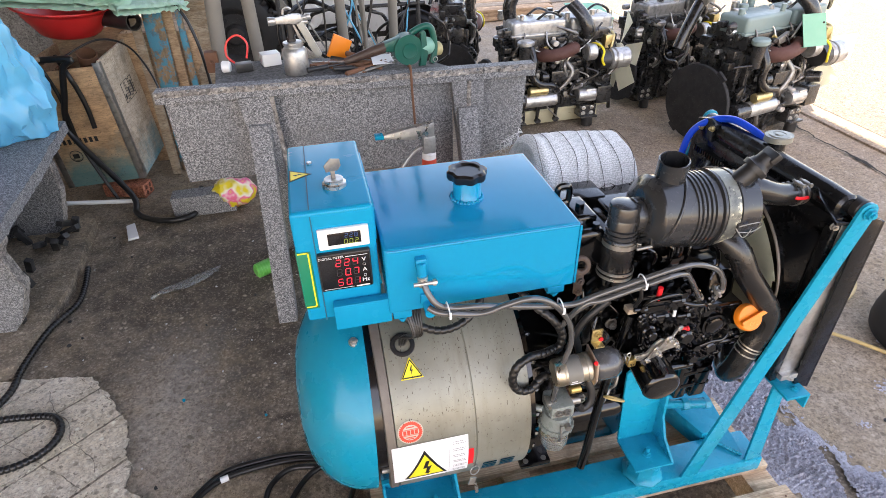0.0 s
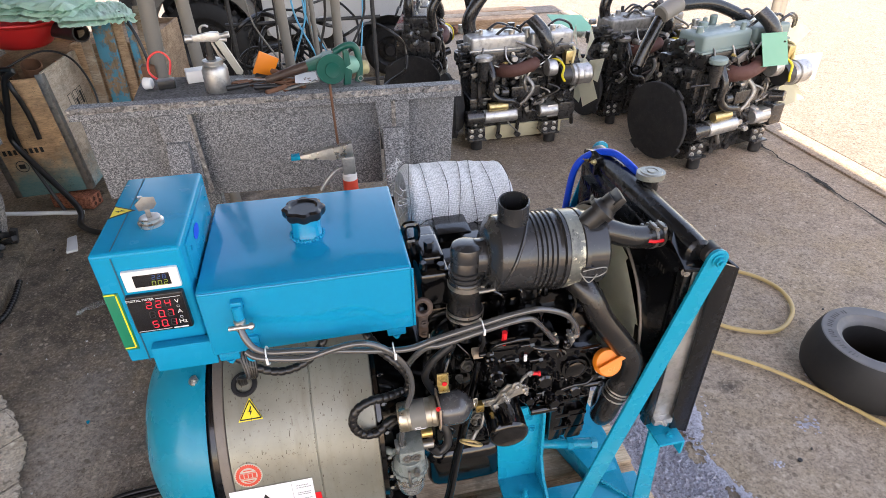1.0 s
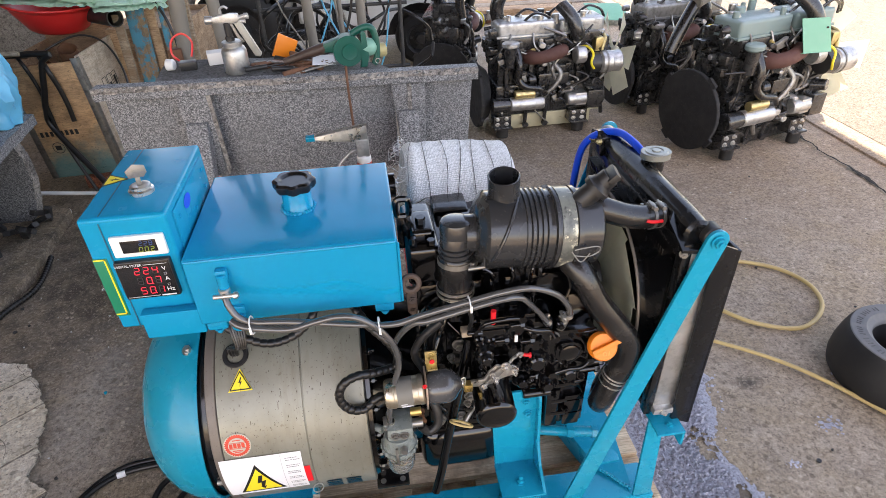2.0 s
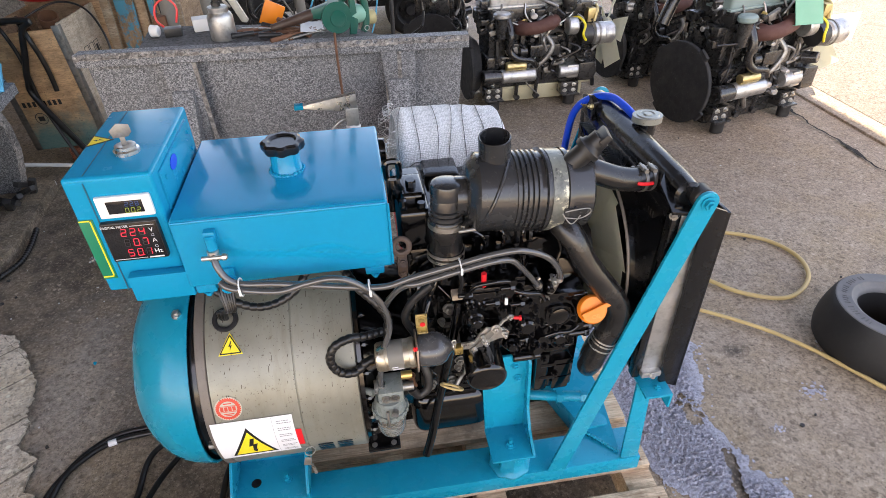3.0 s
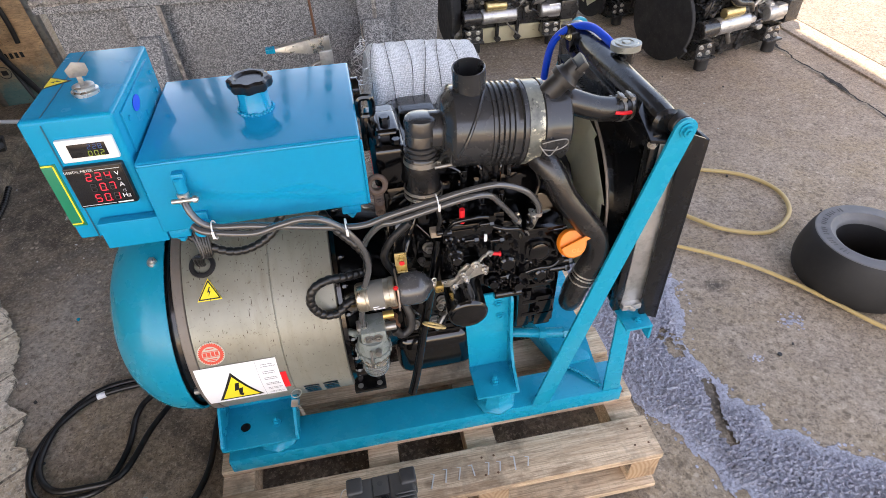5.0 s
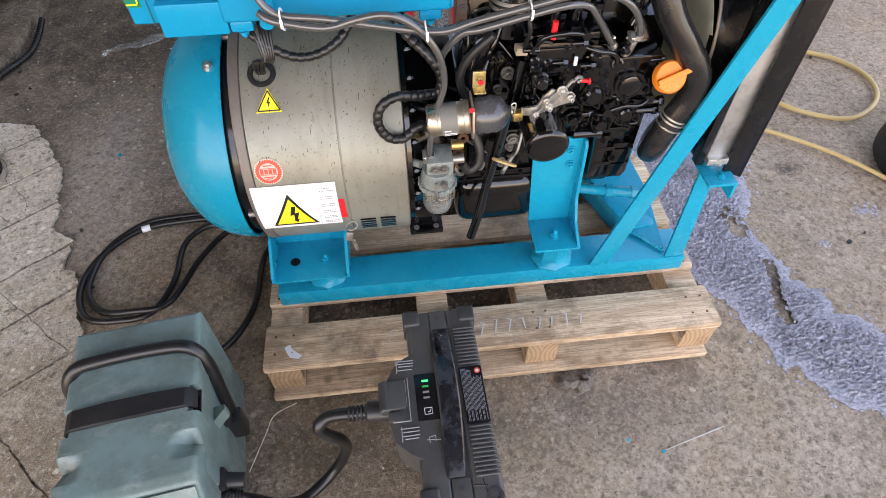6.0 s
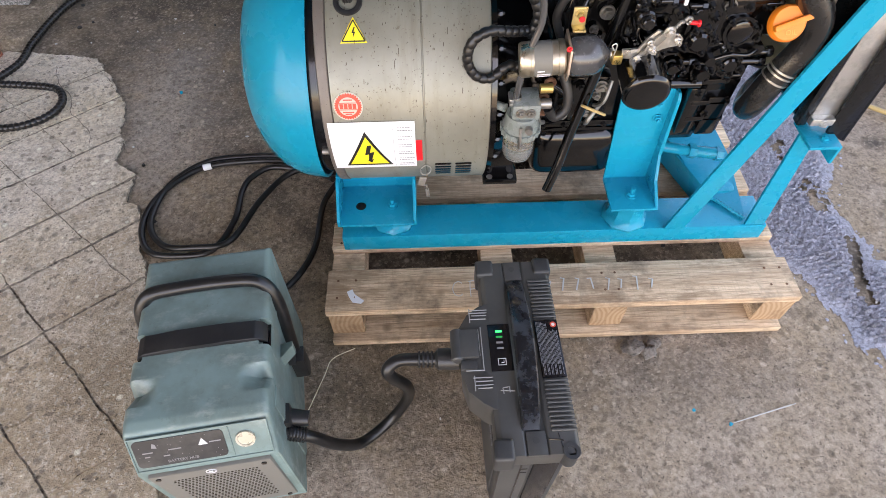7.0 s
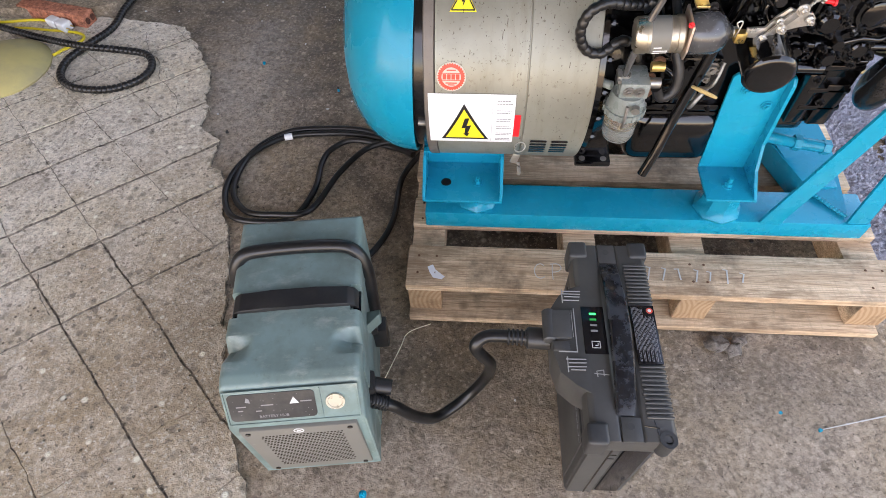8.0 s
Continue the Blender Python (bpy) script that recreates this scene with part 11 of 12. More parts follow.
# hose hoops and hanging leads between the pipes
hoops = thing("hose_coil", "coiled black hoses hung between the pipes", "hose", base=(0.25, 2.7, 0))
rng = random.Random(14)
for k in range(9):
    bm = B()
    cx, cz, R = rng.uniform(-0.05, 0.6), rng.uniform(0.42, 0.78), rng.uniform(0.13, 0.22)
    pts = [(cx + R * math.cos(a / 18 * 6.2832), 2.75 + 0.05 * math.sin(a * 1.7 + k), cz + 0.85 * R * math.sin(a / 18 * 6.2832)) for a in range(19)]
    tube(bm, pts, rng.uniform(0.006, 0.013), 8, 3)
    part("hose_loop", bm, CABLE_BLACK, hoops)
for k in range(12):
    bm = B()
    x = rng.uniform(-0.05, 0.62)
    tube(bm, [(x, 2.7, 1.2), (x + rng.uniform(-0.05, 0.05), 2.7, 0.85), (x + rng.uniform(-0.12, 0.12), 2.68, 0.55), (x + rng.uniform(-0.15, 0.15), 2.72, 0.35)], rng.uniform(0.004, 0.008), 8)
    part("hanging_lead", bm, (CABLE_BLACK, POLE_GREY, BLUE_BAG)[k % 3], hoops)
bm = B()
for x in (-0.15, 0.25, 0.62):
    cyl(bm, (x, 2.72, 0.0), (x, 2.72, 1.1), 0.012, seg=10)
for z in (0.45, 0.8):
    cyl(bm, (-0.18, 2.72, z), (0.66, 2.72, z), 0.010, seg=10)
part("hose_rack", bm, CHASSIS, hoops)


# ---- forklift behind ----
def wheel(parent, c, R, w, lug, rim_mat):
    x, y, z = c
    bm = B()
    prof = [(0, R * 0.6), (0, R * 0.86), (w * 0.12, R * 0.97), (w * 0.2, R), (w * 0.8, R), (w * 0.88, R * 0.97), (w, R * 0.86), (w, R * 0.6)]
    lathe(bm, prof, (x, y, z), (x, y + 1, z), 56)
    ty = part("tyre", bm, TYRE, parent)
    if lug:
        for k in range(30):
            bm = B()
            a = k / 30 * 360
            box(bm, (-0.014, 0.0, R * 0.93), (0.014, w, R * 1.045), 0.004, Matrix.Translation((x, y, z)) @ pose(0, 0, 0, 0, a, 0))
            part("tread_lug", bm, TYRE, ty)
    bm = B()
    lathe(bm, [(0.012, R * 0.62), (0.0, R * 0.60), (0.02, R * 0.52), (0.05, R * 0.46), (0.05, R * 0.24), (0.02, R * 0.22), (0.0, R * 0.18), (0.0, 0)], (x, y, z), (x, y + 1, z), 40)
    rim = part("rim", bm, rim_mat, parent)
    for k in range(6):
        bm = B()
        a = k / 6 * 6.2832
        bolt(bm, (x + R * 0.35 * math.cos(a), y + 0.05, z + R * 0.35 * math.sin(a)), (0, -1, 0), 0.014, 0.02)
        part("wheel_nut", bm, CHASSIS, rim)


def forklift():
    ob = thing("forklift", "dirty white forklift truck with a red stripe", "forklift", base=(0.1, 4.7, 0))
    wheel(ob, (-0.56, 4.22, 0.345), 0.345, 0.24, True, CHASSIS)
    wheel(ob, (0.88, 4.22, 0.205), 0.205, 0.16, False, CHASSIS)
    wheel(ob, (-0.56, 5.02, 0.345), 0.345, 0.24, True, CHASSIS)
    wheel(ob, (0.88, 5.10, 0.205), 0.205, 0.16, False, CHASSIS)
    bm = B()
    box(bm, (-0.75, 4.5, 0.18), (1.15, 5.0, 0.62), 0.03)
    part("chassis", bm, CHASSIS, ob)
    # counterweight with its wheel arch
    bm = B()
    pts = [(0.46, 4.22, 0.30), (0.60, 4.22, 0.30)]
    pts += [(0.88 - 0.26 * math.cos(k / 10 * math.pi), 4.22, 0.30 + 0.20 * math.sin(k / 10 * math.pi)) for k in range(11)]
    pts += [(1.16, 4.22, 0.28), (1.22, 4.22, 0.40), (1.22, 4.22, 1.15), (0.46, 4.22, 1.15)]
    prism(bm, pts, (0, 0.98, 0), 0.006)
    part("counterweight", bm, WHITE_PAINT, ob, "scuffed white counterweight")
    bm = B()
    box(bm, (0.462, 4.210, 0.66), (1.10, 4.2195, 0.76), 0.002)
    part("stripe", bm, RED_PAINT, ob)
    bm = B()
    box(bm, (-0.1, 4.32, 0.36), (0.455, 4.9, 0.9), 0.02)
    part("side_panel", bm, WHITE_PAINT, ob)
    bm = B()
    for a in range(12):
        t0, t1 = radians(20 + a * 12), radians(20 + (a + 1) * 12)
        r0, r1 = 0.40, 0.46
        prism(bm, [(-0.56 + r0 * math.cos(t0), 4.2, 0.36 + r0 * math.sin(t0)), (-0.56 + r1 * math.cos(t0), 4.2, 0.36 + r1 * math.sin(t0)), (-0.56 + r1 * math.cos(t1), 4.2, 0.36 + r1 * math.sin(t1)), (-0.56 + r0 * math.cos(t1), 4.2, 0.36 + r0 * math.sin(t1))], (0, 0.3, 0))
    part("fender", bm, POLE_GREY, ob, "grey front mudguard")
    bm = B()
    box(bm, (-0.14, 4.26, 0.26), (0.2, 4.34, 0.33), 0.01)
    part("step", bm, CHASSIS, ob)
    bm = B()
    box(bm, (-0.85, 4.4, 0.30), (-0.15, 4.9, 1.1), 0.03)
    part("front_cowl", bm, CHASSIS, ob)
    for x in (-1.15, -1.02):
        bm = B()
        box(bm, (x, 4.4, 0.02), (x + 0.09, 4.55, 2.2), 0.006)
        part("mast_rail", bm, CHASSIS, ob)
    bm = B()
    cyl(bm, (1.16, 4.30, 0.34), (1.26, 4.30, 0.34), 0.035, seg=16)
    part("tow_pin", bm, CHASSIS, ob)
    bm = B()
    cyl(bm, (0.02, 4.23, 0.45), (0.02, 4.3, 0.45), 0.10, seg=28, bev=0.004)
    part("round_cover", bm, WHITE_PAINT, ob)
    bm = B()
    cyl(bm, (0.36, 4.23, 0.42), (0.36, 4.3, 0.42), 0.08, seg=28, bev=0.004)
    part("round_cover", bm, WHITE_PAINT, ob)


forklift()


# ---- engines on the floor behind ----
def shop_engine(label, m, cover, sump, seed, fan=True, tall_pipe=True, disc=True, starter=True, tag=False):
    """A four-cylinder diesel: x runs from the flywheel to the fan, -y is the near side, z is up from the floor."""
    rng = random.Random(seed)
    ob = thing("diesel_engine", label, "engine", "spare engines", m=m)
    bm = B()
    box(bm, (0.06, -0.12, 0.005), (0.56, 0.12, 0.105), 0.02)
    box(bm, (0.04, -0.145, 0.10), (0.60, 0.145, 0.112), 0.002)
    part("sump", bm, sump, ob)
    bm = B()
    box(bm, (0.05, -0.14, 0.11), (0.60, 0.14, 0.30), 0.015)
    box(bm, (0.06, -0.12, 0.29), (0.58, 0.12, 0.50), 0.012)
    block = part("block", bm, CAST_HAZED, ob)
    for k in range(4):
        bm = B()
        box(bm, (0.09 + k * 0.12, -0.15, 0.14), (0.11 + k * 0.12, -0.12, 0.48), 0.004)
        part("block_rib", bm, CAST_HAZED, block)
    bm = B()
    box(bm, (0.07, -0.13, 0.50), (0.57, 0.13, 0.575), 0.008)
    part("head", bm, CAST_HAZED, ob)
    for x0, x1 in ((0.06, 0.34), (0.36, 0.58)):
        bm = B()
        box(bm, (x0, -0.115, 0.575), (x1, 0.06, 0.66), 0.018, seg=3)
        box(bm, (x0 - 0.006, -0.122, 0.573), (x1 + 0.006, 0.066, 0.585), 0.003)
        cv = part("valve_cover", bm, cover, ob)
        for x in (x0 + 0.05, x1 - 0.05):
            bm = B()
            bolt(bm, (x, -0.03, 0.66), (0, 0, 1), 0.010, 0.012)
            part("bolt", bm, STEEL, cv)
    if disc:
        bm = B()
        lathe(bm, [(0, 0), (0.0, 0.202), (0.003, 0.205), (0.016, 0.205), (0.018, 0.19), (0.06, 0.15), (0.06, 0)], (-0.035, 0, 0.215), (1, 0, 0.215), 64)
        wheel = part("flywheel_housing", bm, MATT_BLACK, ob, "flat matt black flywheel plate")
        for k in range(4):
            a = radians(35 + 90 * k)
            bm = B()
            box(bm, (-0.034, -0.03, 0.19), (-0.018, 0.03, 0.222), 0.006, Matrix.Translation((0, 0, 0.215)) @ Matrix.Rotation(a, 4, "X"))
            part("housing_lug", bm, MATT_BLACK, wheel)
    bm = B()
    cyl(bm, (0.60, 0, 0.15), (0.64, 0, 0.15), 0.085, seg=28, bev=0.004)
    part("pulley", bm, CAST_HAZED, ob)
    bm = B()
    cyl(bm, (0.60, 0, 0.40), (0.66, 0, 0.40), 0.06, seg=24, bev=0.004)
    part("pulley", bm, CAST_HAZED, ob)
    bm = B()
    box(bm, (0.58, -0.13, 0.12), (0.61, 0.13, 0.55), 0.01)
    part("timing_cover", bm, CAST_HAZED, ob)
    if fan:
        bm = B()
        cyl(bm, (0.66, 0, 0.40), (0.71, 0, 0.40), 0.045, seg=24, bev=0.004)
        hub = part("fan_hub", bm, CREAM, ob)
        for k in range(6):
            bm = B()
            fm = Matrix.Translation((0.69, 0, 0.40)) @ Matrix.Rotation(k / 6 * 6.2832 + 0.35, 4, "X")
            rows = []
            for i in range(5):
                r = 0.04 + 0.21 * i / 4
                w = 0.035 + 0.035 * i / 4
                rows.append([bm.verts.new(fm @ V(0.022 * u * (1.2 - 0.5 * i / 4), u * w, r)) for u in (-1, -0.3, 0.4, 1)])
            for p, q in zip(rows, rows[1:]):
                for j in range(3):
                    bm.faces.new((p[j], p[j + 1], q[j + 1], q[j]))
            bmesh.ops.solidify(bm, geom=list(bm.faces), thickness=0.004)
            part("fan_blade", bm, CREAM, hub, "cream plastic fan blade")
    # dynamo with bracket
    bm = B()
    lathe(bm, [(0, 0), (0, 0.05), (0.01, 0.062), (0.055, 0.064), (0.06, 0.06), (0.10, 0.062), (0.11, 0.05), (0.115, 0)], (0.54, -0.20, 0.42), (1, -0.20, 0.42), 28)
    alt = part("alternator", bm, ALUMINIUM, ob, "silver alternator")
    bm = B()
    lathe(bm, [(0, 0), (0, 0.056), (0.05, 0.058), (0.05, 0)], (0.488, -0.20, 0.42), (1, -0.20, 0.42), 24)
    part("rear_cover", bm, BLACK_PLASTIC, alt)
    for z in (0.385, 0.455):
        bm = B()
        pipe(bm, (0.565, -0.20, 0.42), (0.573, -0.20, 0.42), 0.066 if z < 0.4 else 0.0655, 0.002)
        part("band", bm, DULL_STEEL, alt)
        break
    bm = B()
    box(bm, (0.52, -0.19, 0.48), (0.56, -0.13, 0.56), 0.006)
    tube(bm, [(0.55, -0.2, 0.49), (0.57, -0.17, 0.55), (0.58, -0.12, 0.56)], 0.008, 8)
    part("stay", bm, YELLOW_ZINC, ob)
    bm = B()
    tube(bm, [(0.50, -0.255, 0.40), (0.48, -0.265, 0.44), (0.49, -0.25, 0.49), (0.47, -0.2, 0.52), (0.44, -0.15, 0.50)], 0.006, 8)
    part("wire", bm, YELLOW_STICKER, ob)
    if starter:
        bm = B()
        cyl(bm, (0.02, -0.19, 0.20), (0.11, -0.19, 0.20), 0.045, 0.04, seg=24, bev=0.004)
        part("starter_nose", bm, CAST_HAZED, ob)
        bm = B()
        cyl(bm, (0.11, -0.19, 0.20), (0.28, -0.19, 0.20), 0.042, seg=28, bev=0.005)
        st = part("starter_motor", bm, ALUMINIUM, ob, "silver starter motor")
        bm = B()
        cyl(bm, (0.13, -0.20, 0.262), (0.23, -0.20, 0.262), 0.026, seg=24, bev=0.004)
        part("starter_switch", bm, YELLOW_ZINC, st)
        bm = B()
        cyl(bm, (0.23, -0.20, 0.262), (0.25, -0.20, 0.262), 0.02, seg=20, bev=0.003)
        part("switch_cap", bm, BLACK_PLASTIC, st)
    # pump at the front of the near side
    bm = B()
    cyl(bm, (0.40, -0.18, 0.20), (0.50, -0.18, 0.20), 0.04, seg=20, bev=0.006)
    box(bm, (0.44, -0.21, 0.16), (0.50, -0.13, 0.24), 0.008)
    part("hydraulic_pump", bm, ALUMINIUM, ob)
    bm = B()
    box(bm, (0.50, -0.215, 0.14), (0.58, -0.13, 0.25), 0.006)
    part("pump_gear_case", bm, CAST_HAZED, ob)
    # manifold, pipes and brackets
    bm = B()
    tube(bm, [(0.20, -0.14, 0.46), (0.22, -0.19, 0.47), (0.27, -0.21, 0.48), (0.34, -0.20, 0.50), (0.36, -0.16, 0.50)], 0.036, 14)
    for x in (0.22, 0.34):
        cyl(bm, (x, -0.12, 0.48), (x, -0.20, 0.48), 0.026, seg=14)
    part("exhaust_manifold", bm, RUST_RED, ob, "rusty exhaust manifold")
    bm = B()
    tube(bm, [(0.44, -0.14, 0.56), (0.43, -0.17, 0.60), (0.40, -0.15, 0.68), (0.36, -0.10, 0.74)], 0.034, 14)
    part("intake_pipe", bm, CAST_HAZED, ob)
    bm = B()
    cyl(bm, (0.42, -0.19, 0.47), (0.47, -0.19, 0.47), 0.05, seg=24, bev=0.006)
    part("turbo_housing", bm, ALUMINIUM, ob)
    bm = B()
    tube(bm, [(0.33, -0.16, 0.42), (0.36, -0.19, 0.36), (0.33, -0.19, 0.29), (0.29, -0.18, 0.24), (0.28, -0.17, 0.20)], 0.013, 10)
    part("oil_pipe", bm, DULL_STEEL, ob)
    for x in (0.20, 0.30):
        bm = B()
        tube(bm, [(x, -0.17, 0.17), (x, -0.16, 0.10), (x, -0.15, 0.05)], 0.010, 8)
        cyl(bm, (x, -0.155, 0.05), (x, -0.175, 0.05), 0.016, seg=12)
        part("drain_tap", bm, CAST_HAZED, ob)
    for x in (0.03, 0.42):
        bm = B()
        box(bm, (x, -0.20, 0.06), (x + 0.09, -0.13, 0.13), 0.004)
        box(bm, (x, -0.23, 0.055), (x + 0.09, -0.13, 0.065), 0.002)
        foot = part("mounting_foot", bm, CAST_HAZED, ob)
        for dx in (0.02, 0.065):
            for z in (0.08, 0.115):
                bm = B()
                bolt(bm, (x + dx, -0.20, z), (0, -1, 0), 0.009, 0.01)
                part("bolt", bm, STEEL, foot)
        bm = B()
        cyl(bm, (x + 0.045, -0.20, 0.0), (x + 0.045, -0.20, 0.056), 0.03, seg=16)
        part("rubber_mount", bm, RUBBER, foot)
    for k in range(44):
        bm = B()
        x, z = rng.uniform(0.07, 0.58), rng.uniform(0.13, 0.56)
        if rng.random() < 0.4:
            bolt(bm, (x, -0.14, z), (0, -1, 0), rng.choice((0.008, 0.011)), 0.014)
            part("bolt", bm, rng.choice((CAST_HAZED, STEEL, YELLOW_ZINC)), ob)
        elif rng.random() < 0.5:
            box(bm, (x, -0.165, z), (x + rng.uniform(0.02, 0.06), -0.13, z + rng.uniform(0.015, 0.05)), 0.005)
            part("casting_boss", bm, CAST_HAZED, ob)
        else:
            tube(bm, [(x, -0.15, z), (x + rng.uniform(-0.06, 0.06), -0.18, z + 0.03), (x + rng.uniform(-0.1, 0.1), -0.15, z + rng.uniform(0.03, 0.12))], rng.uniform(0.004, 0.008), 8)
            part("pipe", bm, rng.choice((CAST_HAZED, DULL_STEEL)), ob)
    for k in range(14):
        bm = B()
        x, y = rng.uniform(0.06, 0.58), rng.uniform(-0.1, 0.12)
        z = 0.65
        if rng.random() < 0.6:
            cyl(bm, (x, y, z - 0.02), (x, y, z + rng.uniform(0.01, 0.05)), rng.uniform(0.01, 0.022), seg=12, bev=0.002)
            part("top_fitting", bm, rng.choice((CAST_HAZED, STEEL, cover)), ob)
        else:
            tube(bm, [(x, y, z), (x + 0.05, y - 0.02, z + 0.05), (x + 0.12, y, z + 0.02), (x + 0.15, y + 0.02, z - 0.03)], 0.007, 8)
            part("top_pipe", bm, CAST_HAZED, ob)
    # harness, injector pipes, filters and brackets crowded over the near side
    bm = B()
    tube(bm, [(0.14, -0.16, 0.52), (0.15, -0.20, 0.44), (0.145, -0.20, 0.36), (0.18, -0.21, 0.31), (0.25, -0.21, 0.29), (0.28, -0.20, 0.25)], 0.019, 12)
    part("coolant_hose", bm, HOSE_RUBBER, ob)
    bm = B()
    cyl(bm, (0.11, -0.17, 0.535), (0.11, -0.17, 0.568), 0.042, seg=24, bev=0.008)
    part("filter_lid", bm, cover, ob)
    bm = B()
    cyl(bm, (0.11, -0.17, 0.42), (0.11, -0.17, 0.534), 0.027, 0.030, seg=20, bev=0.003)
    part("filter_body", bm, CAST_HAZED, ob)
    for k in range(4):
        bm = B()
        x = 0.12 + k * 0.11
        tube(bm, [(0.30 + k * 0.012, -0.16, 0.36), (0.28 + k * 0.02, -0.175, 0.44), (x, -0.16, 0.53), (x, -0.12, 0.59), (x, -0.09, 0.60)], 0.0045, 8)
        part("injector_pipe", bm, STEEL if k % 2 else DULL_STEEL, ob)
    bm = B()
    box(bm, (0.25, -0.19, 0.30), (0.40, -0.13, 0.37), 0.008)
    cyl(bm, (0.24, -0.165, 0.335), (0.20, -0.165, 0.335), 0.03, seg=18, bev=0.004)
    part("injection_pump", bm, CAST_HAZED, ob)
    bm = B()
    cyl(bm, (0.50, -0.175, 0.30), (0.53, -0.235, 0.31), 0.032, 0.028, seg=20, bev=0.003)
    part("water_outlet", bm, CAST_HAZED, ob)
    for k in range(46):
        bm = B()
        x, z = rng.uniform(0.05, 0.58), rng.uniform(0.12, 0.57)
        y = -0.145 - rng.uniform(0, 0.03)
        kind = rng.random()
        if kind < 0.35:
            cyl(bm, (x, -0.13, z), (x + rng.uniform(-0.01, 0.01), y - 0.02, z), rng.uniform(0.012, 0.028), rng.uniform(0.008, 0.02), seg=14, bev=0.003)
            part("boss", bm, rng.choice((CAST_HAZED, CAST_HAZED, ALUMINIUM)), ob)
        elif kind < 0.65:
            prism(bm, [(x, y, z), (x + rng.uniform(0.02, 0.06), y, z + 0.01), (x + rng.uniform(0.02, 0.05), y, z + rng.uniform(0.03, 0.07)), (x - 0.01, y, z + 0.03)], (0, 0.02, 0), 0.003)
            part("bracket", bm, rng.choice((CAST_HAZED, CAST_HAZED, DULL_STEEL)), ob)
        else:
            tube(bm, [(x, y, z), (x + rng.uniform(-0.05, 0.05), y - 0.03, z - 0.03), (x + rng.uniform(-0.08, 0.08), y - 0.01, z - rng.uniform(0.05, 0.14))], rng.uniform(0.004, 0.011), 8)
            part("harness", bm, rng.choice((CABLE_BLACK, CABLE_BLACK, DULL_STEEL)), ob)
    for k in range(20):
        bm = B()
        y, z = rng.uniform(-0.12, 0.11), rng.uniform(0.42, 0.62)
        if k % 2:
            cyl(bm, (0.07, y, z), (0.03, y, z), rng.uniform(0.01, 0.03), rng.uniform(0.008, 0.02), seg=14, bev=0.003)
            part("end_fitting", bm, rng.choice((CAST_HAZED, ALUMINIUM, CAST_HAZED)), ob)
        else:
            box(bm, (0.025, y - rng.uniform(0.01, 0.04), z - rng.uniform(0.01, 0.03)), (0.07, y + 0.02, z + 0.02), 0.006)
            part("end_casting", bm, CAST_HAZED, ob)
    if tall_pipe:
        bm = B()
        tube(bm, [(0.10, 0.02, 0.62), (0.08, 0.02, 0.72), (0.12, 0.02, 0.82), (0.20, 0.04, 0.92)], 0.033, 14)
        part("air_hose", bm, HOSE_RUBBER, ob)
    if tag:
        bm = B()
        prism(bm, [(0.305, -0.25, 0.51), (0.465, -0.25, 0.495), (0.455, -0.20, 0.645), (0.295, -0.20, 0.66)], (0, 0.003, 0))
        prism(bm, [(0.305, -0.252, 0.508), (0.465, -0.252, 0.493), (0.435, -0.15, 0.465), (0.255, -0.15, 0.478)], (0, 0.002, 0.002))
        cov = part("folded_cover", bm, LIGHT_GREEN, ob, "bent light green cover plate")
        bm = B()
        cyl(bm, (0.44, -0.21, 0.60), (0.44, -0.216, 0.60), 0.008, seg=14)
        part("cover_hole", bm, SCREEN_BLACK, cov)
    return ob


shop_engine("black diesel engine with silver covers and a yellowish sump", pose(1.10, 2.79, 0.0, 0, 0, 2) @ Matrix.Diagonal((1.26, 1.05, 1.0, 1)), ALUMINIUM, SUMP_CREAM, 1)
shop_engine("black diesel engine with a grey-green top and black flywheel housing", pose(2.22, 2.21, 0.0, 0, 0, 15) @ Matrix.Diagonal((1.33, 1.1, 1.1, 1)), GREEN_ENGINE, CAST_HAZED, 2, tall_pipe=False, tag=True)
shop_engine("dark diesel engine with tangled pipes between two others", pose(2.09, 2.98, 0.0, 0, 0, 10) @ Matrix.Diagonal((1.1, 1.05, 1.0, 1)), DULL_STEEL, CAST_HAZED, 3, fan=False, starter=False)
shop_engine("black diesel engine half hidden behind another", pose(0.92, 3.28, 0.0, 0, 0, 75), CAST_HAZED, CAST_HAZED, 4, fan=False, starter=False)
bm = B()
tube(bm, [(2.10, 2.36, 0.52), (2.16, 2.38, 0.66), (2.26, 2.42, 0.80), (2.40, 2.46, 0.82), (2.62, 2.50, 0.80), (2.85, 2.48, 0.70), (2.95, 2.42, 0.58), (2.96, 2.36, 0.48)], 0.035, 16, 8)
solid("breather_hose", bm, HOSE_RUBBER, "thick dark hose arching over an engine", "hose")
bm = B()
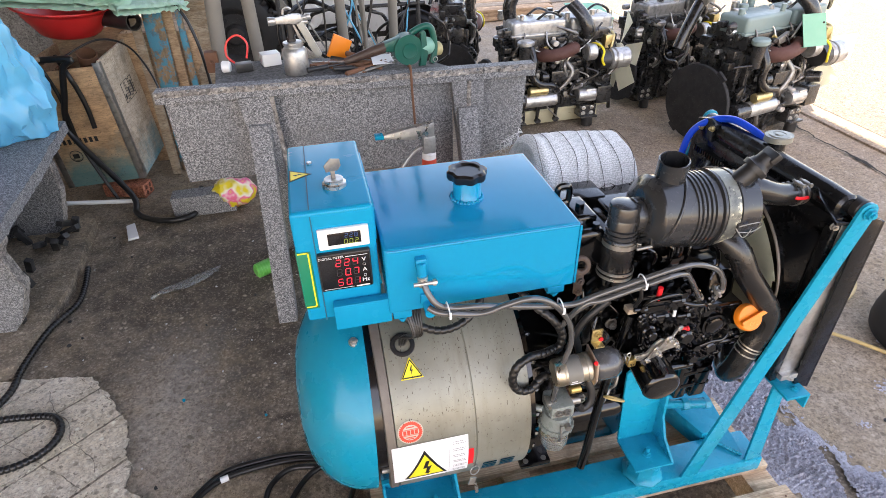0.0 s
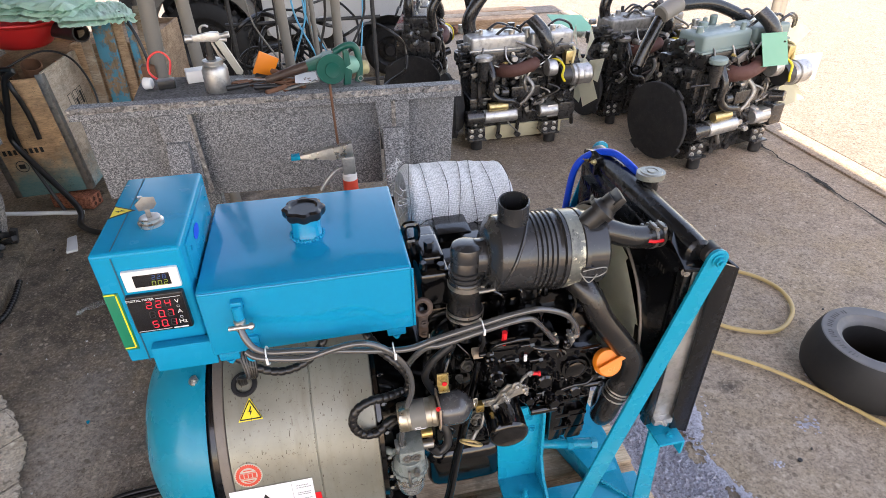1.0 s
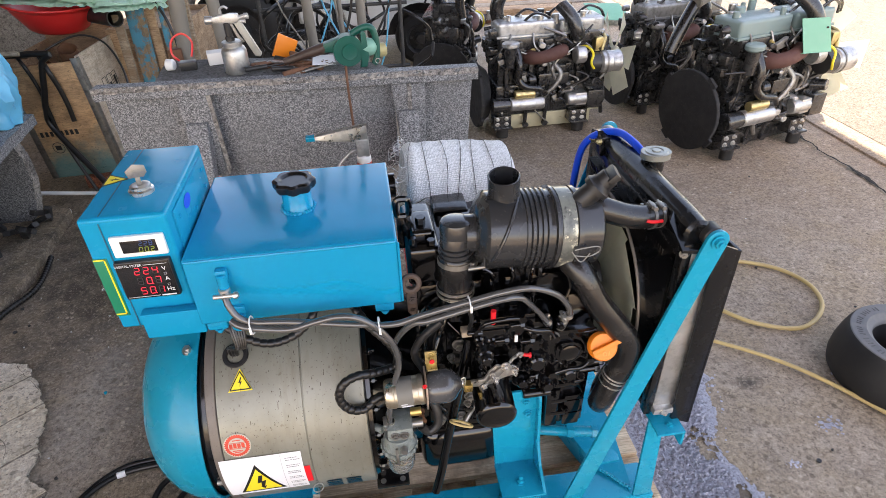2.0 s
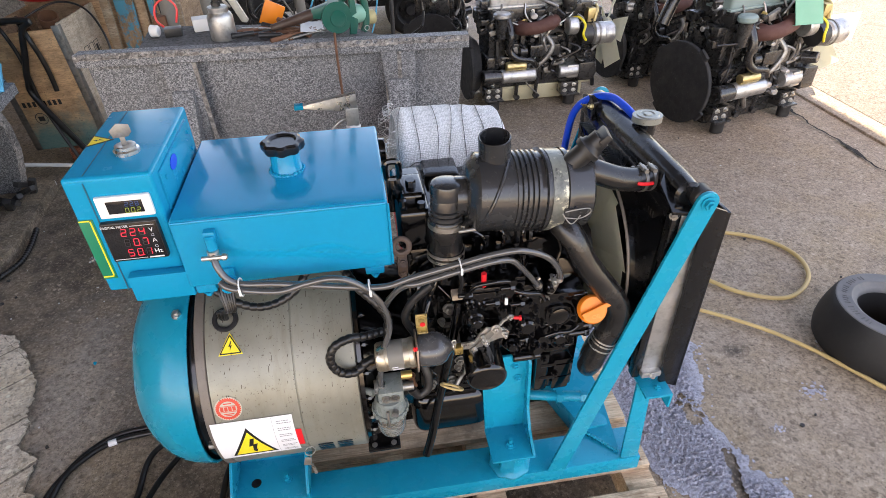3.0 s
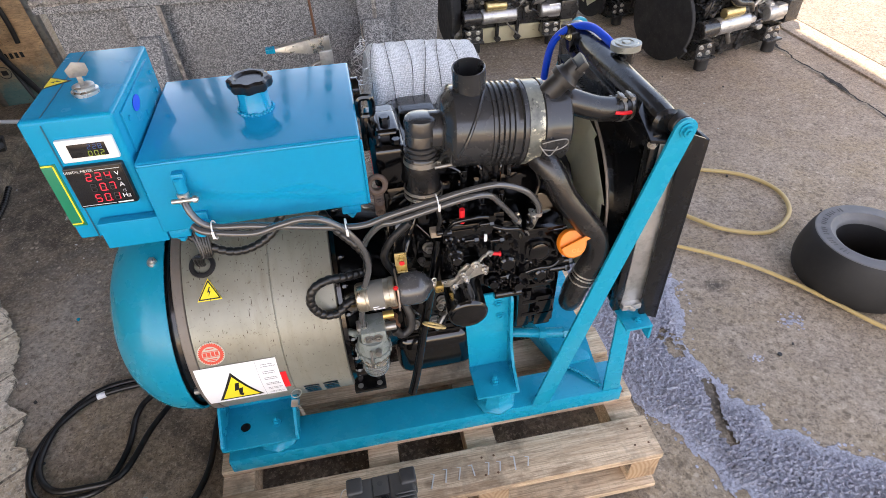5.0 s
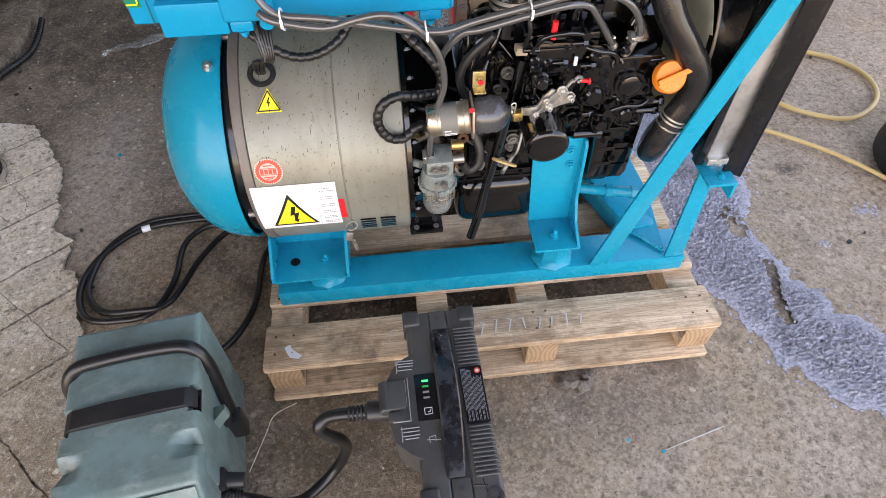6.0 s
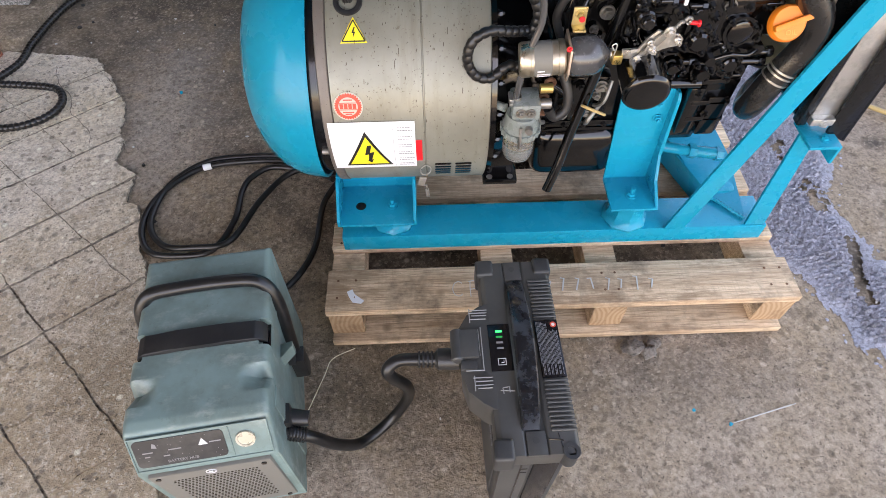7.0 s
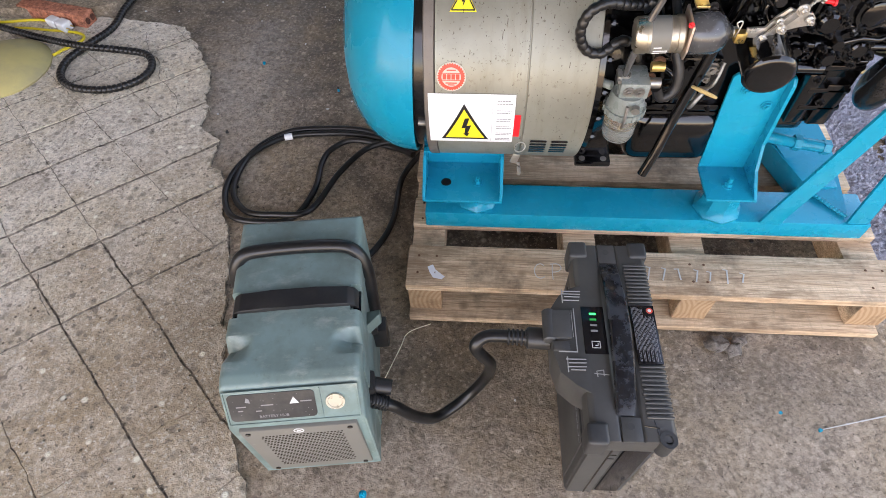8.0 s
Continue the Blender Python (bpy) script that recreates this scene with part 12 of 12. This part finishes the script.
cyl(bm, (2.20, 2.38, 0.79), (2.33, 2.42, 0.84), 0.05, seg=24, bev=0.008)
solid("filter_canister", bm, POLE_GREY, "pale grey filter canister on a hose", "filter")
bm = B()
tube(bm, [(1.03, 3.05, 0.62), (1.02, 3.05, 0.75), (1.10, 3.06, 0.85), (1.24, 3.06, 0.84), (1.28, 3.06, 0.70)], 0.03, 14)
solid("breather_hose", bm, HOSE_RUBBER, "black hose arching over a half hidden engine", "hose")
for a, b, rad in (((3.46, 2.95, 0.0), (3.42, 3.1, 2.4), 0.03), ((3.60, 3.1, 0.0), (3.62, 3.2, 2.4), 0.035)):
    bm = B()
    pipe(bm, a, b, rad, 0.004, 20)
    solid("shed_post", bm, POLE_GREY, "slim steel post at the open shed edge", "post", "shed posts")
bm = B()
cyl(bm, (1.72, 2.70, 0.012), (1.77, 2.72, 0.012), 0.011, seg=10)
solid("small_fitting", bm, DULL_STEEL, "small metal fitting lying on the floor", "fitting")
# stacked boards and sheets out in the yard
rng = random.Random(55)
for k in range(9):
    bm = B()
    box(bm, (-0.55, -0.09, 0), (0.55, 0.09, 0.035), 0.004)
    solid("stacked_plank", bm, (CRATE_WOOD, PALE_WOOD, ORANGE_PLASTIC)[k % 3 if k < 8 else 0], "plank in a stack out in the sunny yard", "plank", "yard planks", m=pose(2.1 + rng.uniform(-0.1, 0.1), 5.6 + 0.2 * (k % 3), 0.007 + 0.036 * (k // 3), 0, 0, rng.uniform(-8, 8)))
bm = B()
prism(bm, [(2.75, 5.1, 0.05), (3.1, 5.0, 0.05), (3.1, 5.4, 0.12), (2.75, 5.5, 0.12)], (0, 0.02, 0.01))
solid("teal_sheet", bm, LIGHT_GREEN, "pale teal sheet propped on boards in the yard", "sheet")
for k in range(8):
    bm = B()
    cyl(bm, (1.0 + 0.1 * k, 5.4 + 0.05 * (k % 2), 0.045), (1.5 + 0.12 * k, 6.1, 0.045), 0.04, seg=14)
    solid("steel_bar", bm, RUST if k % 2 else CHASSIS, "rusty bar in a heap in the yard", "bar", "yard bars")
